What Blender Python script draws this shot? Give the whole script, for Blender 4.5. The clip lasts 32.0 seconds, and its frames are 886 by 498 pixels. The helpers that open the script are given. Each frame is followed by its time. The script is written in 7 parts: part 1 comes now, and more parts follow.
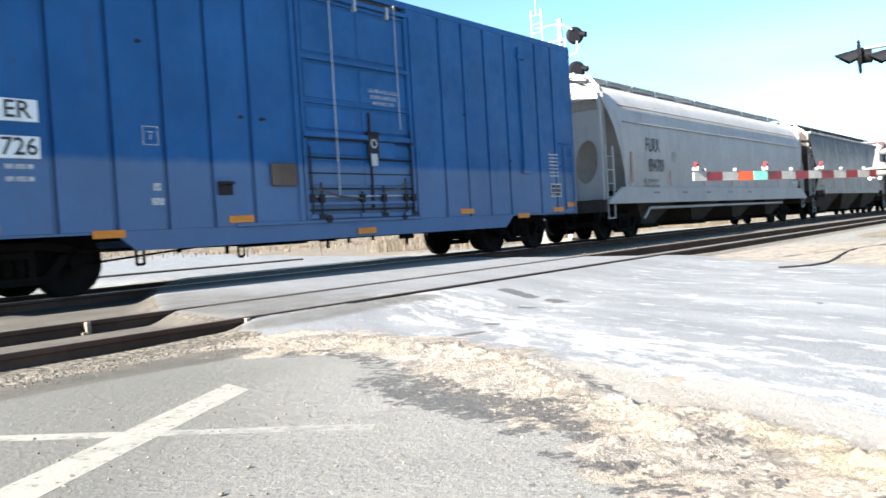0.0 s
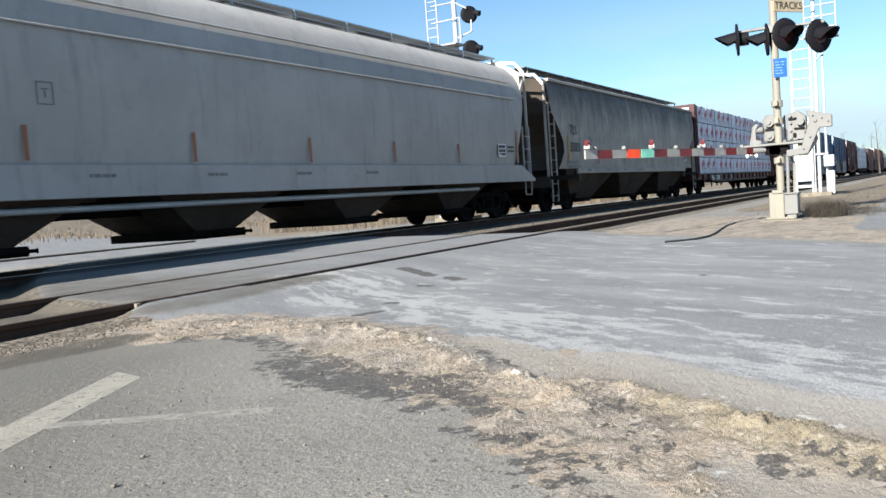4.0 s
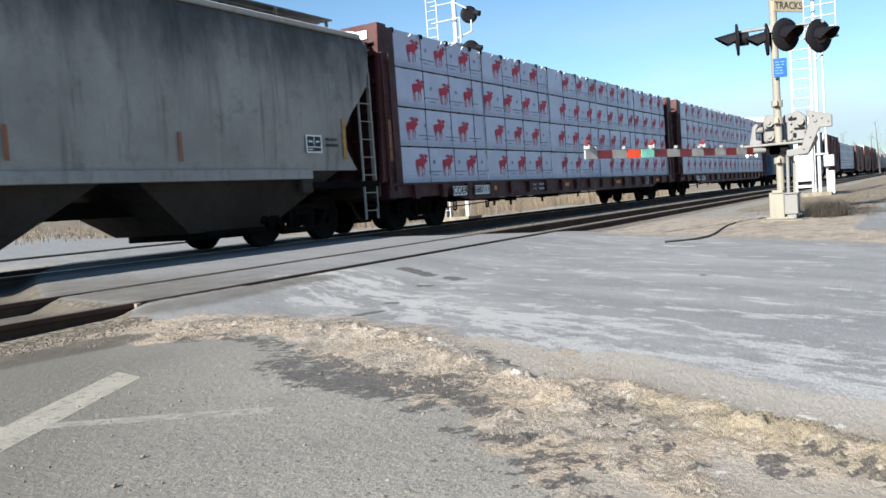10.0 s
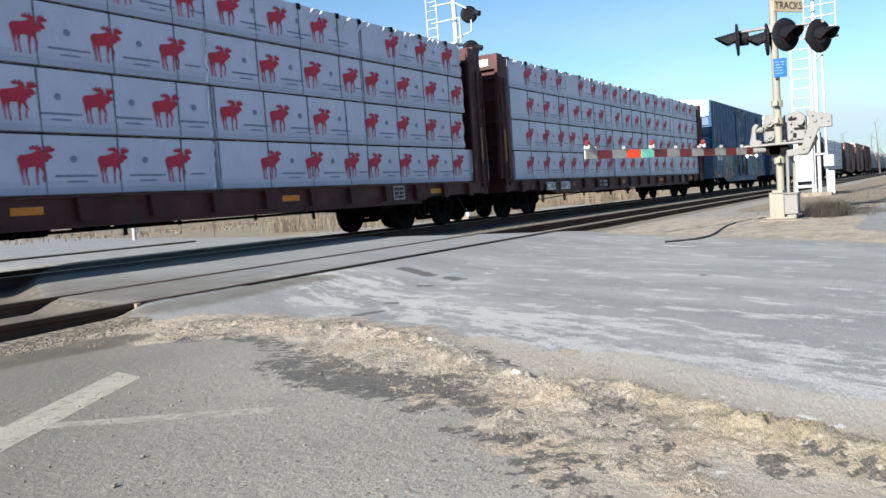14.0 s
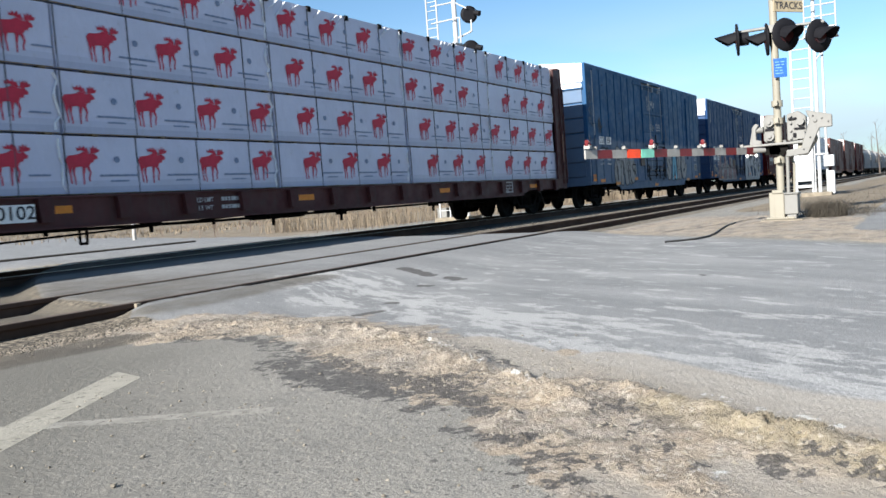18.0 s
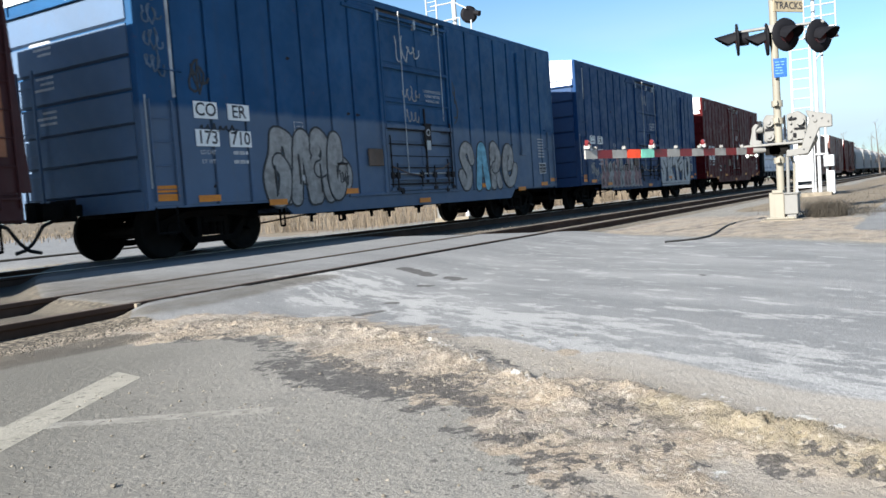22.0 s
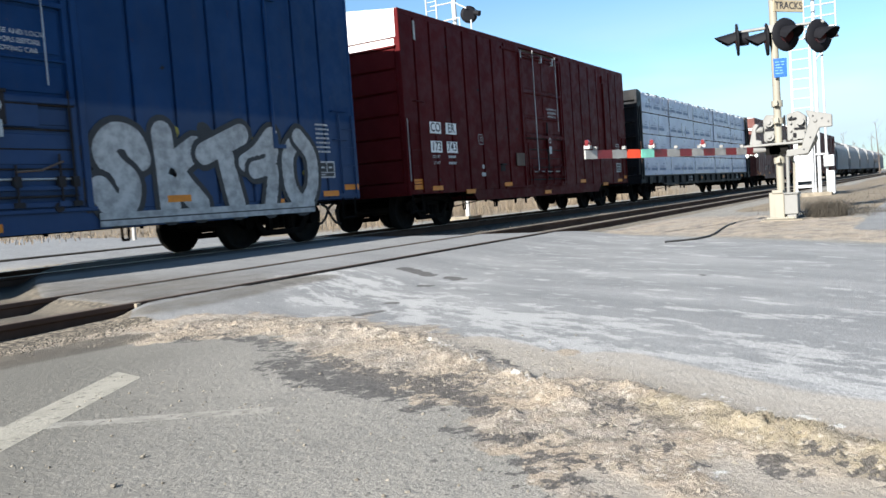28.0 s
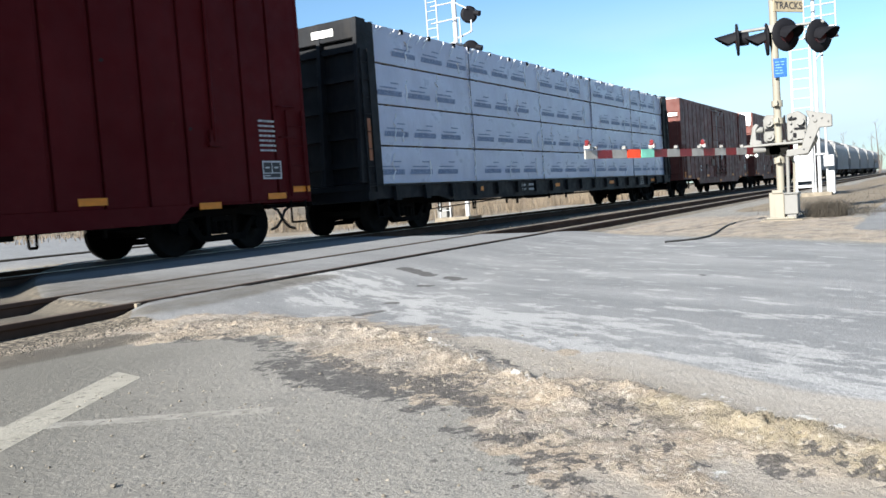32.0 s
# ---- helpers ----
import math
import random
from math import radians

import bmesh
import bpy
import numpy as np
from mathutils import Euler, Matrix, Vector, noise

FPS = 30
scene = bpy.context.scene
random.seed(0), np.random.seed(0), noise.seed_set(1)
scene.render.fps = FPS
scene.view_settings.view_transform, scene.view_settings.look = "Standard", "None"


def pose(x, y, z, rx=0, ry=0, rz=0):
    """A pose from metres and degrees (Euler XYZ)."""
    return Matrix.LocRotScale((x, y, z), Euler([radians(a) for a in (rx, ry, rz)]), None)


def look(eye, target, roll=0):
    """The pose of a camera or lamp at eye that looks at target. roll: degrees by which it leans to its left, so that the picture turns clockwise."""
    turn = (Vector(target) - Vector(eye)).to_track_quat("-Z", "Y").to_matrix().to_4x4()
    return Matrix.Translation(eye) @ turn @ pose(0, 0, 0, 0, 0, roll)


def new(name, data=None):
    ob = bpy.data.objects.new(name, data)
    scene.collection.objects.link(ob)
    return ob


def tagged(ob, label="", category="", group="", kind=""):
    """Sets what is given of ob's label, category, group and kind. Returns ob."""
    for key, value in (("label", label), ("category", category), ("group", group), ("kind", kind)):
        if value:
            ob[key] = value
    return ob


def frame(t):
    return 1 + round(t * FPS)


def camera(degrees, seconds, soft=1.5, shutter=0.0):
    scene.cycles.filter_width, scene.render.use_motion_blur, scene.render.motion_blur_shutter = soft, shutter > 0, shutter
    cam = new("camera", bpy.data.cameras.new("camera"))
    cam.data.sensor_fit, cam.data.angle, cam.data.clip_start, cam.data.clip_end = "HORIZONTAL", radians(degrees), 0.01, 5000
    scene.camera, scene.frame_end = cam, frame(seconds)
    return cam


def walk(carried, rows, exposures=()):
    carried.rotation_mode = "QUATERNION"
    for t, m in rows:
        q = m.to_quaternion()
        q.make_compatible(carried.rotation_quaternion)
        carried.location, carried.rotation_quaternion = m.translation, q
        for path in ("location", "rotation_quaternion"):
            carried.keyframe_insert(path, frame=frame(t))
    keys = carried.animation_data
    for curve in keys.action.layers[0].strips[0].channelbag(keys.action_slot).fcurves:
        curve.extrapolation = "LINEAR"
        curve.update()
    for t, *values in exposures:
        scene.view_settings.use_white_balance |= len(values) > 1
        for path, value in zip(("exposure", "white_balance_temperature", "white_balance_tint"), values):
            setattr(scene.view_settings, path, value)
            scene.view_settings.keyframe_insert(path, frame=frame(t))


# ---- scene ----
# The track runs along x; rail tops lie at z = 0; the camera stands at the origin of x and y.
EYE_Z = 0.62
TRACK_Y = 11.6      # middle of the track that carries the train
NEAR_Y = 6.12       # middle of the empty track
CLIP = 32.0


def camera_pose(yaw, pitch, roll):
    y, p = radians(yaw), radians(pitch)
    d = Vector((math.cos(p) * math.cos(y), math.cos(p) * math.sin(y), math.sin(p)))
    eye = Vector((0, 0, EYE_Z))
    return look(eye, eye + d, roll)


cam = camera(56.8, CLIP, 1.55, 0.2)
walk(cam, [(t, camera_pose(a, b, c)) for t, a, b, c in (
    (0, 38.104, -1.453, -3.429), (0.1, 36.577, -1.538, -3.45), (0.2, 34.71, -1.70, -3.556), (0.3, 33.201, -1.80, -3.70),
    (0.4, 31.9, -1.90, -3.88), (0.5, 31.174, -1.924, -3.95), (1, 29.722, -2.328, -3.75), (1.5, 29.142, -2.483, -3.717),
    (2, 29.678, -2.384, -3.602), (2.1, 29.98, -2.56, -3.60), (2.2, 30.78, -2.948, -3.692), (2.3, 31.42, -3.219, -3.80),
    (2.4, 31.13, -3.34, -3.98), (2.5, 31.091, -3.38, -4.059), (2.7, 31.091, -3.38, -4.059), (CLIP, 31.091, -3.38, -4.059))],
    [(0, 2.42), (0.3, 2.32), (0.8, 1.92), (1.6, 1.61), (2.4, 1.55), (17, 1.53), (21, 1.57), (23, 1.66), (28, 1.69), (CLIP, 1.69)])


def travelled(t):
    """How far the train has come by t seconds, from its place at 16 s."""
    u = (t - 16.0) / 16.0
    return 16.0 * (4.5816 * u + 0.03776 * u**2 - 0.01396 * u**3 + 0.00881 * u**4 + 0.00563 * u**5)


# ---- light ----
SUN_TO = Vector((-1.95, 0.28, 1.0)).normalized()
world = bpy.data.worlds.new("world")
scene.world = world
world.use_nodes = True
wn = world.node_tree
wn.nodes.clear()
sky = wn.nodes.new("ShaderNodeTexSky")
sky.sky_type, sky.sun_disc = "NISHITA", False
sky.sun_elevation = math.asin(SUN_TO.z)
sky.sun_rotation = math.atan2(SUN_TO.x, SUN_TO.y)
sky.air_density, sky.dust_density, sky.ozone_density = 1.0, 0.25, 3.0
bg = wn.nodes.new("ShaderNodeBackground")
bg.inputs["Strength"].default_value = 0.046
wout = wn.nodes.new("ShaderNodeOutputWorld")
# thin bright haze and a little cloud low in the sky
wco = wn.nodes.new("ShaderNodeTexCoord")
wsep = wn.nodes.new("ShaderNodeSeparateXYZ")
wn.links.new(wco.outputs["Generated"], wsep.inputs[0])
wmap = wn.nodes.new("ShaderNodeMapping")
wmap.inputs["Scale"].default_value = (1.0, 1.0, 5.0)
wn.links.new(wco.outputs["Generated"], wmap.inputs[0])
wnoise = wn.nodes.new("ShaderNodeTexNoise")
wnoise.inputs["Scale"].default_value, wnoise.inputs["Detail"].default_value = 2.4, 6.0
wn.links.new(wmap.outputs[0], wnoise.inputs["Vector"])
wband = wn.nodes.new("ShaderNodeMapRange")
wband.interpolation_type = "SMOOTHSTEP"
for k, v in (("From Min", 0.015), ("From Max", 0.24), ("To Min", 1.0), ("To Max", 0.0)):
    wband.inputs[k].default_value = v
wn.links.new(wsep.outputs[2], wband.inputs[0])
wpuff = wn.nodes.new("ShaderNodeMapRange")
wpuff.interpolation_type = "SMOOTHSTEP"
for k, v in (("From Min", 0.40), ("From Max", 0.64), ("To Min", 0.0), ("To Max", 0.7)):
    wpuff.inputs[k].default_value = v
wn.links.new(wnoise.outputs["Fac"], wpuff.inputs[0])
wmul = wn.nodes.new("ShaderNodeMath")
wmul.operation = "MULTIPLY"
wn.links.new(wband.outputs[0], wmul.inputs[0])
wn.links.new(wpuff.outputs[0], wmul.inputs[1])
wmix = wn.nodes.new("ShaderNodeMix")
wmix.data_type = "RGBA"
wn.links.new(wmul.outputs[0], wmix.inputs[0])
wtint = wn.nodes.new("ShaderNodeMix")
wtint.data_type, wtint.blend_type = "RGBA", "MULTIPLY"
wtint.inputs[0].default_value = 1.0
wtint.inputs[7].default_value = (0.99, 1.16, 1.22, 1.0)
wn.links.new(sky.outputs[0], wtint.inputs[6])
wn.links.new(wtint.outputs[2], wmix.inputs[6])
wmix.inputs[7].default_value = (6.6, 6.95, 7.4, 1.0)
wlow = wn.nodes.new("ShaderNodeMapRange")      # the air grows dull and bluish at the horizon
wlow.interpolation_type = "SMOOTHSTEP"
for k, v in (("From Min", 0.0), ("From Max", 0.13), ("To Min", 1.0), ("To Max", 0.0)):
    wlow.inputs[k].default_value = v
wn.links.new(wsep.outputs[2], wlow.inputs[0])
wdull = wn.nodes.new("ShaderNodeMix")
wdull.data_type, wdull.blend_type = "RGBA", "MULTIPLY"
wdull.inputs[7].default_value = (0.62, 0.70, 0.82, 1.0)
wn.links.new(wlow.outputs[0], wdull.inputs[0])
wn.links.new(wmix.outputs[2], wdull.inputs[6])
wn.links.new(wdull.outputs[2], bg.inputs[0])
wn.links.new(bg.outputs[0], wout.inputs[0])
sun = new("sun", bpy.data.lights.new("sun", "SUN"))
sun.data.energy, sun.data.angle, sun.data.color = 5.0, radians(0.55), (1.0, 0.965, 0.90)
sun.matrix_world = look(Vector((0, 0, 0)) + SUN_TO * 50, (0, 0, 0))
# ---- materials ----
def nodes_of(name):
    m = bpy.data.materials.new(name)
    m.use_nodes = True
    nt = m.node_tree
    return m, nt, nt.nodes["Principled BSDF"]


def add(nt, kind, **inputs):
    n = nt.nodes.new(kind)
    for k, v in inputs.items():
        n.inputs[k.replace("_", " ")].default_value = v
    return n


def noise_at(nt, coord, scale, detail=4.0, rough=0.6, squash=(1, 1, 1), turn=0.0):
    if turn:
        tm = nt.nodes.new("ShaderNodeMapping")
        tm.inputs["Rotation"].default_value = (0, 0, turn)
        nt.links.new(coord, tm.inputs["Vector"])
        coord = tm.outputs[0]
    mp = nt.nodes.new("ShaderNodeMapping")
    mp.inputs["Scale"].default_value = squash
    nt.links.new(coord, mp.inputs["Vector"])
    n = add(nt, "ShaderNodeTexNoise", Scale=scale, Detail=detail, Roughness=rough)
    nt.links.new(mp.outputs[0], n.inputs["Vector"])
    return n.outputs["Fac"]


def ramp(nt, fac, lo, hi, a=0.0, b=1.0):
    n = nt.nodes.new("ShaderNodeMapRange")
    n.interpolation_type = "SMOOTHSTEP"
    for k, v in (("From Min", lo), ("From Max", hi), ("To Min", a), ("To Max", b)):
        n.inputs[k].default_value = v
    nt.links.new(fac, n.inputs["Value"])
    return n.outputs[0]


def maths(nt, op, a, b):
    n = nt.nodes.new("ShaderNodeMath")
    n.operation = op
    for i, v in enumerate((a, b)):
        if isinstance(v, (int, float)):
            n.inputs[i].default_value = v
        else:
            nt.links.new(v, n.inputs[i])
    return n.outputs[0]


def mix(nt, fac, a, b):
    n = nt.nodes.new("ShaderNodeMix")
    n.data_type = "RGBA"
    for i, v in ((0, fac), (6, a), (7, b)):
        if isinstance(v, (int, float)):
            n.inputs[i].default_value = v
        elif isinstance(v, tuple):
            n.inputs[i].default_value = (*v, 1.0)
        else:
            nt.links.new(v, n.inputs[i])
    return n.outputs[2]


def bump(nt, bsdf, height, strength=0.3, distance=0.01):
    n = add(nt, "ShaderNodeBump", Strength=strength, Distance=distance)
    nt.links.new(height, n.inputs["Height"])
    nt.links.new(n.outputs[0], bsdf.inputs["Normal"])


def painted(name, base, grime=(0.05, 0.045, 0.04), amount=0.5, rough=0.55, rust=0.0, streak=1.0, metal=0.0, fade=0.25, low=0.0, shine=0.25, soot=0.0, skirt_at=2.3):
    """Weathered paint on metal: faded blotches, grime that runs down in streaks, rust specks, a dustier skirt."""
    m, nt, b = nodes_of(name)
    co = nt.nodes.new("ShaderNodeTexCoord").outputs["Object"]
    light = tuple(min(1.0, c * (1 + fade) + 0.02 * fade) for c in base)
    dark = tuple(c * (1 - fade) for c in base)
    col = mix(nt, ramp(nt, noise_at(nt, co, 0.7, 5.0), 0.3, 0.7), dark, light)
    col = mix(nt, ramp(nt, noise_at(nt, co, 9.0, 3.0), 0.35, 0.75, 0.0, 0.35), col, dark)
    runs = ramp(nt, noise_at(nt, co, 3.0, 5.0, 0.65, (1.6, 1.6, 0.12)), 0.5, 0.78)
    col = mix(nt, maths(nt, "MULTIPLY", runs, amount * streak), col, grime)
    blot = ramp(nt, noise_at(nt, co, 1.9, 6.0, 0.7), 0.52, 0.75)
    col = mix(nt, maths(nt, "MULTIPLY", blot, amount * 0.6), col, grime)
    if rust:
        spots = ramp(nt, noise_at(nt, co, 5.5, 7.0, 0.75), 0.62, 0.68)
        col = mix(nt, maths(nt, "MULTIPLY", spots, rust), col, (0.09, 0.035, 0.018))
    if soot:
        up = nt.nodes.new("ShaderNodeSeparateXYZ")
        nt.links.new(co, up.inputs[0])
        high = maths(nt, "ADD", up.outputs[2], maths(nt, "MULTIPLY", noise_at(nt, co, 1.2, 5.0, 0.65, (1.5, 1.5, 0.4)), 2.2))
        col = mix(nt, ramp(nt, high, 3.6, 5.3, 0.0, soot), col, grime)
    if low:
        sep = nt.nodes.new("ShaderNodeSeparateXYZ")
        nt.links.new(co, sep.inputs[0])
        skirt = ramp(nt, maths(nt, "ADD", sep.outputs[2], maths(nt, "MULTIPLY", noise_at(nt, co, 2.0, 4.0), 0.12)), skirt_at, skirt_at + 0.14, 1.0, 0.0)
        col = mix(nt, maths(nt, "MULTIPLY", skirt, low), col, (0.30, 0.32, 0.33))
    nt.links.new(col, b.inputs["Base Color"])
    r = ramp(nt, noise_at(nt, co, 4.0, 4.0), 0.3, 0.7, rough - 0.1, rough + 0.15)
    nt.links.new(r, b.inputs["Roughness"])
    b.inputs["Metallic"].default_value = metal
    b.inputs["Specular IOR Level"].default_value = shine
    bump(nt, b, noise_at(nt, co, 14.0, 5.0), 0.12, 0.01)
    return m


def plain(name, base, rough=0.5, metal=0.0, var=0.15, scale=6.0):
    m, nt, b = nodes_of(name)
    co = nt.nodes.new("ShaderNodeTexCoord").outputs["Object"]
    col = mix(nt, ramp(nt, noise_at(nt, co, scale, 5.0), 0.3, 0.7), tuple(c * (1 - var) for c in base), tuple(min(1, c * (1 + var)) for c in base))
    nt.links.new(col, b.inputs["Base Color"])
    b.inputs["Roughness"].default_value, b.inputs["Metallic"].default_value = rough, metal
    bump(nt, b, noise_at(nt, co, scale * 5, 4.0), 0.1, 0.005)
    return m


MAT = {}
MAT["blue_a"] = painted("pale blue boxcar paint", (0.014, 0.096, 0.256), amount=0.22, rust=0.45, low=0.25, fade=0.13, shine=0.2, skirt_at=1.78)
MAT["blue_f"] = painted("slate blue boxcar paint", (0.012, 0.066, 0.160), amount=0.2, rust=0.3, low=0.26, fade=0.15, shine=0.15, skirt_at=2.35)
MAT["blue_g"] = painted("deep blue boxcar paint", (0.0045, 0.035, 0.112), amount=0.15, rust=0.25, low=0.08, fade=0.14, shine=0.12)
MAT["red"] = painted("oxide red boxcar paint", (0.066, 0.0046, 0.0056), grime=(0.035, 0.008, 0.008), amount=0.25, rust=0.3, fade=0.14, shine=0.06)
MAT["brown"] = painted("brown boxcar paint", (0.105, 0.032, 0.025), amount=0.45, rust=0.3)
MAT["grey"] = painted("light grey hopper paint", (0.392, 0.376, 0.356), amount=0.26, rough=0.62, fade=0.08, shine=0.15)
# darker copy of the hopper grey; dims the sunlit far ends by colour
MAT["grey_dimmed"] = painted("worn mid grey hopper paint dimmed against sun", (0.25, 0.255, 0.262), amount=0.4, rough=0.65, fade=0.1, shine=0.12)
MAT["dirty"] = painted("grimy grey hopper paint", (0.335, 0.308, 0.275), grime=(0.035, 0.034, 0.033), amount=0.6, rough=0.6, fade=0.15, rust=0.1, soot=0.85)
# grimy brown of the bays, taken near black to hold shade as well
MAT["dirty_shaded"] = painted("soot streaked hopper bay paint with shade in its colour", (0.05, 0.04, 0.032), amount=0.8, rough=0.75, shine=0.1)
MAT["maroon"] = painted("maroon flatcar paint", (0.060, 0.016, 0.016), amount=0.6, rust=0.4)
MAT["black"] = painted("black flatcar paint", (0.010, 0.011, 0.013), grime=(0.035, 0.03, 0.026), amount=0.4, shine=0.12)
MAT["white"] = painted("white panel paint", (0.8, 0.8, 0.78), amount=0.12, fade=0.04)
MAT["galv"] = painted("galvanised steel", (0.4, 0.416, 0.424), amount=0.2, rough=0.5, metal=0.3, fade=0.1)
MAT["iron"] = painted("black greasy iron", (0.006, 0.0055, 0.005), grime=(0.014, 0.010, 0.007), amount=0.6, rough=0.85, shine=0.05)
MAT["wheel"] = painted("dark wheel steel", (0.008, 0.007, 0.006), grime=(0.018, 0.012, 0.008), amount=0.5, rough=0.8, shine=0.06)
MAT["beam"] = painted("dark rusty door iron", (0.026, 0.025, 0.026), grime=(0.045, 0.028, 0.02), amount=0.6, rough=0.8, rust=0.5, shine=0.1)
MAT["rusty"] = painted("rusty brown steel", (0.11, 0.075, 0.055), amount=0.5, rust=0.6)
MAT["strip"] = painted("dusty worn rubber", (0.078, 0.073, 0.066), grime=(0.11, 0.09, 0.075), amount=0.7, rough=0.9, shine=0.1)
MAT["rail_side"] = painted("rusty rail web", (0.075, 0.046, 0.034), grime=(0.028, 0.020, 0.015), amount=0.5, rough=0.9, shine=0.1)
MAT["rail_rust"] = plain("rusty rail head", (0.105, 0.078, 0.060), 0.6, 0.3)
MAT["rail_top"] = plain("worn rail head", (0.46, 0.44, 0.41), 0.42, 0.75)
MAT["yellow"] = plain("amber reflector tape", (0.64, 0.20, 0.004), 0.5)
MAT["orange"] = plain("orange reflector tape", (0.28, 0.09, 0.03), 0.45)
MAT["amber_worn"] = plain("worn amber tape", (0.40, 0.20, 0.03), 0.5, 0.0, 0.35)
MAT["letter"] = plain("black lettering", (0.02, 0.02, 0.025), 0.6)
MAT["letter_w"] = plain("white lettering", (0.40, 0.40, 0.40), 0.6, 0.0, 0.35, 18.0)
MAT["letter_g"] = plain("faded grey lettering", (0.16, 0.16, 0.155), 0.6)
MAT["tag_faint"] = plain("faded pale spray paint", (0.085, 0.12, 0.165), 0.7, 0.0, 0.4)
MAT["letter_b"] = plain("blue printed ink", (0.17, 0.22, 0.33), 0.6)
MAT["logo"] = plain("red printed ink", (0.47, 0.014, 0.045), 0.6)
MAT["sign_blue"] = plain("blue sign enamel", (0.012, 0.075, 0.27), 0.4)
MAT["cream"] = painted("cream mast paint", (0.207, 0.193, 0.158), grime=(0.12, 0.09, 0.055), amount=0.4, rough=0.5, fade=0.06)
MAT["silver"] = painted("aluminium paint", (0.165, 0.163, 0.155), amount=0.6, rough=0.5, fade=0.12)
MAT["mast_white"] = painted("bright white mast paint", (0.36, 0.37, 0.38), amount=0.35, rough=0.5, fade=0.06)
MAT["lampblack"] = plain("matt black enamel", (0.007, 0.007, 0.009), 0.7)
MAT["lampblack"].node_tree.nodes["Principled BSDF"].inputs["Specular IOR Level"].default_value = 0.12
MAT["lens"] = plain("dark red lens", (0.035, 0.008, 0.008), 0.3)
MAT["lamp_red"] = plain("red lamp glass", (0.11, 0.0075, 0.01), 0.25)
MAT["stripe_red"] = plain("red reflective stripe", (0.13, 0.007, 0.011), 0.4)
MAT["stripe_white"] = plain("white reflective stripe", (0.266, 0.259, 0.245), 0.45)
MAT["concrete"] = plain("weathered concrete", (0.152, 0.13, 0.0984), 0.9, 0.0, 0.25)
MAT["lumber"] = plain("sawn lumber", (0.176, 0.128, 0.076), 0.8, 0.0, 0.3, 12.0)
MAT["sign_tan"] = plain("dull weathered sign face", (0.27, 0.225, 0.15), 0.6)
MAT["tag_white"] = plain("white spray paint", (0.38, 0.38, 0.37), 0.7, 0.0, 0.3)
MAT["tag_grey"] = plain("grey spray paint", (0.27, 0.26, 0.245), 0.7, 0.0, 0.3)
MAT["tag_dark"] = plain("black spray paint", (0.02, 0.02, 0.022), 0.6)
MAT["tag_pink"] = plain("pink spray paint", (0.25, 0.135, 0.13), 0.7, 0.0, 0.4)
MAT["tag_cyan"] = plain("light blue spray paint", (0.14, 0.36, 0.46), 0.7, 0.0, 0.3)
MAT["walkgrey"] = plain("dull grey grating", (0.13, 0.13, 0.125), 0.6, 0.3)
MAT["band"] = plain("thin dark band", (0.06, 0.065, 0.08), 0.6)
MAT["tag_yellow"] = plain("yellow spray paint", (0.26, 0.22, 0.03), 0.7, 0.0, 0.4)
MAT["notice_text"] = plain("pale blue print", (0.10, 0.22, 0.42), 0.5)
# the two colours of a glint painted on the gate arm
MAT["glint_orange"] = plain("orange glint painted on the arm", (0.85, 0.065, 0.010), 0.3)
MAT["glint_teal"] = plain("teal glint painted on the arm", (0.19, 0.56, 0.42), 0.3)
MAT["rubber"] = plain("black rubber hose", (0.012, 0.012, 0.012), 0.7)

MAT["straw"] = plain("dry straw coloured grass", (0.129, 0.101, 0.0704), 0.95, 0.0, 0.55, 1.3)
MAT["weed"] = plain("grey brown dead weeds", (0.0322, 0.0268, 0.0198), 0.95, 0.0, 0.45, 1.5)
MAT["bark"] = plain("bare winter twigs", (0.122, 0.0936, 0.0792), 0.95, 0.0, 0.3, 0.5)


def wrap_material(name, base, sheen):
    """Printed lumber wrap: slightly crinkled white plastic."""
    m, nt, b = nodes_of(name)
    co = nt.nodes.new("ShaderNodeTexCoord").outputs["Object"]
    col = mix(nt, ramp(nt, noise_at(nt, co, 1.3, 4.0), 0.3, 0.7), tuple(c * 0.9 for c in base), base)
    col = mix(nt, ramp(nt, noise_at(nt, co, 6.0, 6.0, 0.7), 0.6, 0.72, 0.0, 0.35), col, (0.3, 0.3, 0.3))
    nt.links.new(col, b.inputs["Base Color"])
    nt.links.new(ramp(nt, noise_at(nt, co, 2.0), 0.3, 0.7, sheen, sheen + 0.25), b.inputs["Roughness"])
    bump(nt, b, noise_at(nt, co, 3.5, 5.0, 0.6, (1.0, 1.0, 0.6)), 0.5, 0.03)
    return m


MAT["wrap"] = wrap_material("white printed lumber wrap", (0.535, 0.555, 0.685), 0.3)
MAT["wrap_b"] = wrap_material("pale blue lumber wrap", (0.44, 0.475, 0.60), 0.25)
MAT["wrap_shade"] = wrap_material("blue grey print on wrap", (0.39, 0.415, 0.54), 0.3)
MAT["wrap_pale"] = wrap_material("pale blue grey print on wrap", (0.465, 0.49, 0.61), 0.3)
MAT["film"] = wrap_material("clear shiny wrap fold", (0.75, 0.77, 0.8), 0.12)


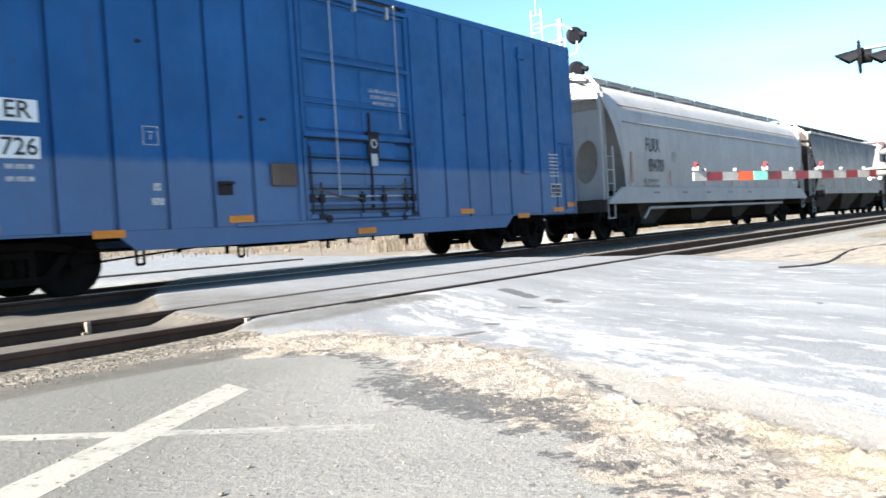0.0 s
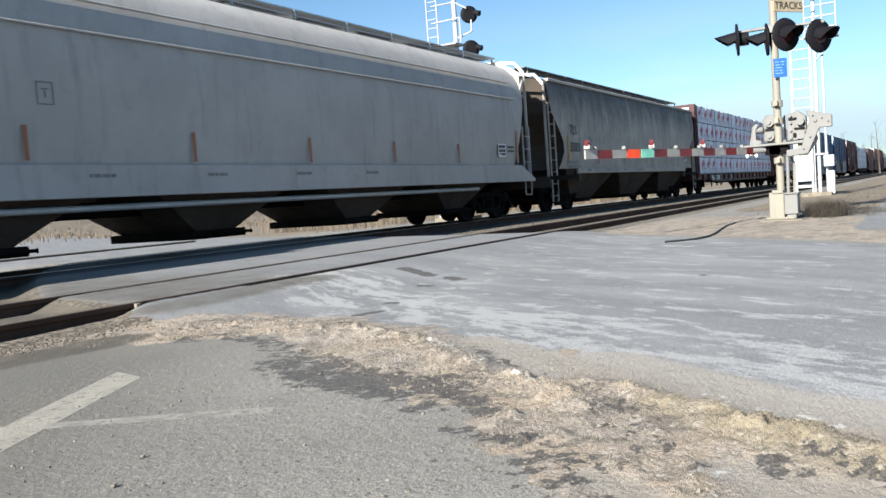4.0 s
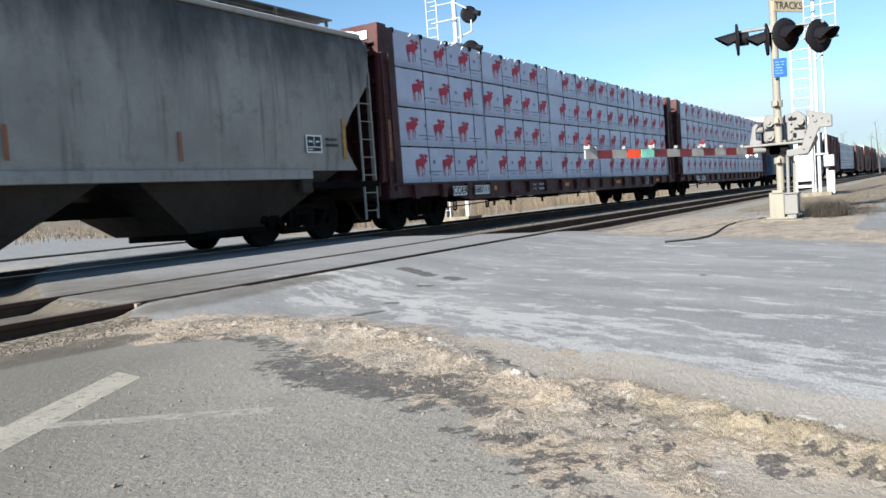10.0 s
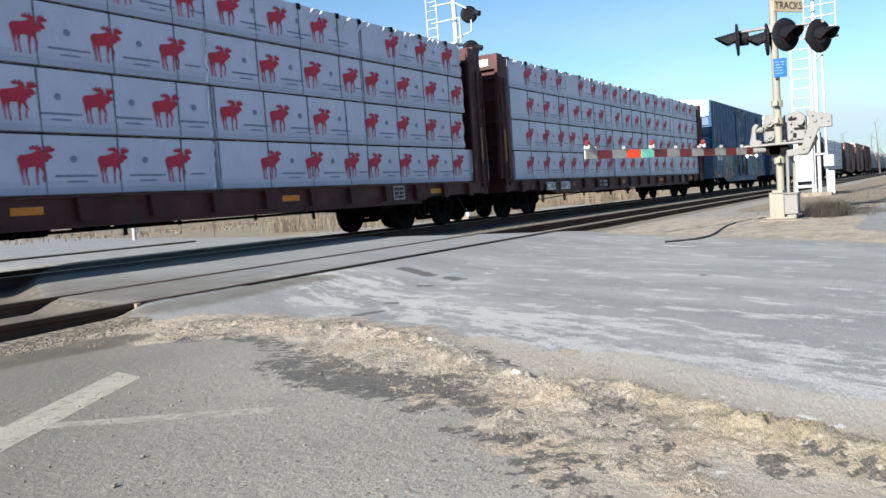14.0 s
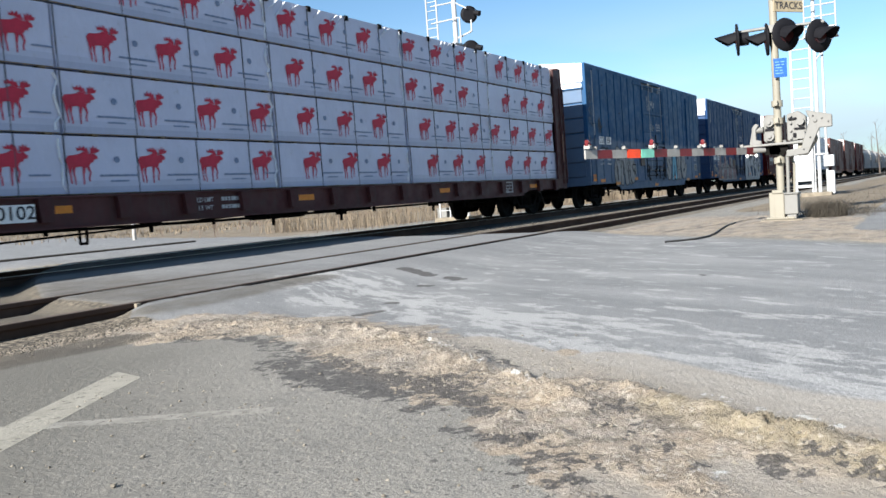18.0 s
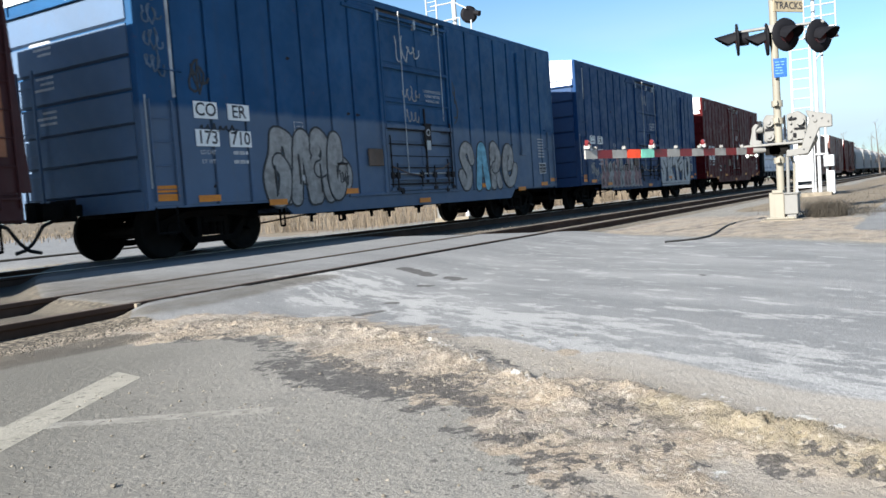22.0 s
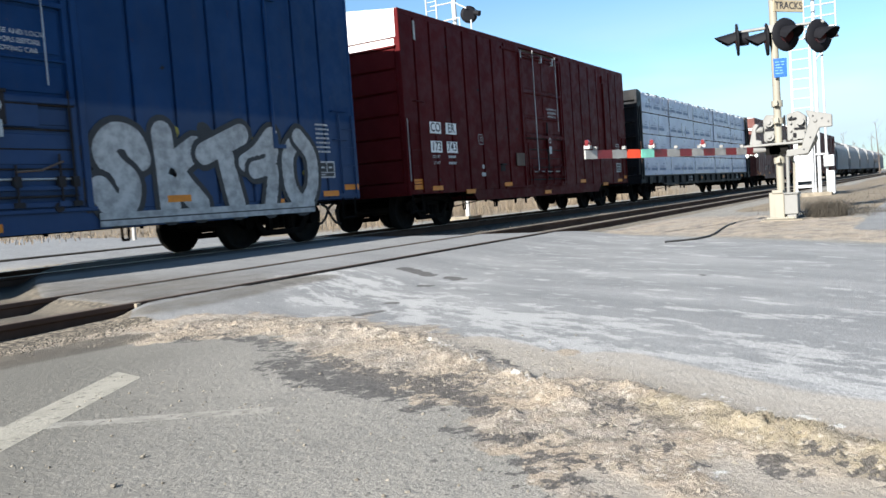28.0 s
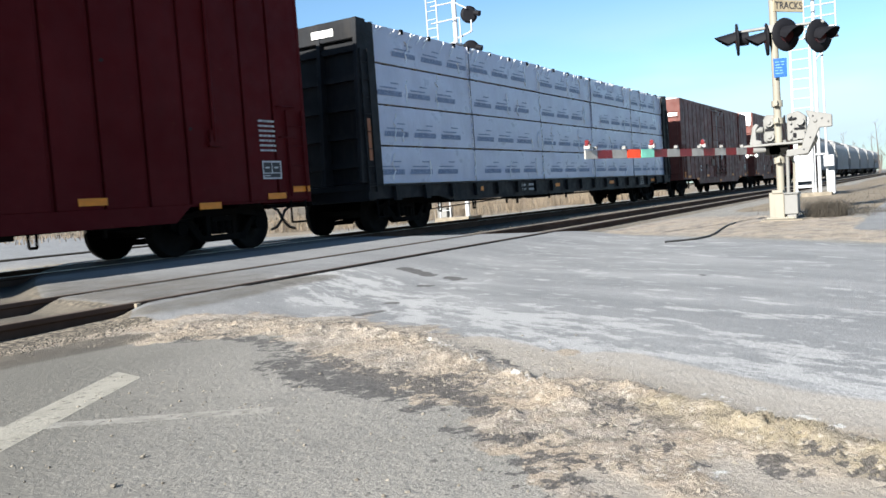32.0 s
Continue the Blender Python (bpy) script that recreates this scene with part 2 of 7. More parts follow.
def ground_material():
    m, nt, b = nodes_of("crossing ground")
    geo = nt.nodes.new("ShaderNodeNewGeometry").outputs["Position"]
    TRAVEL = -1.058     # turns the way of the traffic onto the x axis

    def attr(name):
        a = nt.nodes.new("ShaderNodeAttribute")
        a.attribute_name = name
        return a.outputs["Fac"]

    def mask(name, size, lo, hi, weight=0.6):
        s = maths(nt, "ADD", attr(name), maths(nt, "MULTIPLY", maths(nt, "SUBTRACT", noise_at(nt, geo, size, 8.0, 0.7), 0.5), weight))
        return ramp(nt, s, lo, hi)

    def cells(size, squash=(1, 1, 1)):
        """Random value per cell, and the distance to the cell's middle."""
        mp = nt.nodes.new("ShaderNodeMapping")
        mp.inputs["Scale"].default_value = squash
        nt.links.new(geo, mp.inputs["Vector"])
        n = add(nt, "ShaderNodeTexVoronoi", Scale=size, Randomness=1.0)
        nt.links.new(mp.outputs[0], n.inputs["Vector"])
        c = nt.nodes.new("ShaderNodeSeparateColor")
        nt.links.new(n.outputs["Color"], c.inputs[0])
        return c.outputs[0], c.outputs[1], n.outputs["Distance"]

    crumb, crumb_b, crumb_d = cells(62.0)
    clod, clod_b, clod_d = cells(21.0)
    dust = noise_at(nt, geo, 210.0, 2.0, 0.6)
    fine = noise_at(nt, geo, 75.0, 3.0, 0.7)
    grit = noise_at(nt, geo, 22.0, 5.0, 0.75)
    broad = noise_at(nt, geo, 0.7, 6.0, 0.65)
    # old parking asphalt: grey with pale aggregate and dusty blotches
    lot = mix(nt, ramp(nt, broad, 0.3, 0.7), (0.200, 0.190, 0.166), (0.256, 0.240, 0.209))
    lot = mix(nt, ramp(nt, dust, 0.34, 0.6), (0.105, 0.1, 0.0899), lot)
    lot = mix(nt, ramp(nt, fine, 0.30, 0.48, 0.75, 0.0), lot, (0.0665, 0.0627, 0.0582))
    lot = mix(nt, ramp(nt, grit, 0.62, 0.72, 0.0, 0.6), lot, (0.26, 0.239, 0.2))
    lot = mix(nt, maths(nt, "MULTIPLY", ramp(nt, crumb, 0.93, 0.95, 0.0, 0.8), ramp(nt, crumb_d, 0.25, 0.5, 1.0, 0.0)), lot, (0.0499, 0.0471, 0.0444))
    lot = mix(nt, maths(nt, "MULTIPLY", ramp(nt, crumb_b, 0.94, 0.96, 0.0, 0.8), ramp(nt, crumb_d, 0.2, 0.45, 1.0, 0.0)), lot, (0.305, 0.288, 0.255))
    lot = mix(nt, maths(nt, "MULTIPLY", ramp(nt, clod, 0.95, 0.96, 0.0, 0.7), ramp(nt, clod_d, 0.15, 0.35, 1.0, 0.0)), lot, (0.061, 0.0554, 0.0527))
    lot = mix(nt, ramp(nt, noise_at(nt, geo, 3.0, 7.0, 0.7), 0.56, 0.7, 0.0, 0.35), lot, (0.0941, 0.089, 0.0832))
    lot = mix(nt, maths(nt, "MULTIPLY", ramp(nt, maths(nt, "ADD", attr("oil"), maths(nt, "MULTIPLY", noise_at(nt, geo, 1.6, 6.0, 0.65), 0.5)), 0.2, 1.1), 0.85), lot, (0.095, 0.09, 0.076))
    # travelled road: bluer, smoother, drawn out along the traffic
    road = mix(nt, ramp(nt, noise_at(nt, geo, 1.0, 6.0, 0.65, (0.5, 2.2, 1.0), TRAVEL), 0.3, 0.7), (0.145, 0.148, 0.149), (0.195, 0.197, 0.196))
    road = mix(nt, ramp(nt, dust, 0.33, 0.58, 0.35, 1.0), (0.0721, 0.0748, 0.0804), road)
    road = mix(nt, ramp(nt, noise_at(nt, geo, 6.0, 6.0, 0.7, (0.6, 1.6, 1.0), TRAVEL), 0.58, 0.7, 0.0, 0.4), road, (0.2, 0.2, 0.2))
    col = mix(nt, mask("road", 3.0, 0.4, 0.6, 0.35), lot, road)
    # dried salt
    sa = attr("salt")
    streak = noise_at(nt, geo, 1.0, 9.0, 0.78, (1.6, 4.6, 1.0), TRAVEL)
    fleck = noise_at(nt, geo, 1.0, 8.0, 0.74, (6.0, 12.0, 1.0), TRAVEL)
    s1 = ramp(nt, maths(nt, "ADD", streak, maths(nt, "MULTIPLY", sa, 0.17)), 0.635, 0.70)
    s2 = ramp(nt, maths(nt, "ADD", fleck, maths(nt, "MULTIPLY", sa, 0.06)), 0.64, 0.67, 0.0, 0.95)
    s0 = ramp(nt, noise_at(nt, geo, 0.9, 4.0, 0.6, (0.5, 2.0, 1.0), TRAVEL), 0.42, 0.7, 0.0, 0.4)
    salt = maths(nt, "MULTIPLY", maths(nt, "MAXIMUM", maths(nt, "MAXIMUM", s1, s2), s0), ramp(nt, sa, 0.0, 0.6))
    col = mix(nt, maths(nt, "MULTIPLY", salt, 0.62), col, (0.366, 0.363, 0.354))
    bits = maths(nt, "MULTIPLY", ramp(nt, noise_at(nt, geo, 1.0, 10.0, 0.8, (11.0, 17.0, 1.0), TRAVEL), 0.645, 0.665, 0.0, 0.95), ramp(nt, sa, 0.0, 0.5))
    col = mix(nt, bits, col, (0.433, 0.427, 0.416))
    holes = maths(nt, "MULTIPLY", ramp(nt, noise_at(nt, geo, 1.0, 8.0, 0.7, (4.0, 9.0, 1.0), TRAVEL), 0.27, 0.24, 0.0, 0.85), ramp(nt, sa, 0.0, 0.3))
    col = mix(nt, holes, col, (0.0554, 0.0554, 0.0554))
    # crushed stone beside the rails
    chips = add(nt, "ShaderNodeTexVoronoi", Scale=26.0)
    nt.links.new(geo, chips.inputs["Vector"])
    hue = nt.nodes.new("ShaderNodeSeparateColor")
    nt.links.new(chips.outputs["Color"], hue.inputs[0])
    gravel = mix(nt, hue.outputs[0], (0.10, 0.082, 0.060), (0.235, 0.200, 0.150))
    gravel = mix(nt, ramp(nt, chips.outputs["Distance"], 0.35, 0.75), gravel, (0.0277, 0.0222, 0.0166))
    col = mix(nt, mask("gravel", 4.0, 0.4, 0.6, 0.5), col, gravel)
    # wind-blown sand and grit, clotted and crumbly
    clot = noise_at(nt, geo, 16.0, 8.0, 0.75)
    sand = mix(nt, ramp(nt, noise_at(nt, geo, 3.0, 7.0, 0.7), 0.3, 0.7), (0.236, 0.190, 0.139), (0.322, 0.268, 0.204))
    sand = mix(nt, ramp(nt, noise_at(nt, geo, 2.2, 6.0, 0.7), 0.42, 0.62, 0.0, 0.75), sand, (0.262, 0.235, 0.205))
    sand = mix(nt, ramp(nt, noise_at(nt, geo, 4.5, 8.0, 0.75), 0.50, 0.56, 0.0, 0.72), sand, (0.112, 0.096, 0.079))
    sand = mix(nt, maths(nt, "MULTIPLY", ramp(nt, noise_at(nt, geo, 2.5, 5.0, 0.7), 0.3, 0.6), attr("turf")), sand, (0.235, 0.198, 0.132))
    sand = mix(nt, ramp(nt, noise_at(nt, geo, 9.0, 9.0, 0.78), 0.62, 0.68, 0.0, 0.55), sand, (0.385, 0.365, 0.33))
    sand = mix(nt, ramp(nt, grit, 0.60, 0.72, 0.0, 0.6), sand, (0.36, 0.325, 0.27))
    sand = mix(nt, ramp(nt, clot, 0.30, 0.42, 0.6, 0.0), sand, (0.085, 0.064, 0.045))
    sand = mix(nt, ramp(nt, crumb, 0.0, 1.0, 0.30, 0.0), sand, (0.144, 0.116, 0.086))
    sand = mix(nt, ramp(nt, crumb_b, 0.90, 0.94, 0.0, 0.6), sand, (0.37, 0.335, 0.28))
    sand = mix(nt, ramp(nt, clod_b, 0.90, 0.94, 0.0, 0.45), sand, (0.095, 0.080, 0.062))
    sand = mix(nt, ramp(nt, fine, 0.30, 0.45, 0.5, 0.0), sand, (0.089, 0.069, 0.049))
    col = mix(nt, mask("sand", 3.2, 0.43, 0.56, 1.35), col, sand)
    # trodden dirt beside the crossing
    soil = mix(nt, ramp(nt, noise_at(nt, geo, 1.5, 7.0, 0.7), 0.35, 0.65), (0.050, 0.043, 0.033), (0.085, 0.073, 0.056))
    soil = mix(nt, ramp(nt, grit, 0.58, 0.70, 0.0, 0.5), soil, (0.15, 0.135, 0.11))
    col = mix(nt, maths(nt, "MULTIPLY", mask("dirt", 2.5, 0.35, 0.75, 0.5), 0.9), col, soil)
    # shade under the passing train, put into the ground colour along its track
    col = mix(nt, maths(nt, "MULTIPLY", mask("train_shade", 2.0, 0.35, 0.65, 0.6), 0.72), col, (0.040, 0.037, 0.034))
    # smooth dried silt
    mud = mix(nt, ramp(nt, noise_at(nt, geo, 2.0, 5.0, 0.65, (0.6, 1.8, 1.0), TRAVEL), 0.3, 0.7), (0.235, 0.208, 0.172), (0.290, 0.262, 0.222))
    mud = mix(nt, ramp(nt, dust, 0.35, 0.6, 0.25, 0.0), mud, (0.15, 0.13, 0.11))
    col = mix(nt, maths(nt, "MULTIPLY", mask("silt", 2.6, 0.42, 0.72, 0.7), 0.85), col, mud)
    # white salt crust, broken dark patches of old tar and dark bits among the clods
    col = mix(nt, mask("crust", 19.0, 0.56, 0.66, 1.5), col, (0.40, 0.39, 0.365))
    tar = mix(nt, ramp(nt, fine, 0.4, 0.65), (0.026, 0.024, 0.023), (0.075, 0.069, 0.064))
    col = mix(nt, maths(nt, "MULTIPLY", mask("dark", 15.0, 0.50, 0.56, 1.7), 0.88), col, tar)
    # dead grass of the verges
    grass = mix(nt, ramp(nt, noise_at(nt, geo, 1.6, 8.0, 0.78), 0.35, 0.65), (0.088, 0.069, 0.047), (0.195, 0.156, 0.104))
    col = mix(nt, mask("grass", 1.2, 0.42, 0.58, 0.5), col, grass)
    nt.links.new(col, b.inputs["Base Color"])
    b.inputs["Roughness"].default_value = 0.9
    h = maths(nt, "ADD", maths(nt, "MULTIPLY", fine, 0.35), maths(nt, "MULTIPLY", grit, 0.9))
    lumps = maths(nt, "ADD", maths(nt, "MULTIPLY", crumb_d, -0.3), maths(nt, "MULTIPLY", maths(nt, "MULTIPLY", clod_d, clod), -0.35))
    lumps = maths(nt, "ADD", lumps, maths(nt, "MULTIPLY", clot, 1.2))
    h = maths(nt, "ADD", h, maths(nt, "MULTIPLY", maths(nt, "MULTIPLY", lumps, 1.5), attr("sand")))
    bump(nt, b, h, 0.8, 0.012)
    return m


MAT["ground"] = ground_material()


def marking_material(name, keep, high):
    m, nt, b = nodes_of(name)
    geo = nt.nodes.new("ShaderNodeNewGeometry").outputs["Position"]
    wear = ramp(nt, noise_at(nt, geo, 24.0, 6.0, 0.75), 0.26, 0.46)
    wear = maths(nt, "MULTIPLY", wear, ramp(nt, noise_at(nt, geo, 3.0, 5.0, 0.7), 0.3, 0.52, keep, 0.92))
    col = mix(nt, ramp(nt, noise_at(nt, geo, 9.0, 6.0, 0.7), 0.3, 0.7), tuple(c * 0.86 for c in high), high)
    nt.links.new(col, b.inputs["Base Color"])
    nt.links.new(wear, b.inputs["Alpha"])
    b.inputs["Roughness"].default_value = 0.85
    bump(nt, b, noise_at(nt, geo, 60.0, 4.0, 0.7), 0.5, 0.008)
    return m


MAT["marking"] = marking_material("worn white road paint", 0.48, (0.287, 0.271, 0.227))
MAT["marking_thin"] = marking_material("nearly gone white road paint", 0.42, (0.262, 0.250, 0.220))


def stone_material(name, low, high):
    m, nt, b = nodes_of(name)
    g = nt.nodes.new("ShaderNodeNewGeometry")
    col = mix(nt, g.outputs["Random Per Island"], low, high)
    nt.links.new(mix(nt, ramp(nt, noise_at(nt, g.outputs["Position"], 90.0), 0.35, 0.65, 0.0, 0.4), col, (0.111, 0.0941, 0.0721)), b.inputs["Base Color"])
    b.inputs["Roughness"].default_value = 0.92
    return m


MAT["stone"] = stone_material("mixed crushed stone", (0.085, 0.072, 0.056), (0.225, 0.20, 0.162))
MAT["ballast"] = stone_material("dark crushed ballast", (0.034, 0.030, 0.025), (0.125, 0.110, 0.088))
# ---- mesh helpers ----
class Shape:
    """Collects the faces of one mesh."""

    def __init__(self):
        self.v, self.f, self.s = [], [], []

    def faces(self, verts, faces, smooth=False):
        o = len(self.v)
        self.v += [tuple(p) for p in verts]
        self.f += [tuple(o + i for i in q) for q in faces]
        self.s += [smooth] * len(faces)
        return self

    def box(self, x0, x1, y0, y1, z0, z1):
        p = [(x, y, z) for z in (z0, z1) for x, y in ((x0, y0), (x1, y0), (x1, y1), (x0, y1))]
        return self.faces(p, [(3, 2, 1, 0), (4, 5, 6, 7), (0, 1, 5, 4), (1, 2, 6, 5), (2, 3, 7, 6), (3, 0, 4, 7)])

    def prism(self, pts, axis, a, b):
        """A flat outline pushed from a to b along an axis; pts are its two other coordinates in the order x, y, z."""
        n = len(pts)
        put = {"x": lambda p, c: (c, p[0], p[1]), "y": lambda p, c: (p[0], c, p[1]), "z": lambda p, c: (p[0], p[1], c)}[axis]
        v = [put(p, a) for p in pts] + [put(p, b) for p in pts]
        f = [tuple(range(n)), tuple(range(2 * n - 1, n - 1, -1))] + [(i, i + n, (i + 1) % n + n, (i + 1) % n) for i in range(n)]
        return self.faces(v, f)

    def cyl(self, p, q, r, n=10, r2=None):
        p, q = Vector(p), Vector(q)
        w = (q - p).normalized()
        u = w.orthogonal().normalized()
        t = w.cross(u)
        r2 = r if r2 is None else r2
        ring = [(math.cos(2 * math.pi * i / n), math.sin(2 * math.pi * i / n)) for i in range(n)]
        a = [p + (u * c + t * s) * r for c, s in ring]
        b = [q + (u * c + t * s) * r2 for c, s in ring]
        self.faces(a + b, [(i, (i + 1) % n, (i + 1) % n + n, i + n) for i in range(n)], True)
        return self.faces(a + b, [tuple(range(n - 1, -1, -1)), tuple(range(n, 2 * n))])

    def tube(self, pts, r, n=6):
        for p, q in zip(pts, pts[1:]):
            self.cyl(p, q, r, n)
        return self

    def lathe(self, profile, centre, axis, n=20):
        """Rings of (radius, height) about an axis through the centre."""
        c, w = Vector(centre), Vector(axis).normalized()
        u = w.orthogonal().normalized()
        t = w.cross(u)
        v, f = [], []
        for r, h in profile:
            v += [c + w * h + (u * math.cos(2 * math.pi * i / n) + t * math.sin(2 * math.pi * i / n)) * r for i in range(n)]
        for k in range(len(profile) - 1):
            f += [(k * n + i, k * n + (i + 1) % n, (k + 1) * n + (i + 1) % n, (k + 1) * n + i) for i in range(n)]
        self.faces(v, f, True)
        return self.faces(v[:n] + v[-n:], [tuple(range(n - 1, -1, -1)), tuple(range(n, 2 * n))])

    def mesh(self, name, mat, bevel=0.0):
        me = bpy.data.meshes.new(name)
        me.from_pydata(self.v, [], self.f)
        me.polygons.foreach_set("use_smooth", self.s)
        bm = bmesh.new()
        bm.from_mesh(me)
        bmesh.ops.recalc_face_normals(bm, faces=bm.faces)
        if bevel:
            bmesh.ops.remove_doubles(bm, verts=bm.verts, dist=0.0004)
            edges = [e for e in bm.edges if len(e.link_faces) == 2 and e.calc_face_angle(0) > 0.6]
            bmesh.ops.bevel(bm, geom=edges, offset=bevel, segments=1, affect="EDGES", profile=0.5, clamp_overlap=True)
        bm.to_mesh(me)
        bm.free()
        me.materials.append(MAT[mat])
        return me


def part(name, shape, mat, parent, label="", at=(0, 0, 0), bevel=0.0):
    me = shape if isinstance(shape, bpy.types.Mesh) else shape.mesh(name, mat, bevel)
    ob = new(name, me)
    ob.parent = parent
    ob.location = at
    if label:
        ob["label"] = label
    return ob


def thing(name, label, category, at=(0, 0, 0), group="", kind="", shape=None, mat=None, bevel=0.0):
    ob = new(name, shape.mesh(name, mat, bevel) if shape else None)
    ob.location = at
    return tagged(ob, label, category, group, kind)


def letters(text, height, mat, wide=1.0, bold=0.016):
    """Flat lettering as a mesh that stands upright and faces -y, with its middle at the origin."""
    cu = bpy.data.curves.new("lettering", "FONT")
    cu.body, cu.size, cu.extrude, cu.align_x, cu.align_y, cu.resolution_u = text, height / 0.72, 0.001, "CENTER", "CENTER", 3
    cu.offset = bold * height
    ob = bpy.data.objects.new("lettering", cu)
    scene.collection.objects.link(ob)
    me = bpy.data.meshes.new_from_object(ob)
    bpy.data.objects.remove(ob)
    me.transform(Matrix.Rotation(radians(90), 4, "X") @ Matrix.Diagonal((wide, 1, 1, 1)))
    me.materials.clear()
    me.materials.append(MAT[mat])
    return me


# ---- ground ----
def smooth(a, b, x):
    t = np.clip((x - a) / (b - a), 0, 1)
    return t * t * (3 - 2 * t)


def rough2(x, y, size, seed=0.0, octaves=4):
    """Cheap value noise on arrays, about -1 to 1."""
    out, amp, tot = np.zeros_like(x), 1.0, 0.0
    for k in range(octaves):
        f = 2.0**k / size
        out += amp * np.sin(x * f * 2.1 + y * f * 3.3 + seed + 1.7 * np.sin(y * f * 2.7 - x * f * 1.1 + seed * 2 + k)) \
            * np.cos(y * f * 2.3 - x * f * 2.9 + seed * 1.3 + 1.3 * np.sin(x * f * 3.1 + k * 2.0))
        tot += amp
        amp *= 0.55
    return out / tot


def near_edge(y):      # where the grit heap meets the road
    return np.interp(y, [-3, -1.5, -0.6, 0.13, 0.81, 1.42, 2.4, 3.34, 4.15, 4.9], [1.4, 1.9, 2.2, 2.48, 2.92, 3.32, 3.77, 4.15, 4.15, 3.75])


def lot_edge(y):       # where the heap meets the parking lot
    return np.interp(y, [-3, -0.8, 0.0, 0.5, 0.85, 1.21, 1.51, 1.82, 2.74, 3.43, 3.9, 4.5], [0.9, 1.25, 1.45, 1.62, 1.78, 2.2, 2.5, 2.55, 3.2, 3.6, 3.2, 3.0])


def road_left(y):
    return np.interp(y, [-3, -1.5, -0.6, 0.13, 0.81, 1.42, 2.4, 3.34, 4.15, 4.75, 5.1, 5.4, 7.2, 9.1, 11.0, 13.9, 15.0, 16, 60], [1.4, 1.9, 2.2, 2.48, 2.92, 3.32, 3.77, 4.15, 4.1, 3.65, 3.95, 4.2, 4.6, 5.75, 7.0, 9.4, 8.0, 2.0, -30])


def road_right(y):
    return np.interp(y, [-30, 0.0, 4.8, 9.0, 60], [-20, 8.75, 12.6, 13.6, 40])


def along(x, y, pts):
    d = np.full_like(x, 1e9)
    for (ax, ay), (bx, by) in zip(pts, pts[1:]):
        t = np.clip(((x - ax) * (bx - ax) + (y - ay) * (by - ay)) / ((bx - ax) ** 2 + (by - ay) ** 2), 0, 1)
        d = np.minimum(d, np.hypot(x - ax - t * (bx - ax), y - ay - t * (by - ay)))
    return d


# small holes in the road where the top layer has broken out
SPOTS = (([(6.85, 4.61), (6.55, 4.11)], 0.120), ([(6.48, 3.86), (6.37, 3.7)], 0.110), ([(5.89, 3.79), (5.88, 3.72)], 0.080), ([(4.87, 3.46), (4.87, 3.39)], 0.070), ([(4.32, 3.3), (4.5, 3.25)], 0.075), ([(3.99, 3.18), (4.02, 3.09)], 0.050), ([(6.46, 1.58), (6.45, 1.54)], 0.070))


# broken patches of old tar, dark bits among the clods, smooth silt, and the line of clods along the heap
TAR_DARKS = (([(3.33, 3.85), (3.5, 3.68), (3.38, 3.25), (3.05, 2.75)], 0.22, 0.56), ([(2.92, 2.62), (2.72, 2.25), (2.62, 1.90), (2.64, 1.70)], 0.44, 0.68),
       ([(2.36, 1.58), (2.52, 1.46), (2.38, 1.30)], 0.18, 0.58), ([(2.20, 1.34), (2.13, 1.16), (2.15, 1.02)], 0.13, 0.53), ([(1.92, 0.97), (2.04, 0.94), (2.0, 0.80), (1.84, 0.86)], 0.18, 0.50),
       ([(2.17, 0.39), (2.11, 0.31)], 0.14, 0.54), ([(2.26, 0.29), (2.20, 0.19), (2.08, 0.06)], 0.11, 0.60), ([(2.58, 0.95), (2.3, 0.76)], 0.18, 0.48), ([(2.95, 1.22), (2.62, 0.98)], 0.11, 0.46), ([(2.35, 0.86), (2.08, 0.56)], 0.16, 0.46), ([(1.80, 0.70), (1.74, 0.55)], 0.09, 0.6),
       ([(3.42, 1.92), (3.08, 1.58), (2.92, 1.40)], 0.10, 0.52), ([(4.25, 5.30), (5.3, 5.30)], 0.13, 0.64))
SILT = ([(3.52, 2.02), (3.33, 1.70), (3.04, 1.40)], [(3.3, 1.2), (3.05, 0.85), (2.85, 0.52), (2.74, 0.2), (2.6, -0.25)], [(2.1, 0.45), (2.0, 0.30), (2.04, 0.12), (1.95, -0.15)])
CLODS = [(2.81, 0.99), (2.60, 0.73), (2.46, 0.53), (2.39, 0.34), (2.28, 0.16), (2.12, -0.1)]


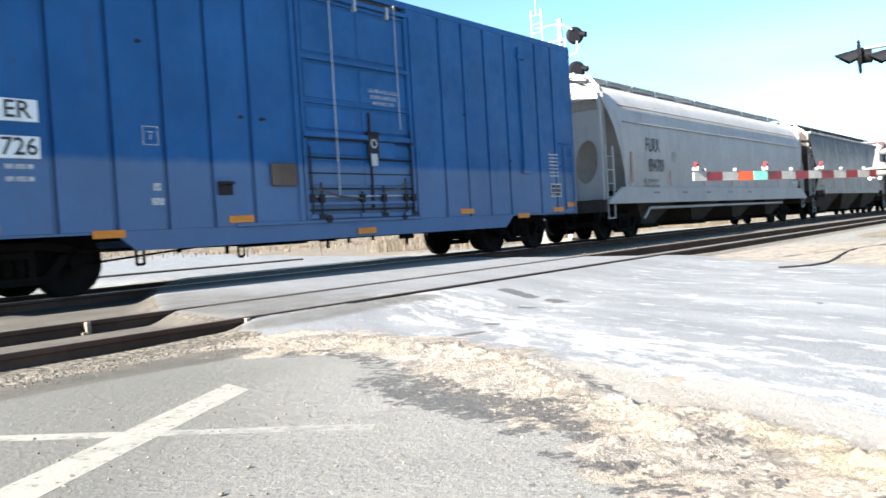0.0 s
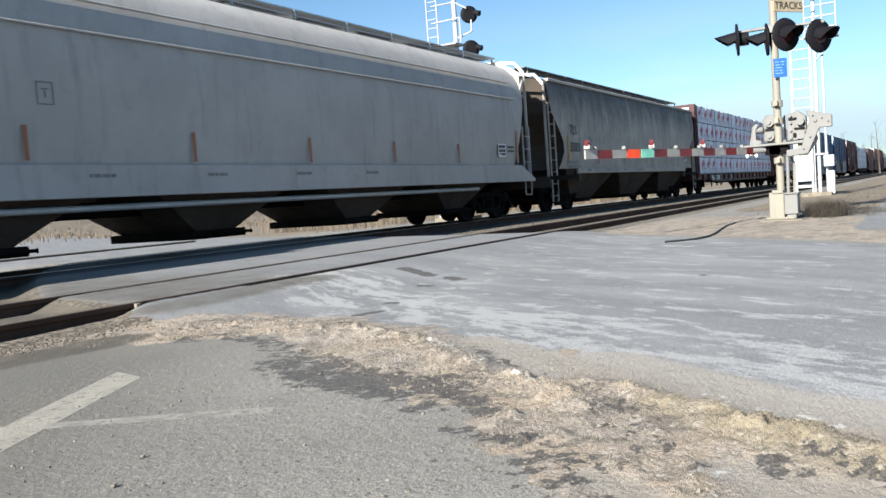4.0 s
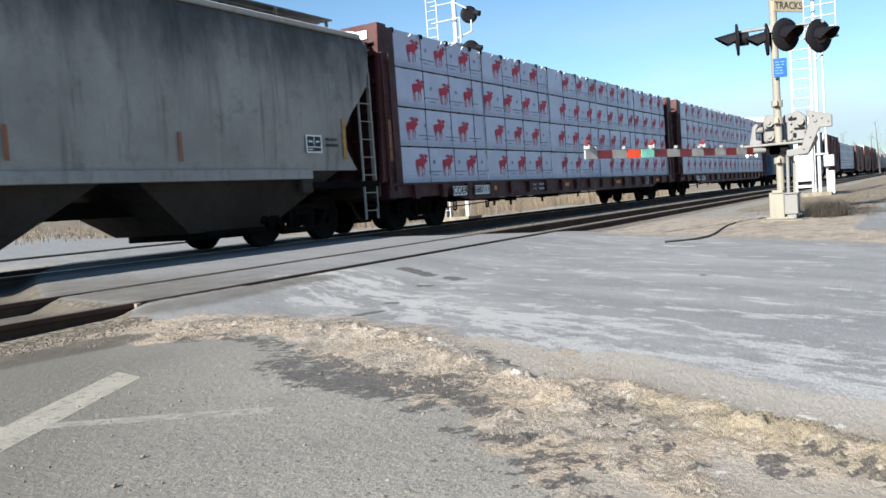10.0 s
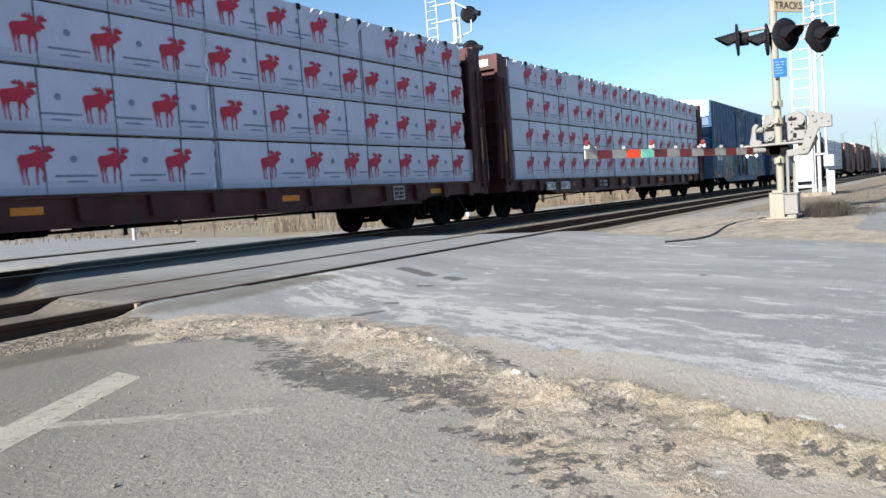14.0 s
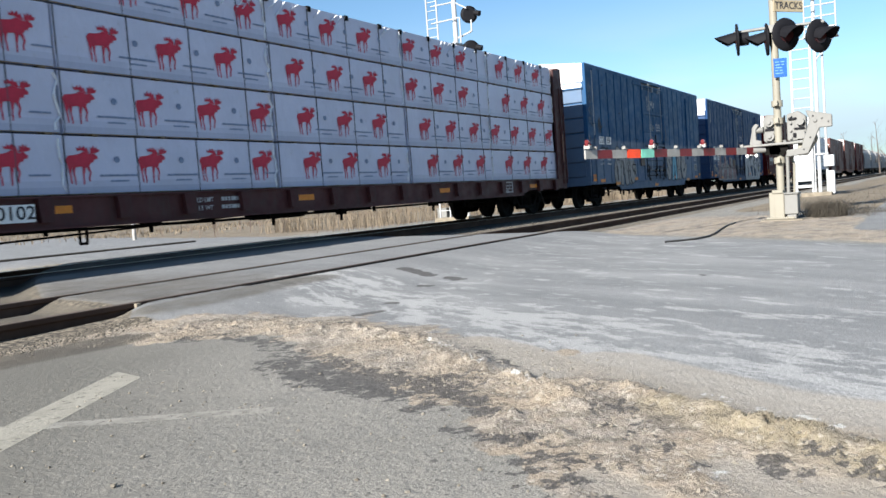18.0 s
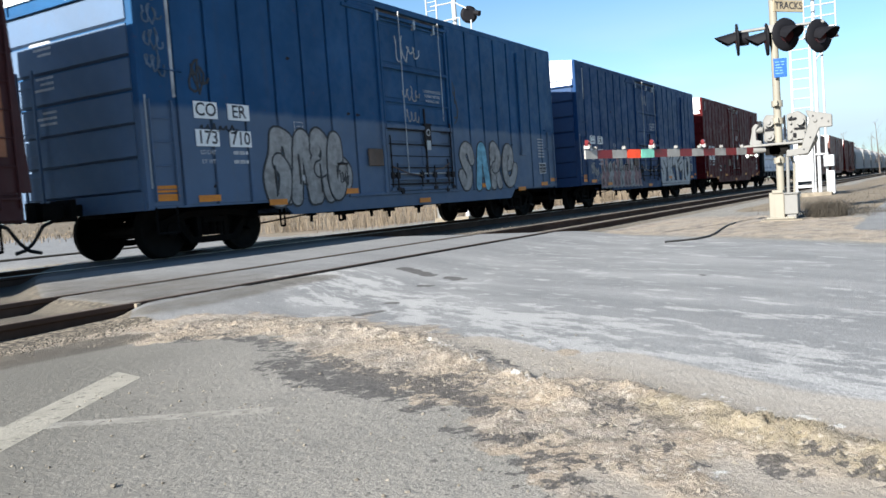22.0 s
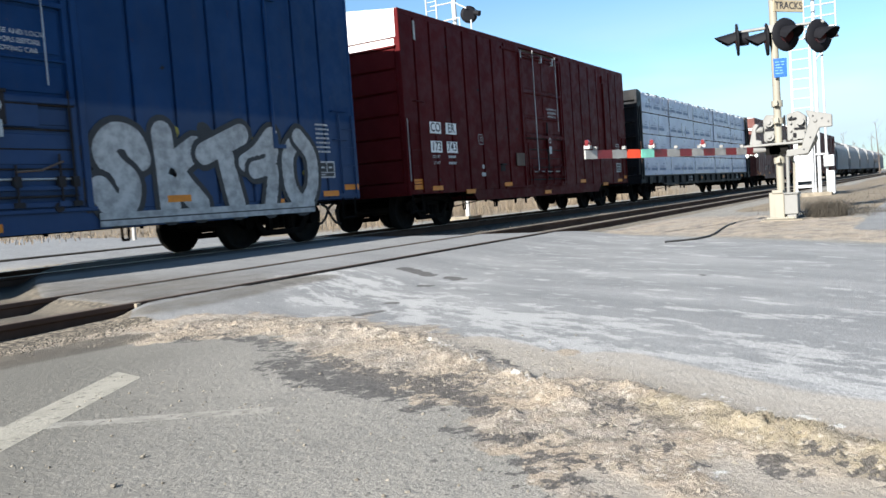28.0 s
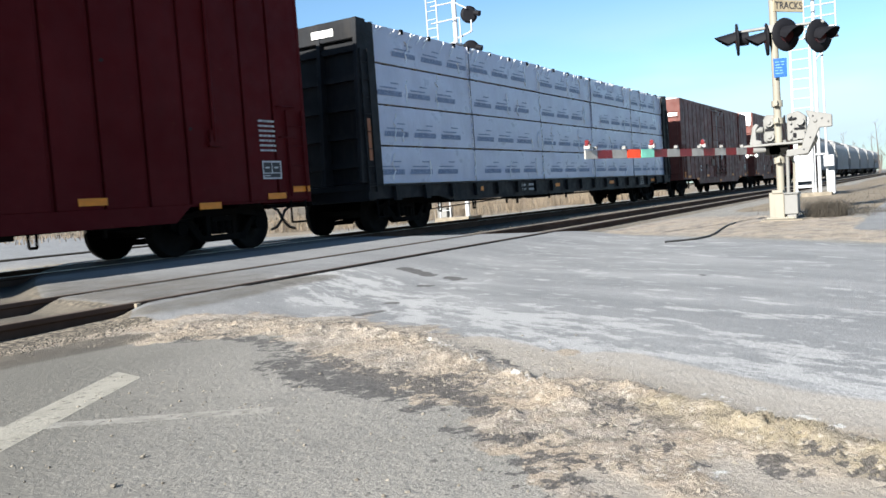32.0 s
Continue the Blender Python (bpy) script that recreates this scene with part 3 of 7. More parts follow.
def ground_parts(x, y):
    """Height and zone weights of the ground."""
    inside = smooth(-0.12, 0.12, x - road_left(y)) * smooth(-0.25, 0.25, road_right(y) - x)
    grade = 0.5 - 0.30 * smooth(4.6, 5.1, y) * smooth(16, 12, y)
    soft = smooth(-grade, grade, x - road_left(y) + 0.12 * smooth(5.4, 6.0, y) * smooth(16, 12, y)) * smooth(-0.5, 0.5, road_right(y) - x)
    wob = 0.16 * rough2(x, y, 0.5, 5.0, 4)
    heap = smooth(-0.2, 0.16, x - lot_edge(y) + wob) * smooth(-0.42, 0.22, near_edge(y) - x + wob) * smooth(4.75, 4.1, y)
    mound = smooth(-0.05, 0.3, x - lot_edge(y) + wob) * smooth(-0.05, 0.42, near_edge(y) - x + wob) * smooth(4.75, 4.1, y)
    ramp_up = smooth(3.6, 5.1, y)
    bed = smooth(4.55, 4.9, y) * smooth(14.6, 13.6, y)          # strip that carries both tracks
    base = -0.10 - 0.02 * smooth(2.0, 0.0, y)
    z_road = base + (-0.012 - base) * ramp_up
    z_bed = -0.108 - 0.04 * smooth(0.5, 1.2, np.abs(y - 8.9)) * smooth(2.3, 1.6, np.abs(y - 8.9))
    z_bed = z_bed + 0.034 * smooth(3.0, 4.2, x) * smooth(5.5, 5.2, y) - 0.02 * smooth(12.5, 15.0, x)
    z_open = base + (z_bed - base) * bed
    z_open = z_open - 0.10 * smooth(13.6, 16.0, y) + 0.03 * smooth(13, 17, x) * smooth(4.5, 2.0, y)
    z = z_open + (z_road - z_open) * soft
    right = smooth(-0.1, 0.6, x - road_right(y)) * smooth(5.2, 4.2, y)
    # the heap: low ridges with a crumbled top
    silt = smooth(0.30, 0.10, along(x, y, SILT[0])) * smooth(2.35, 2.1, y)
    silt = np.maximum(silt, 0.80 * smooth(0.34, 0.10, along(x, y, SILT[1])))
    silt = np.maximum(silt, smooth(0.15, 0.05, along(x, y, SILT[2])))
    silt = np.maximum(silt, 0.9 * smooth(0.12, 0.03, along(x, y, [(1.92, 0.76), (1.84, 0.62)])))
    ridge = np.exp(-(along(x, y, [(3.75, 2.95), (3.46, 2.21), (2.89, 1.53), (2.55, 1.02)]) / 0.085) ** 2) * 0.030 \
        + np.exp(-(along(x, y, CLODS) / 0.085) ** 2) * 0.036 \
        + np.exp(-(along(x, y, [(2.44, 0.40), (2.40, 0.33)]) / 0.09) ** 2) * 0.022 \
        + np.exp(-(along(x, y, [(4.25, 3.9), (3.85, 3.5), (3.6, 2.8)]) / 0.22) ** 2) * 0.012
    crumble = 0.45 + 0.6 * rough2(x, y, 0.23, 1.0) + 0.7 * np.abs(rough2(x, y, 0.11, 4.0, 3)) + 0.35 * rough2(x, y, 0.05, 7.0, 2)
    clods = np.clip(rough2(x, y, 0.16, 11.0, 3) - 0.15, 0, 1) * np.clip(0.5 + rough2(x, y, 0.6, 6.0, 2), 0, 1)
    loose = 1 - 0.9 * silt
    z = z + heap * (0.003 + ridge * (0.35 + 0.8 * np.clip(crumble, 0, 1.4))) + mound * loose * (0.004 + 0.010 * crumble + 0.042 * clods * (1 + 0.6 * smooth(1.7, 0.9, y)))
    z = z + right * 0.015 * rough2(x, y, 0.6, 2.0)
    # land beyond: flat, then a grassy bank and fields
    far = smooth(16, 24, y)
    z = z - 0.05 * far + 1.3 * smooth(40, 58, y - 0.25 * x) + 0.5 * smooth(60, 120, y)
    z = z + 0.5 * smooth(30, 90, x) * smooth(4.0, -6.0, y) + 0.12 * rough2(x, y, 9.0, 3.0, 3) * smooth(24, 50, np.hypot(x, y)) * (1 - bed)
    tilt_far = smooth(150, 500, np.hypot(x, y))
    z = z * (1 - tilt_far) + 0.6 * tilt_far
    sand = np.maximum(heap * (1 - 0.55 * silt), 0.95 * right * smooth(7.0, 3.5, x - road_right(y)))
    sand = np.maximum(sand, 0.85 * smooth(0.55, 0.1, np.abs(x - road_right(y))) * smooth(14, 12, y) * smooth(4.5, 5.2, y))
    sand = np.maximum(sand, 0.9 * smooth(0.5, 0.12, along(x, y, [(1.5, 4.85), (3.2, 4.62), (3.9, 4.25)])) * 0.75)
    sand = np.maximum(sand, 0.3 * smooth(0.9, 0.2, along(x, y, [(4.6, 7.4), (5.1, 8.4), (4.6, 9.0)])))
    gravel = bed * (1 - inside) * (1 - 0.5 * right)
    gravel = np.maximum(gravel, smooth(0.45, 0.2, along(x, y, [(0.0, 4.75), (2.6, 4.62), (3.5, 4.75)])) * 0.8)
    dark = np.zeros_like(x)
    for pts, wide, much in TAR_DARKS:
        dark = np.maximum(dark, much * smooth(wide, wide * 0.15, along(x, y, pts)))
    for spot, wide in SPOTS:
        dark = np.maximum(dark, 1.15 * smooth(wide, wide * 0.35, along(x, y, spot)))
    crust = 0.52 * smooth(0.10, 0.01, along(x, y, [(3.46, 2.21), (3.09, 1.77), (2.89, 1.53), (2.73, 1.31)]))
    crust = np.maximum(crust, 0.55 * smooth(0.08, 0.01, along(x, y, [(2.86, 0.72), (2.68, 0.42), (2.58, 0.22)])))
    crust = np.maximum(crust, 0.50 * smooth(0.22, 0.02, along(x, y, [(2.02, 0.62), (2.06, 0.48)])))
    turf = smooth(0.20, 0.05, along(x, y, CLODS[1:]))
    dirt = smooth(0.15, -0.25, x - road_left(y)) * smooth(5.2, 5.6, y) * smooth(15, 14, y) * smooth(-12, -2, x)
    dirt = np.maximum(dirt, 0.60 * smooth(10.0, 5.0, x) * smooth(4.9, 5.6, y) * smooth(10.5, 9.0, y))
    dirt = np.maximum(dirt, 0.85 * smooth(0.42, 0.12, along(x, y, [(0.6, 4.5), (2.6, 4.44), (3.2, 4.36)])))
    dirt = np.maximum(dirt, 0.62 * smooth(0.55, 0.15, along(x, y, [(4.1, 4.9), (5.2, 4.98), (5.9, 5.0)])))
    # painted dark strip where the train's shadow lies
    train_shade = smooth(9.7, 10.3, y) * smooth(13.6, 12.9, y)
    salt = inside * smooth(1.1, 0.2, along(x, y, [(6.1, 5.0), (5.1, 3.9), (4.35, 2.4), (3.75, 1.3), (3.0, 0.0), (2.4, -1.0)]))
    salt = np.maximum(salt, 0.55 * inside * smooth(5.1, 4.2, y))
    grass = np.maximum(smooth(16, 22, y) * (1 - inside), smooth(5.5, 8.5, x - road_right(y)) * smooth(4.6, 3.4, y))
    grass = np.maximum(grass, smooth(38, 46, y - 0.25 * x))
    side = smooth(0.9, 0.5, np.abs(y - 0.2)) * smooth(11.0, 11.8, x) * smooth(24, 20, x)
    grass = grass * (1 - side)
    oil = smooth(2.2, 0.3, along(x, y, [(-0.5, 2.2), (0.6, 3.2), (1.9, 4.4)]))
    return z, dict(silt=silt, crust=crust, turf=turf, dirt=dirt, train_shade=train_shade, oil=oil, road=np.maximum(inside, side), sand=sand * (1 - grass) * (1 - side), gravel=gravel, dark=dark, salt=salt, grass=grass)


def ground_z(x, y):
    return float(ground_parts(np.array([float(x)]), np.array([float(y)]))[0][0])


def steps(spans):
    out = []
    for a, b, d in spans:
        out += list(np.arange(a, b - d * 0.01, d))
    return out + [spans[-1][1]]


gx = steps([(-3000, -600, 600), (-600, -100, 100), (-100, -20, 10), (-20, -2, 1.0), (-2, 1, 0.15), (1, 4.8, 0.019), (4.8, 8, 0.1), (8, 16, 0.16), (16, 40, 0.8), (40, 120, 5), (120, 600, 40), (600, 3000, 400)])
gy = steps([(-3000, -600, 600), (-600, -100, 100), (-100, -20, 10), (-20, -2, 1.0), (-2, -0.4, 0.1), (-0.4, 5.0, 0.021), (5.0, 8, 0.07), (8, 15, 0.14), (15, 40, 0.8), (40, 120, 5), (120, 600, 40), (600, 3000, 400)])
GX, GY = np.meshgrid(np.array(gx), np.array(gy))
GZ, zones = ground_parts(GX.ravel(), GY.ravel())
nx, ny = len(gx), len(gy)
gi = np.arange(nx * ny).reshape(ny, nx)
quads = np.stack([gi[:-1, :-1], gi[:-1, 1:], gi[1:, 1:], gi[1:, :-1]], -1).reshape(-1, 4)
gm = bpy.data.meshes.new("ground")
gm.from_pydata(np.stack([GX.ravel(), GY.ravel(), GZ], 1).tolist(), [], quads.tolist())
gm.polygons.foreach_set("use_smooth", [True] * len(gm.polygons))
for key, value in zones.items():
    gm.attributes.new(key, "FLOAT", "POINT").data.foreach_set("value", value.astype(np.float32))
gm.materials.append(MAT["ground"])
tagged(new("ground", gm), "grey asphalt lot and road with sand, salt and gravel", "ground", kind="structure")


# ---- the two tracks ----
def rail_run(y, x0, x1, name, head):
    """One rail: foot, web and head, with a worn running surface."""
    prof = [(-0.07, -0.17), (0.07, -0.17), (0.07, -0.16), (0.012, -0.145), (0.010, -0.05), (0.036, -0.036), (0.036, -0.004), (-0.036, -0.004), (-0.036, -0.036), (-0.010, -0.05), (-0.012, -0.145), (-0.07, -0.16)]
    r = thing("rail", name, "rail", (0, y, 0), "railway rails", shape=Shape().prism(prof, "x", x0, x1), mat="rail_side")
    part("rail_head", Shape().box(x0, x1, -0.034, 0.034, -0.004, 0.0), head, r, "worn running surface")
    return r


for track, words in ((NEAR_Y, "rusty rail of the empty track in the crossing"), (TRACK_Y, "dark steel rail under the passing train")):
    for side in (-0.7525, 0.7525):
        rail_run(track + side, -90.0, 420.0, words, "rail_rust" if track == NEAR_Y else "rail_top")

# worn strips of dusty rubber beside the rails in the pavement
for track in (NEAR_Y, TRACK_Y):
    for side in (-0.7525, 0.7525):
        y = track + side
        wide = 0.09 if side < 0 else 0.035
        x0 = 5.3 if y < 5.5 else float(road_left(np.array([y]))[0]) + 0.35
        s = Shape().box(x0, float(road_right(np.array([y]))[0]) - 0.6, y - 0.045 - wide, y - 0.045, -0.05, -0.005)
        thing("flangeway_strip", "worn dusty rubber strip beside a rail in the crossing", "rubber strip", group="flangeway strips", shape=s, mat="iron" if y < 5.5 else "strip", bevel=0.006)
# low dark edge of the pavement beyond the tracks
s = Shape().prism([(16.74, -0.06), (16.86, -0.06), (16.85, 0.035), (16.75, 0.03)], "x", 4.0, 15.2)
thing("kerb", "low dark worn kerb beyond the tracks", "kerb", shape=s, mat="strip", bevel=0.01)

# timber ties, half sunk in crushed stone
tie = Shape().box(-0.11, 0.11, -1.28, 1.28, -0.30, -0.145).mesh("tie", "iron", 0.012)
for track in (NEAR_Y, TRACK_Y):
    bed_thing = thing("tie_row", "weathered dark timber ties sunk in crushed stone", "railway ties", (0, track, 0), "tie rows")
    k = 0
    x = -4.0
    while x < 4.4:
        part("tie", tie, "iron", bed_thing, at=(x + 0.04 * math.sin(k * 2.3), 0.03 * math.sin(k * 1.7), 0.01 * math.sin(k)))
        k += 1
        x += 0.55

# pale steel blocks where the rails run into the pavement
for bx, by in ((4.18, NEAR_Y - 0.7525 - 0.05), (3.30 + 0.35, NEAR_Y + 0.7525 - 0.06)):
    s = Shape().box(-0.022, 0.022, -0.02, 0.03, -0.15, -0.006).cyl((0.0, -0.02, -0.06), (0.0, -0.032, -0.06), 0.014, 8).box(-0.06, -0.02, -0.015, 0.03, -0.12, -0.09)
    thing("rail_joint_block", "pale bolted steel joint block on a rail", "joint block", (bx, by, 0), "joint blocks", shape=s, mat="concrete", bevel=0.004)


def strip(name, label, pts, width, skew=0.0, mat="marking", lift=0.0012):
    """A painted line laid on the ground."""
    v, f = [], []
    n = 24
    (ax, ay), (bx, by) = pts
    d = Vector((bx - ax, by - ay)).normalized()
    for i in range(n + 1):
        for j in range(4):
            o = (j / 3 - 0.5) * width
            px = ax + (bx - ax) * i / n - d.y * o + d.x * o * skew
            py = ay + (by - ay) * i / n + d.x * o + d.y * o * skew
            v.append((px, py, ground_z(px, py) + lift))
    for i in range(n):
        for j in range(3):
            f.append((i * 4 + j, i * 4 + j + 1, i * 4 + j + 5, i * 4 + j + 4))
    thing(name, label, "road marking", group="parking lot markings", shape=Shape().faces(v, f), mat=mat)


strip("road_marking", "broad worn white painted line on the lot asphalt", ((2.52, 3.31), (0.6, 2.27)), 0.19, 0.9)
strip("road_marking", "thin faded white painted line on the lot asphalt", ((1.66, 2.98), (2.2, 2.1)), 0.085, 0.0, "marking_thin", 0.0006)
strip("road_marking", "thin worn white painted line on the lot asphalt", ((1.40, 3.40), (1.66, 2.98)), 0.095, 0.0, "marking", 0.0006)
# ---- rolling stock; each car's own space has its middle on the rail tops, the side towards the road at -y ----
WHEEL_R = 0.457
MOVERS, SPINNERS = [], []


def shared():
    """Meshes that all cars have in common."""
    g = {}
    w = Shape()
    for s in (-1, 1):
        w.lathe([(0.10, -0.07), (0.15, -0.06), (0.17, -0.02), (0.38, -0.015), (0.40, -0.06), (0.457, -0.06), (0.457, 0.05), (0.487, 0.055), (0.487, 0.08), (0.40, 0.08), (0.38, 0.03), (0.17, 0.03), (0.12, 0.08)], (0, s * 0.80, 0), (0, -s, 0), 24)
        w.cyl((0, s * 0.86, 0), (0, s * 1.04, 0), 0.085, 12)
        for k in range(3):
            a = 2.1 * k
            w.cyl((0.05 * math.cos(a), s * 1.04, 0.05 * math.sin(a)), (0.05 * math.cos(a), s * 1.065, 0.05 * math.sin(a)), 0.018, 6)
    w.cyl((0, -0.8, 0), (0, 0.8, 0), 0.085, 12)
    g["wheelset"] = w.mesh("wheelset", "wheel")
    f = Shape()
    # cast frame as top chord, bottom chord, columns and pedestal jaws
    f.prism([(-1.12, 0.45), (-1.12, 0.60), (-0.9, 0.67), (-0.5, 0.75), (0.5, 0.75), (0.9, 0.67), (1.12, 0.60), (1.12, 0.45), (1.0, 0.45), (0.98, 0.56), (0.45, 0.64), (-0.45, 0.64), (-0.98, 0.56), (-1.0, 0.45)], "y", -0.08, 0.06)
    f.prism([(-0.82, 0.56), (-0.70, 0.58), (-0.44, 0.31), (0.44, 0.31), (0.70, 0.58), (0.82, 0.56), (0.52, 0.20), (-0.52, 0.20)], "y", -0.08, 0.06)
    for s in (-1, 1):
        f.box(s * 0.30 - 0.05, s * 0.30 + 0.05, -0.07, 0.05, 0.30, 0.66)
        f.box(s * 0.89 - 0.16, s * 0.89 + 0.16, -0.06, 0.06, 0.42, 0.58)
        f.cyl((s * 0.89, -0.10, 0.457), (s * 0.89, 0.05, 0.457), 0.105, 12)
    for i in (-0.16, 0.0, 0.16):
        f.cyl((i, -0.03, 0.32), (i, -0.03, 0.54), 0.065, 8)
        for h in (0.35, 0.41, 0.47):
            f.cyl((i, -0.03, h), (i, -0.03, h + 0.025), 0.078, 8)
    f.box(-0.25, 0.25, -0.11, 0.06, 0.54, 0.63)
    g["sideframe"] = f.mesh("sideframe", "iron", 0.008)
    b = Shape().box(-0.22, 0.22, -0.95, 0.95, 0.50, 0.68).cyl((0, 0, 0.66), (0, 0, 0.78), 0.2, 12)
    for s in (-1, 1):
        b.box(s * 0.38 - 0.05, s * 0.38 + 0.05, -0.85, 0.85, 0.40, 0.52)
        for t in (-0.75, 0.75):
            b.box(s * 0.42 - 0.04, s * 0.42 + 0.04, t - 0.06, t + 0.06, 0.32, 0.62)
    g["bolster"] = b.mesh("bolster", "iron", 0.01)
    c = Shape().box(0, 0.62, -0.09, 0.09, 0.78, 0.96).box(0.5, 0.80, -0.14, 0.14, 0.74, 1.00).box(0.72, 0.90, -0.15, -0.02, 0.72, 1.02).box(0.30, 0.42, -0.25, 0.25, 0.70, 1.04)
    c.tube([(0.55, -0.14, 0.74), (0.55, -0.6, 0.72), (0.5, -0.95, 0.78)], 0.014)
    g["coupler"] = c.mesh("coupler", "iron", 0.015)
    h = Shape().tube([(0.35, -0.35, 0.72), (0.5, -0.35, 0.66), (0.68, -0.34, 0.42), (0.82, -0.33, 0.31), (1.0, -0.32, 0.27)], 0.028, 8)
    g["hose"] = h.mesh("brake_hose", "rubber")
    return g


G = shared()


def reflector(w, h):
    return Shape().box(-w / 2, w / 2, -0.003, 0.003, -h / 2, h / 2)


G["ref_wide"] = reflector(0.46, 0.105).mesh("reflector", "yellow")
G["ref_tall"] = reflector(0.11, 0.88).mesh("reflector", "orange")
G["ref_amber"] = reflector(0.10, 0.80).mesh("reflector", "amber_worn")
G["ref_short"] = reflector(0.06, 0.46).mesh("reflector", "orange")


def trucks(car, centres, spin=True):
    for c in centres:
        t = part("truck", G["bolster"], "iron", car, at=(c, 0, 0))
        for s in (-1, 1):
            f = part("sideframe", G["sideframe"], "iron", t, at=(0, s * 0.98, 0))
            if s > 0:
                f.rotation_euler = (0, 0, math.pi)
        for a in (-0.89, 0.89):
            w = part("wheelset", G["wheelset"], "wheel", t, "dark steel wheels on an axle", (a, 0, WHEEL_R))
            if spin:
                SPINNERS.append(w)


def ends_gear(car, half):
    for s in (-1, 1):
        c = part("coupler", G["coupler"], "iron", car, at=(s * half, 0, 0))
        h = part("brake_hose", G["hose"], "rubber", car, at=(s * half, 0, 0))
        if s < 0:
            c.rotation_euler = h.rotation_euler = (0, 0, math.pi)


def ladder(n, gap, width, rail=0.022, depth=0.0):
    s = Shape()
    for x in (-width / 2, width / 2):
        s.box(x - rail, x + rail, -0.02, 0.02, -0.1, n * gap)
    for i in range(n):
        s.cyl((-width / 2, -0.01, i * gap + 0.08), (width / 2, -0.01, i * gap + 0.08), min(0.014, rail * 0.7), 6)
    return s


LADDERS = {}


STIRRUPS = {}


def stirrup_of(paint):
    """Sill steps share one mesh for each paint."""
    if paint not in STIRRUPS:
        STIRRUPS[paint] = Shape().tube([(-0.2, 0, 0.40), (-0.2, 0, 0), (0.2, 0, 0), (0.2, 0, 0.40)], 0.02).mesh("step", paint)
    return STIRRUPS[paint]


def ladder_of(paint):
    """Side ladders share one mesh for each paint."""
    if paint not in LADDERS:
        LADDERS[paint] = ladder(4, 0.36, 0.42, 0.009).mesh("ladder", paint)
    return LADDERS[paint]


G["stirrup"] = Shape().tube([(-0.2, 0, 0.40), (-0.2, 0, 0), (0.2, 0, 0), (0.2, 0, 0.40)], 0.02).mesh("step", "iron")


def underside(car, half, bottom, mat="iron", rods=True):
    """Centre sill, cross-bearers, air tank, brake cylinder, rods: what shows under a car."""
    s = Shape().box(-half, half, -0.32, 0.32, 0.72, 1.02)
    part("centre_sill", s, mat, car)
    for i, x in enumerate(np.linspace(-half + 4.0, half - 4.0, 5)):
        part("cross_bearer", Shape().prism([(-1.45, 1.02), (-1.45, 0.90), (-0.3, 0.70), (0.3, 0.70), (1.45, 0.90), (1.45, 1.02)], "x", x - 0.06, x + 0.06), mat, car)
    part("air_tank", Shape().cyl((-2.2, -0.85, 0.72), (-0.8, -0.85, 0.72), 0.22, 14), mat, car)
    part("brake_cylinder", Shape().cyl((0.7, -0.75, 0.70), (1.5, -0.75, 0.70), 0.17, 12).cyl((1.5, -0.75, 0.70), (2.1, -0.75, 0.70), 0.03, 6), mat, car)
    part("brake_valve", Shape().box(-0.3, 0.15, -1.05, -0.75, 0.56, 0.86).cyl((-0.1, -1.1, 0.7), (-0.1, -0.7, 0.7), 0.07, 8), mat, car)
    rnd = random.Random(int(half * 100))
    for k in range(9):
        x = -half + 3.6 + (2 * half - 7.2) * (k + rnd.uniform(0.1, 0.9)) / 9
        w, low = rnd.uniform(0.05, 0.28), rnd.uniform(0.34, 0.54)
        part("hanger", Shape().box(x - w, x + w, -1.30, -1.16, low + 0.12, 0.80).cyl((x, -1.23, low), (x, -1.23, low + 0.14), 0.035, 6), mat, car)
    part("train_pipe", Shape().tube([(-half + 2.4, -1.2, 0.60), (-half * 0.3, -1.22, 0.55), (half * 0.35, -1.2, 0.57), (half - 2.4, -1.2, 0.60)], 0.024), mat, car)
    if rods:
        for x in (-half + 3.4, -half + 5.2, half - 5.0):
            part("rod_hanger", Shape().tube([(x, -0.9, 0.80), (x, -0.9, 0.36), (x + 0.12, -0.9, 0.36), (x + 0.12, -0.9, 0.80)], 0.022), mat, car)
        part("brake_rod", Shape().tube([(-half + 2.6, -0.9, 0.42), (-2.2, -0.88, 0.62), (0.7, -0.75, 0.70)], 0.016).tube([(2.1, -0.75, 0.70), (half - 2.8, -0.9, 0.44)], 0.016), mat, car)


def move_with_train(ob, s_mid):
    MOVERS.append((ob, s_mid))
    ob.location = (s_mid, TRACK_Y, 0)
    return ob


def text_part(parent, text, height, x, y, z, mat, wide=1.0, name="lettering", bold=0.016):
    o = new(name, letters(text, height, mat, wide, bold))
    o.parent = parent
    o.location = (x, y, z)
    return o


def bars(parent, x, y, z, w, rows, mat, gap=0.12, h=0.05, name="lettering"):
    """Small writing that cannot be read: plain bars."""
    s = Shape()
    rnd = random.Random(int(x * 100) + rows)
    for i in range(rows):
        a = 0.0
        while a < w - 0.05:
            b = min(w, a + rnd.uniform(0.06, 0.16))
            s.box(a, b - 0.02, -0.002, 0.002, -i * gap - h, -i * gap)
            a = b
    o = part(name, s, mat, parent)
    o.location = (x, y, z)
    return o


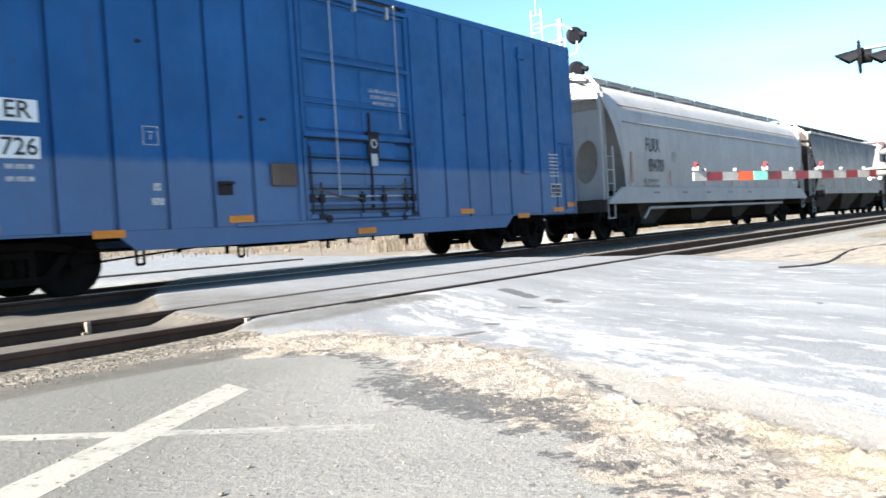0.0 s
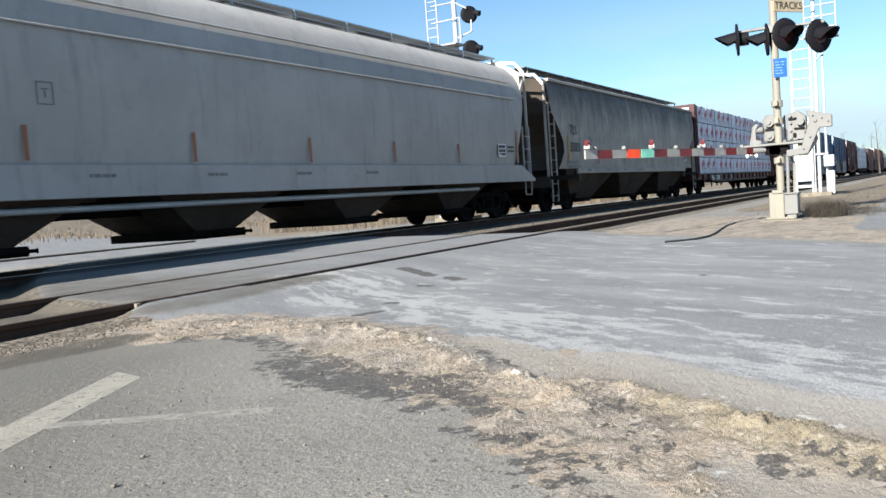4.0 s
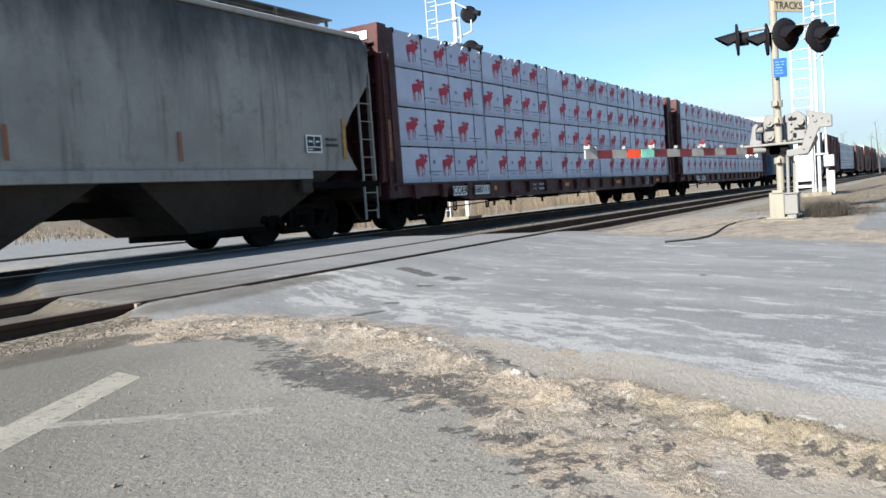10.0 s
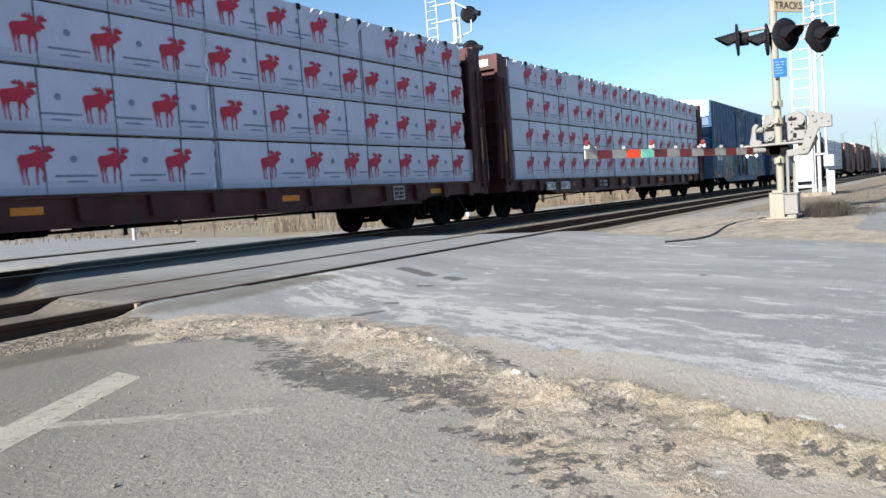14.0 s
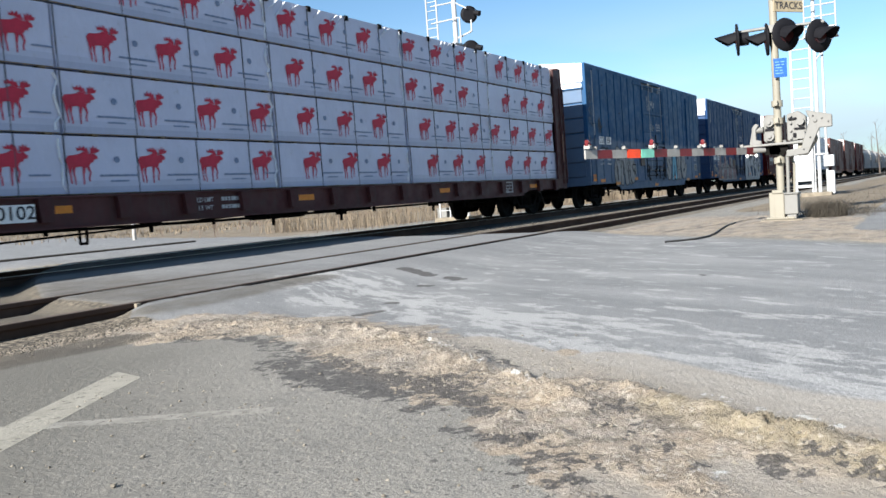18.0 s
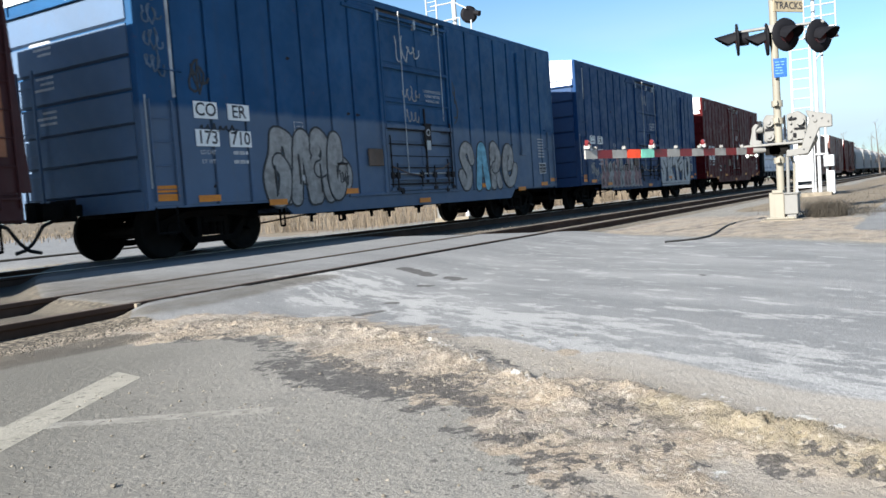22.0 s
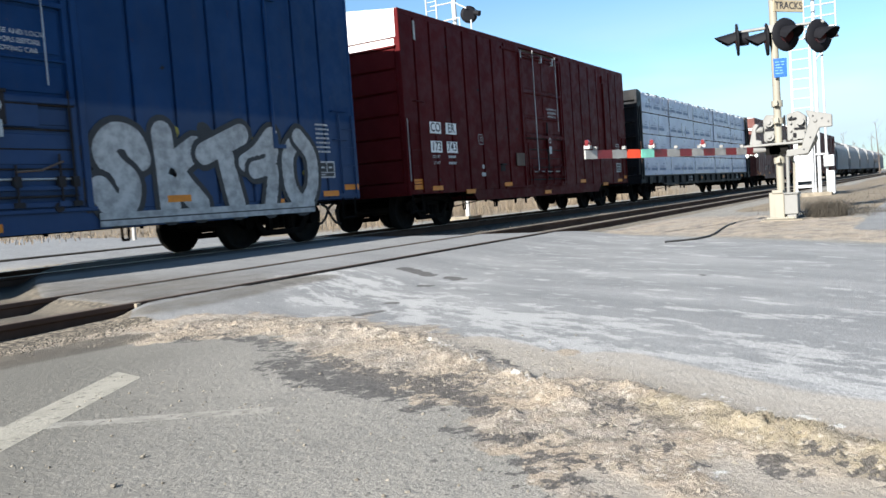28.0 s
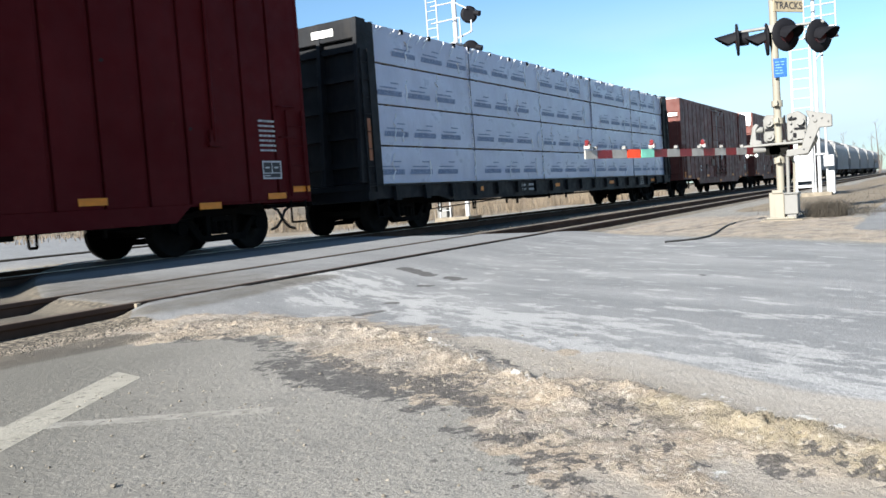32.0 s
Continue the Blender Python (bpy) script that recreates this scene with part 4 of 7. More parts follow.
def frame_plate(parent, x, y, z, w, h, mat, fine=False):
    """A small stencilled box: an outline with two marks in it."""
    s = Shape()
    t = 0.012 if fine else 0.03
    s.box(-w / 2, w / 2, -0.002, 0.002, h / 2 - t, h / 2).box(-w / 2, w / 2, -0.002, 0.002, -h / 2, -h / 2 + t)
    s.box(-w / 2, -w / 2 + t, -0.002, 0.002, -h / 2 + t, h / 2 - t).box(w / 2 - t, w / 2, -0.002, 0.002, -h / 2 + t, h / 2 - t)
    if fine:
        s.box(-w * 0.2, w * 0.2, -0.002, 0.002, h * 0.16, h * 0.22).box(-w * 0.04, w * 0.04, -0.002, 0.002, -h * 0.2, h * 0.1)
    else:
        s.box(-w / 2 + t, w / 2 - t, -0.002, 0.002, -h * 0.20, -h * 0.20 + t * 0.6).box(-t * 0.3, t * 0.3, -0.002, 0.002, -h * 0.20 + t * 0.6, h / 2 - t)
        s.box(-w * 0.34, -w * 0.12, -0.002, 0.002, h * 0.08, h * 0.18).box(w * 0.12, w * 0.34, -0.002, 0.002, h * 0.08, h * 0.18).box(-w * 0.38, -w * 0.1, -0.002, 0.002, -h * 0.34, -h * 0.28)
    o = part("stencil", s, mat, parent)
    o.location = (x, y, z)
    return o


def boxcar(s0, s1, paint, label, marks=None, number=None, top="white", spin=True, eave=4.93, door_at=0.0, tags=None, sliver=0.0, group="boxcars"):
    half = (s1 - s0) / 2
    car = thing("boxcar", label, "freight car", group=group)
    W, bottom = 1.60, 0.78
    yn = -W + 0.075                         # sheet; posts stand proud of it
    dw = 1.42                               # half the doorway
    # sides with their sheets, the doorway between them
    for s in (-1, 1):
        y = s * (W - 0.10)
        for a, b in ((-half, door_at - dw), (door_at + dw, half)):
            part("side_sheet", Shape().box(a, b, min(y, y - s * 0.05), max(y, y - s * 0.05), bottom + 0.04, eave - 0.10), paint, car)
        # deep sill between the trucks, shallower above them
        part("side_sill", Shape().prism([(-half, bottom + 0.02), (-half, 0.83), (half, 0.83), (half, bottom + 0.02), (half - 2.9, bottom + 0.02), (half - 3.2, 0.56), (-half + 3.2, 0.56), (-half + 2.9, bottom + 0.02)], "y", s * (W - 0.03) - 0.02, s * (W - 0.03) + 0.02), paint, car)
        part("top_chord", Shape().box(-half, half, s * (W - 0.04) - 0.045, s * (W - 0.04) + 0.045, eave - 0.13, eave), paint, car, bevel=0.01)
        # corner posts, then hat-section posts
        for e in (-1, 1):
            part("corner_post", Shape().box(e * half - 0.04 - 0.03 * e, e * half + 0.04 - 0.03 * e, s * (W - 0.05) - 0.06, s * (W - 0.05) + 0.05, bottom, eave - 0.02), paint, car, bevel=0.01)
    # the sheets are pressed panels with a narrow recess at each post
    post = Shape().prism([(-0.037, 0.0), (-0.031, -0.062), (-0.018, -0.072), (0.012, -0.072), (0.020, -0.058), (0.026, 0.0)], "z", 0.84, eave - 0.12).mesh("side_post", paint)
    inner = [-7.02, -6.33, -5.55, -4.75, -3.97, -3.2, -2.45], [2.38, 3.15, 3.93, 4.72, 6.02, 6.74]
    for s in (-1, 1):
        for lo, hi, mids in ((-half, door_at - dw, inner[0]), (door_at + dw, half, inner[1])):
            cut = [lo] + [m for m in mids] + [hi]
            for i in range(len(cut) - 1):
                a, b = cut[i] + (0.04 if i else 0.0), cut[i + 1] - (0.0 if i == len(cut) - 2 else 0.04)
                y0, y1 = s * W, s * (W - 0.10)
                part("side_panel", Shape().box(a, b, min(y0, y1), max(y0, y1), 0.83, eave - 0.12), paint, car, bevel=0.010)
                if i:
                    p = part("side_post", post, paint, car, at=(cut[i], s * (W - 0.10), 0))
                    if s > 0:
                        p.rotation_euler = (0, 0, math.pi)
    # roof: low pitch with cross ribs
    roof = Shape().prism([(-W + 0.02, eave - 0.02), (0, eave + 0.16), (W - 0.02, eave - 0.02), (W - 0.02, eave - 0.06), (-W + 0.02, eave - 0.06)], "x", -half, half)
    roof_ob = part("roof", roof, "galv", car, "bare galvanised roof")
    rib = Shape().prism([(-W + 0.05, eave - 0.02), (0, eave + 0.20), (W - 0.05, eave - 0.02)], "x", -0.04, 0.04).mesh("roof_rib", "galv")
    for x in np.linspace(-half + 0.6, half - 0.6, 13):
        part("roof_rib", rib, "galv", roof_ob, at=(x, 0, 0))
    # corrugated ends, white at the top
    for e in (-1, 1):
        x = e * (half - 0.06)
        end = part("end_wall", Shape().box(x - 0.03, x + 0.03, -W + 0.1, W - 0.1, bottom, eave - 0.10), paint, car)
        rel = Shape().prism([(0, -0.235), (0.055, -0.20), (0.055, 0.235), (0, 0.235)], "y", -W + 0.14, W - 0.14).mesh("end_rib", paint)
        for z in np.linspace(1.30, eave - 1.10, 6):
            r = part("end_rib", rel, paint, end, at=(x + 0.03 * e, 0, z))
            if e < 0:
                r.rotation_euler = (0, 0, math.pi)
        part("end_ledge", Shape().box(min(x, x + e * 0.14), max(x, x + e * 0.14), -W + 0.1, W - 0.1, eave - 0.86, eave - 0.82), paint, end)
        part("end_cap", Shape().box(x + e * 0.03, x + e * 0.065, -W + 0.08, W - 0.08, eave - 0.62, eave - 0.02), top, end, "white painted top of the end wall")
        part("end_plate", Shape().box(x + e * 0.03, x + e * 0.06, -W + 0.12, -0.1, eave - 0.84, eave - 0.66), "white", end, "white number panel")
        bars_s = Shape()
        for k, z in enumerate((3.55, 3.0, 2.45)):
            for j in range(3):
                bars_s.box(min(x + e * 0.087, x + e * 0.0885), max(x + e * 0.087, x + e * 0.0885), 0.35, 0.9 - 0.1 * ((k + j) % 3), z - j * 0.09, z - j * 0.09 + 0.04)
        part("stencil", bars_s, "letter_w", end)
        part("end_ladder", ladder(6, 0.36, 0.42), paint, car, at=(x + e * 0.20, 0.95, 1.0)).rotation_euler = (0, 0, math.pi / 2)
        part("end_sill", Shape().box(x - 0.10, x + 0.12, -W + 0.06, W - 0.06, 0.78, 1.06), paint, car)
        part("ladder", ladder_of(paint), paint, car, at=(e * (half - 0.34), -W - 0.03, 1.0))
        part("step", G["stirrup"], "iron", car, at=(e * (half - 0.34), -W + 0.02, 0.42))
    # sliding door with its beams, posts and locks
    y = -W
    door = part("door", Shape().box(door_at - dw, door_at + dw, y + 0.03, y + 0.09, 0.84, eave - 0.30), paint, car, "closed steel sliding door")
    for z, d, hh, m in ((0.93, 0.07, 0.035, paint), (1.04, 0.06, 0.016, "beam"), (1.15, 0.065, 0.030, paint), (1.27, 0.05, 0.014, "galv"), (1.40, 0.04, 0.012, "beam"), (1.66, 0.03, 0.010, "beam"), (1.92, 0.035, 0.014, "beam"), (2.30, 0.085, 0.045, paint), (2.24, 0.07, 0.012, "beam"), (2.84, 0.04, 0.018, paint), (3.58, 0.06, 0.035, paint), (eave - 0.36, 0.04, 0.02, paint)):
        part("door_beam", Shape().box(door_at - dw + 0.03, door_at + dw - 0.03, y + 0.03 - d, y + 0.03, z - hh, z + hh), m, door, "worn door beam", bevel=0.008)
    for dx in (-dw + 0.05, dw - 0.05):
        part("door_post", Shape().box(door_at + dx - 0.04, door_at + dx + 0.04, y - 0.03, y + 0.03, 0.88, eave - 0.31), paint, door, bevel=0.008)
    part("door_post", Shape().box(door_at + 0.20, door_at + 0.24, y - 0.025, y + 0.03, 1.06, 2.75), "beam", door, bevel=0.008)
    # pressed panels of the door between its beams
    for z0_, z1_ in ((1.46, 1.86), (1.98, 2.20), (2.40, 2.76), (2.92, 3.50), (3.68, eave - 0.44)):
        for a_, b_ in ((-dw + 0.14, -0.06), (0.06, dw - 0.14)):
            part("door_panel", Shape().box(door_at + a_, door_at + b_, y + 0.012, y + 0.031, z0_, z1_), paint, door, bevel=0.012)
    iron_ = "beam" if paint.startswith("blue") else paint
    for k, dx in enumerate((-dw + 0.13, -dw + 0.34, -0.10, 0.46, dw - 0.34, dw - 0.13)):
        part("lock_bar", Shape().cyl((door_at + dx, y - 0.045, 0.9), (door_at + dx, y - 0.045, (2.1, 1.5, 1.35, 1.45, 1.6, 2.45)[k]), 0.018, 6).box(door_at + dx - 0.05, door_at + dx + 0.05, y - 0.075, y, 1.16, 1.30), iron_, door, "rusty lock bar")
        part("bar_bracket", Shape().box(door_at + dx - 0.07, door_at + dx + 0.07, y - 0.07, y, 0.90, 0.97), iron_ if k % 2 else paint, door)
    for x0_, z0_, x1_, z1_ in ((-dw + 0.13, 1.42, -0.12, 1.22), (0.45, 1.36, dw - 0.3, 1.50)):
        part("lock_lever", Shape().tube([(door_at + x0_, y - 0.065, z0_), (door_at + (x0_ + x1_) / 2, y - 0.08, (z0_ + z1_) / 2 - 0.05), (door_at + x1_, y - 0.065, z1_)], 0.016), "rusty" if iron_ == "beam" else paint, door, "rusty lever")
    for dx in (-dw + 0.5, dw - 0.4):
        part("door_roller", Shape().cyl((door_at + dx, y - 0.05, 0.89), (door_at + dx, y + 0.01, 0.89), 0.07, 12), iron_, door)
    for dx in (-dw - 0.02, 0.0, dw * 0.6):
        part("door_hook", Shape().box(door_at + dx - 0.025, door_at + dx + 0.025, y - 0.05, y + 0.03, eave - 0.42, eave - 0.20), "galv", door, "pale hook over the door")
    part("lock_rod", Shape().cyl((door_at - 0.66, y - 0.06, 1.28), (door_at - 0.66, y - 0.06, eave - 0.12), 0.012, 8), "galv", door, "bright vertical lock rod")
    part("lock_rod", Shape().cyl((door_at + dw * 0.72, y - 0.05, 2.5), (door_at + dw * 0.72, y - 0.05, eave - 0.14), 0.010, 8), "galv", door, "bright vertical lock rod")
    lock = part("lock_plate", Shape().box(door_at + 0.12, door_at + 0.40, y - 0.06, y - 0.02, 1.96, 2.36).box(door_at + 0.10, door_at + 0.42, y - 0.075, y - 0.02, 2.36, 2.41), iron_, door, "dark lock plate", bevel=0.01)
    ring_ = [(math.cos(q * math.pi / 8), math.sin(q * math.pi / 8)) for q in range(16)]
    disc = Shape()
    disc.faces([(door_at + 0.26 + 0.085 * c, y - 0.063, 2.20 + 0.085 * t) for c, t in ring_] + [(door_at + 0.26 + 0.055 * c, y - 0.063, 2.20 + 0.055 * t) for c, t in ring_], [(q, (q + 1) % 16, (q + 1) % 16 + 16, q + 16) for q in range(16)])
    part("lock_ring", disc, "letter_w", lock, "white painted ring")
    part("seal_tag", Shape().box(door_at + 0.17, door_at + 0.33, y - 0.075, y - 0.055, 1.80, 2.02), "galv", lock, "pale hanging seal tag", bevel=0.006)
    part("placard", Shape().box(door_at + 0.35, door_at + 0.85, y - 0.034, y - 0.03, 1.95, 2.35), paint, door)
    if marks:
        for k, words in enumerate(("CLOSE AND LOCK", "DOORS BEFORE", "MOVING CAR")):
            text_part(door, words, 0.065, door_at + 0.66, y + 0.008, 3.16 - 0.11 * k, "letter_w", 1.05)
    part("door_rail", Shape().box(door_at - dw - 1.4, door_at + dw + 0.2, y - 0.03, y + 0.03, 0.82, 0.88), paint, car, bevel=0.01)
    part("door_rail", Shape().box(door_at - dw - 1.2, door_at + dw + 0.2, y - 0.03, y + 0.03, eave - 0.30, eave - 0.22), paint, car, bevel=0.01)
    for dx in (-dw - 0.08, dw + 0.08):
        part("door_jamb", Shape().box(door_at + dx - 0.05, door_at + dx + 0.05, y - 0.045, y + 0.06, 0.86, eave - 0.22), paint, car, bevel=0.01)
    # placard board left of the door
    part("placard_board", Shape().box(door_at - dw - 0.70, door_at - dw - 0.18, y - 0.06, y - 0.03, 1.44, 1.80), "rusty", car, "rusty brown placard board", bevel=0.01)
    part("stop_rod", Shape().cyl((5.30, y - 0.03, 1.75), (5.30, y - 0.03, 4.4), 0.03, 8), paint, car)
    for z in (4.35, 1.75):
        part("door_stop", Shape().box(half - 2.45, half - 2.15, y - 0.06, y, z, z + 0.07).box(half - 2.42, half - 2.36, y - 0.06, y, z + 0.07, z + 0.26), paint, car)
    # small step plate and grab irons on the side
    part("side_step", Shape().box(-half + 4.55, -half + 4.83, y - 0.07, y, 1.46, 1.50).box(-half + 4.55, -half + 4.83, y - 0.012, y, 1.30, 1.46), "beam", car, "small dark step plate", bevel=0.006)
    for gx_, gz_ in ((-half + 0.6, 2.9), (half - 0.55, 1.95), (half - 0.55, 2.5)):
        part("grab_iron", Shape().tube([(gx_ - 0.2, y, gz_), (gx_ - 0.2, y - 0.06, gz_), (gx_ + 0.2, y - 0.06, gz_), (gx_ + 0.2, y, gz_)], 0.012), paint, car)
    for k in range(9):
        sx_, sz_ = -half + 1.3 + (k * 3.7) % (2 * half - 2.6), 1.1 + (k * 1.37) % 3.2
        if abs(sx_ - door_at) > dw + 0.2:
            part("scuff", Shape().prism([(sx_, sz_), (sx_ + 0.05, sz_ - 0.02), (sx_ + 0.09 + 0.04 * (k % 3), sz_ + 0.02), (sx_ + 0.05, sz_ + 0.05)], "y", y - 0.0015, y), "beam", car, "dark scuff in the paint")
    # amber strips
    for x, z in ((-half + 0.36, 1.09), (-half + 0.36, 0.96), (-half + 1.2, 0.92), (-half + 2.8, 0.80), (-half + 4.95, 0.94), (door_at, 0.66), (half - 4.65, 0.94), (half - 2.5, 0.80), (half - 0.92, 0.91), (half - 0.25, 1.02)):
        part("reflector", G["ref_wide"], "yellow", car, "amber reflector strip", (x, -W - 0.014, z))
    # sunlit panel edges, painted on as bright strips
    if sliver:
        part("sunlit_edge", Shape().box(-half + 0.62, -half + 0.68, y - 0.002, y + 0.02, sliver, eave - 0.2), "tag_white", car, "pale vertical stripe painted as a sunlit edge")
        part("sunlit_edge", Shape().box(-half + 0.075, -half + 0.10, y - 0.012, y + 0.02, 1.1, 2.5), "galv", car, "bright strip painted as a sunlit edge")
    # panels with the reporting mark
    if number:
        for k, (word, dx, z) in enumerate(((marks[0], 0.0, 2.335), (marks[1], 0.73, 2.335), (number[0], 0.0, 1.89), (number[1], 0.73, 1.89))):
            x = -half + (1.26 if sliver else 1.0) + dx
            pl = part("number_panel", Shape().box(x - 0.25, x + 0.25, y - 0.018, y - 0.012, z - 0.135, z + 0.135), "white", car, "white number panel")
            text_part(pl, word, 0.215, x, y - 0.0205, z, "letter", 1.0)
        xt = -half + (1.26 if sliver else 1.0)
        for k, words in enumerate(("LD LMT", "LT WT")):
            text_part(car, words, 0.07, xt, y - 0.003, 1.66 - 0.15 * k, "letter_w", 1.0)
            bars(car, xt + 0.55, y - 0.004, 1.69 - 0.15 * k, 0.36, 1, "letter_w", 0.1, 0.06)
    bars(car, half - 1.26, y - 0.018, 2.24, 0.42, 7, "letter_w", 0.085, 0.035)
    plate = frame_plate(car, half - 1.0, y - 0.016, 1.37, 0.48, 0.32, "letter_w")
    part("stencil_ground", Shape().box(-0.24, 0.24, 0.001, 0.003, -0.16, 0.16), "tag_dark", plate, "black panel")
    frame_plate(car, -half + 3.5, y - 0.012, 2.12, 0.24, 0.26, "letter_w", True)
    for x, z, w in ((-half + 3.55, 1.42, 0.12), (-half + 3.55, 1.22, 0.2)):
        part("sticker", Shape().box(x - w / 2, x + w / 2, y - 0.014, y - 0.010, z - 0.05, z + 0.05), "letter_w", car, "small white sticker")
    if tags:
        tags(car, half)
    underside(car, half - 0.2, bottom)
    trucks(car, (-half + 1.75, half - 1.75), spin)
    ends_gear(car, half - 0.05)
    return move_with_train(car, (s0 + s1) / 2)


def ribbon(s, pts, r, y, depth):
    """A sprayed stroke: short flat pieces and round joints, each a hair above the one before."""
    k = 0
    for p, q in zip(pts, pts[1:]):
        d = Vector((q[0] - p[0], q[1] - p[1]))
        if d.length < 1e-6:
            continue
        d.normalize()
        nx_, nz_ = -d.y * r, d.x * r
        s.prism([(p[0] + nx_, p[1] + nz_), (q[0] + nx_, q[1] + nz_), (q[0] - nx_, q[1] - nz_), (p[0] - nx_, p[1] - nz_)], "y", y - depth - 0.00015 * k, y)
        k += 1
    for p in pts:
        s.prism([(p[0] + r * math.cos(a * math.pi / 7), p[1] + r * math.sin(a * math.pi / 7)) for a in range(14)], "y", y - depth - 0.00015 * k, y)
        k += 1


def curve(pts, n=5):
    """A smooth line through the points."""
    out = []
    for i in range(len(pts) - 1):
        p0, p1, p2, p3 = pts[max(i - 1, 0)], pts[i], pts[i + 1], pts[min(i + 2, len(pts) - 1)]
        for k in range(n):
            u = k / n
            out.append(tuple(0.5 * (2 * b + (c - a) * u + (2 * a - 5 * b + 4 * c - d) * u * u + (3 * b - a - 3 * c + d) * u**3) for a, b, c, d in zip(p0, p1, p2, p3)))
    return out + [pts[-1]]


STROKES = {
    "b": [[(0.40, 0.96), (0.30, 0.66), (0.06, 0.34), (0.20, 0.05), (0.56, 0.06), (0.66, 0.40), (0.44, 0.56)], [(0.52, 0.96), (0.88, 0.84), (0.96, 0.40), (0.74, 0.06)]],
    "s": [[(0.9, 0.66), (0.76, 0.88), (0.45, 0.93), (0.22, 0.76), (0.38, 0.54), (0.64, 0.36), (0.58, 0.12), (0.32, 0.06), (0.08, 0.28)]],
    "a": [[(0.08, 0.03), (0.22, 0.5), (0.36, 0.9), (0.62, 0.9), (0.78, 0.5), (0.95, 0.03)], [(0.3, 0.36), (0.72, 0.36)]],
    "r": [[(0.18, 0.04), (0.18, 0.9), (0.55, 0.93), (0.82, 0.72), (0.62, 0.50), (0.34, 0.46)], [(0.5, 0.44), (0.9, 0.05)]],
    "e": [[(0.30, 0.50), (0.66, 0.56), (0.66, 0.86), (0.38, 0.92), (0.16, 0.62), (0.18, 0.26), (0.45, 0.08), (0.78, 0.16), (1.0, 0.44)]],
    "k": [[(0.16, 0.98), (0.2, 0.5), (0.22, 0.03)], [(0.9, 0.8), (0.4, 0.5), (0.92, 0.03)]],
    "t": [[(0.02, 0.72), (0.5, 0.86), (0.98, 1.0)], [(0.5, 0.86), (0.62, 0.4), (0.75, 0.03)]],
    "z": [[(0.02, 0.60), (0.45, 0.74), (0.92, 0.98), (0.80, 0.60), (0.30, 0.50), (0.85, 0.50), (0.72, 0.02)]],
    "o": [[(0.5, 0.98), (0.12, 0.7), (0.14, 0.25), (0.5, 0.02), (0.88, 0.25), (0.9, 0.7), (0.5, 0.98)]],
}


def bubbles(car, shapes, z0, h, fill, edge, r=0.15, special=None, rim_w=0.028):
    """Fat sprayed letters with a thin dark outline on the side of a car."""
    for i, (kind, x0, w, *own) in enumerate(shapes):
        y = -1.603 - 0.005 * i
        r = own[0] if own else r
        rim, core = Shape(), Shape()
        for line in STROKES[kind]:
            pts = curve([(x0 + r + u * (w - 2 * r), z0 + r + v * (h - 2 * r)) for u, v in line])
            ribbon(rim, pts, r + rim_w, y, 0.0005)
            ribbon(core, pts, r - 0.008, y - 0.0025, 0.0005)
        out = part("graffiti_shape", rim, edge, car, "sprayed bubble letter with a black outline")
        part("graffiti_fill", core, "tag_cyan" if special == i else fill, out)


def scribble(car, x0, z0, w, h, mat, y=-1.606, seed=0, r=0.014, turns=5):
    """A looping hand-style scrawl."""
    rnd = random.Random(seed)
    pts = []
    n = turns * 10
    amp = [rnd.uniform(0.45, 1.0) for _ in range(turns + 2)]
    for i in range(n + 1):
        u = i / n
        a = 2 * math.pi * turns * u
        k = amp[int(u * turns)]
        pts.append((x0 + w * u + 0.11 * h * math.cos(a) + 0.06 * h * math.sin(2.3 * a + seed), z0 + 0.5 * h * k * math.sin(a) + 0.12 * h * math.sin(0.7 * a + seed)))
    s = Shape()
    ribbon(s, pts, r, y, 0.001)
    part("graffiti_scrawl", s, mat, car)


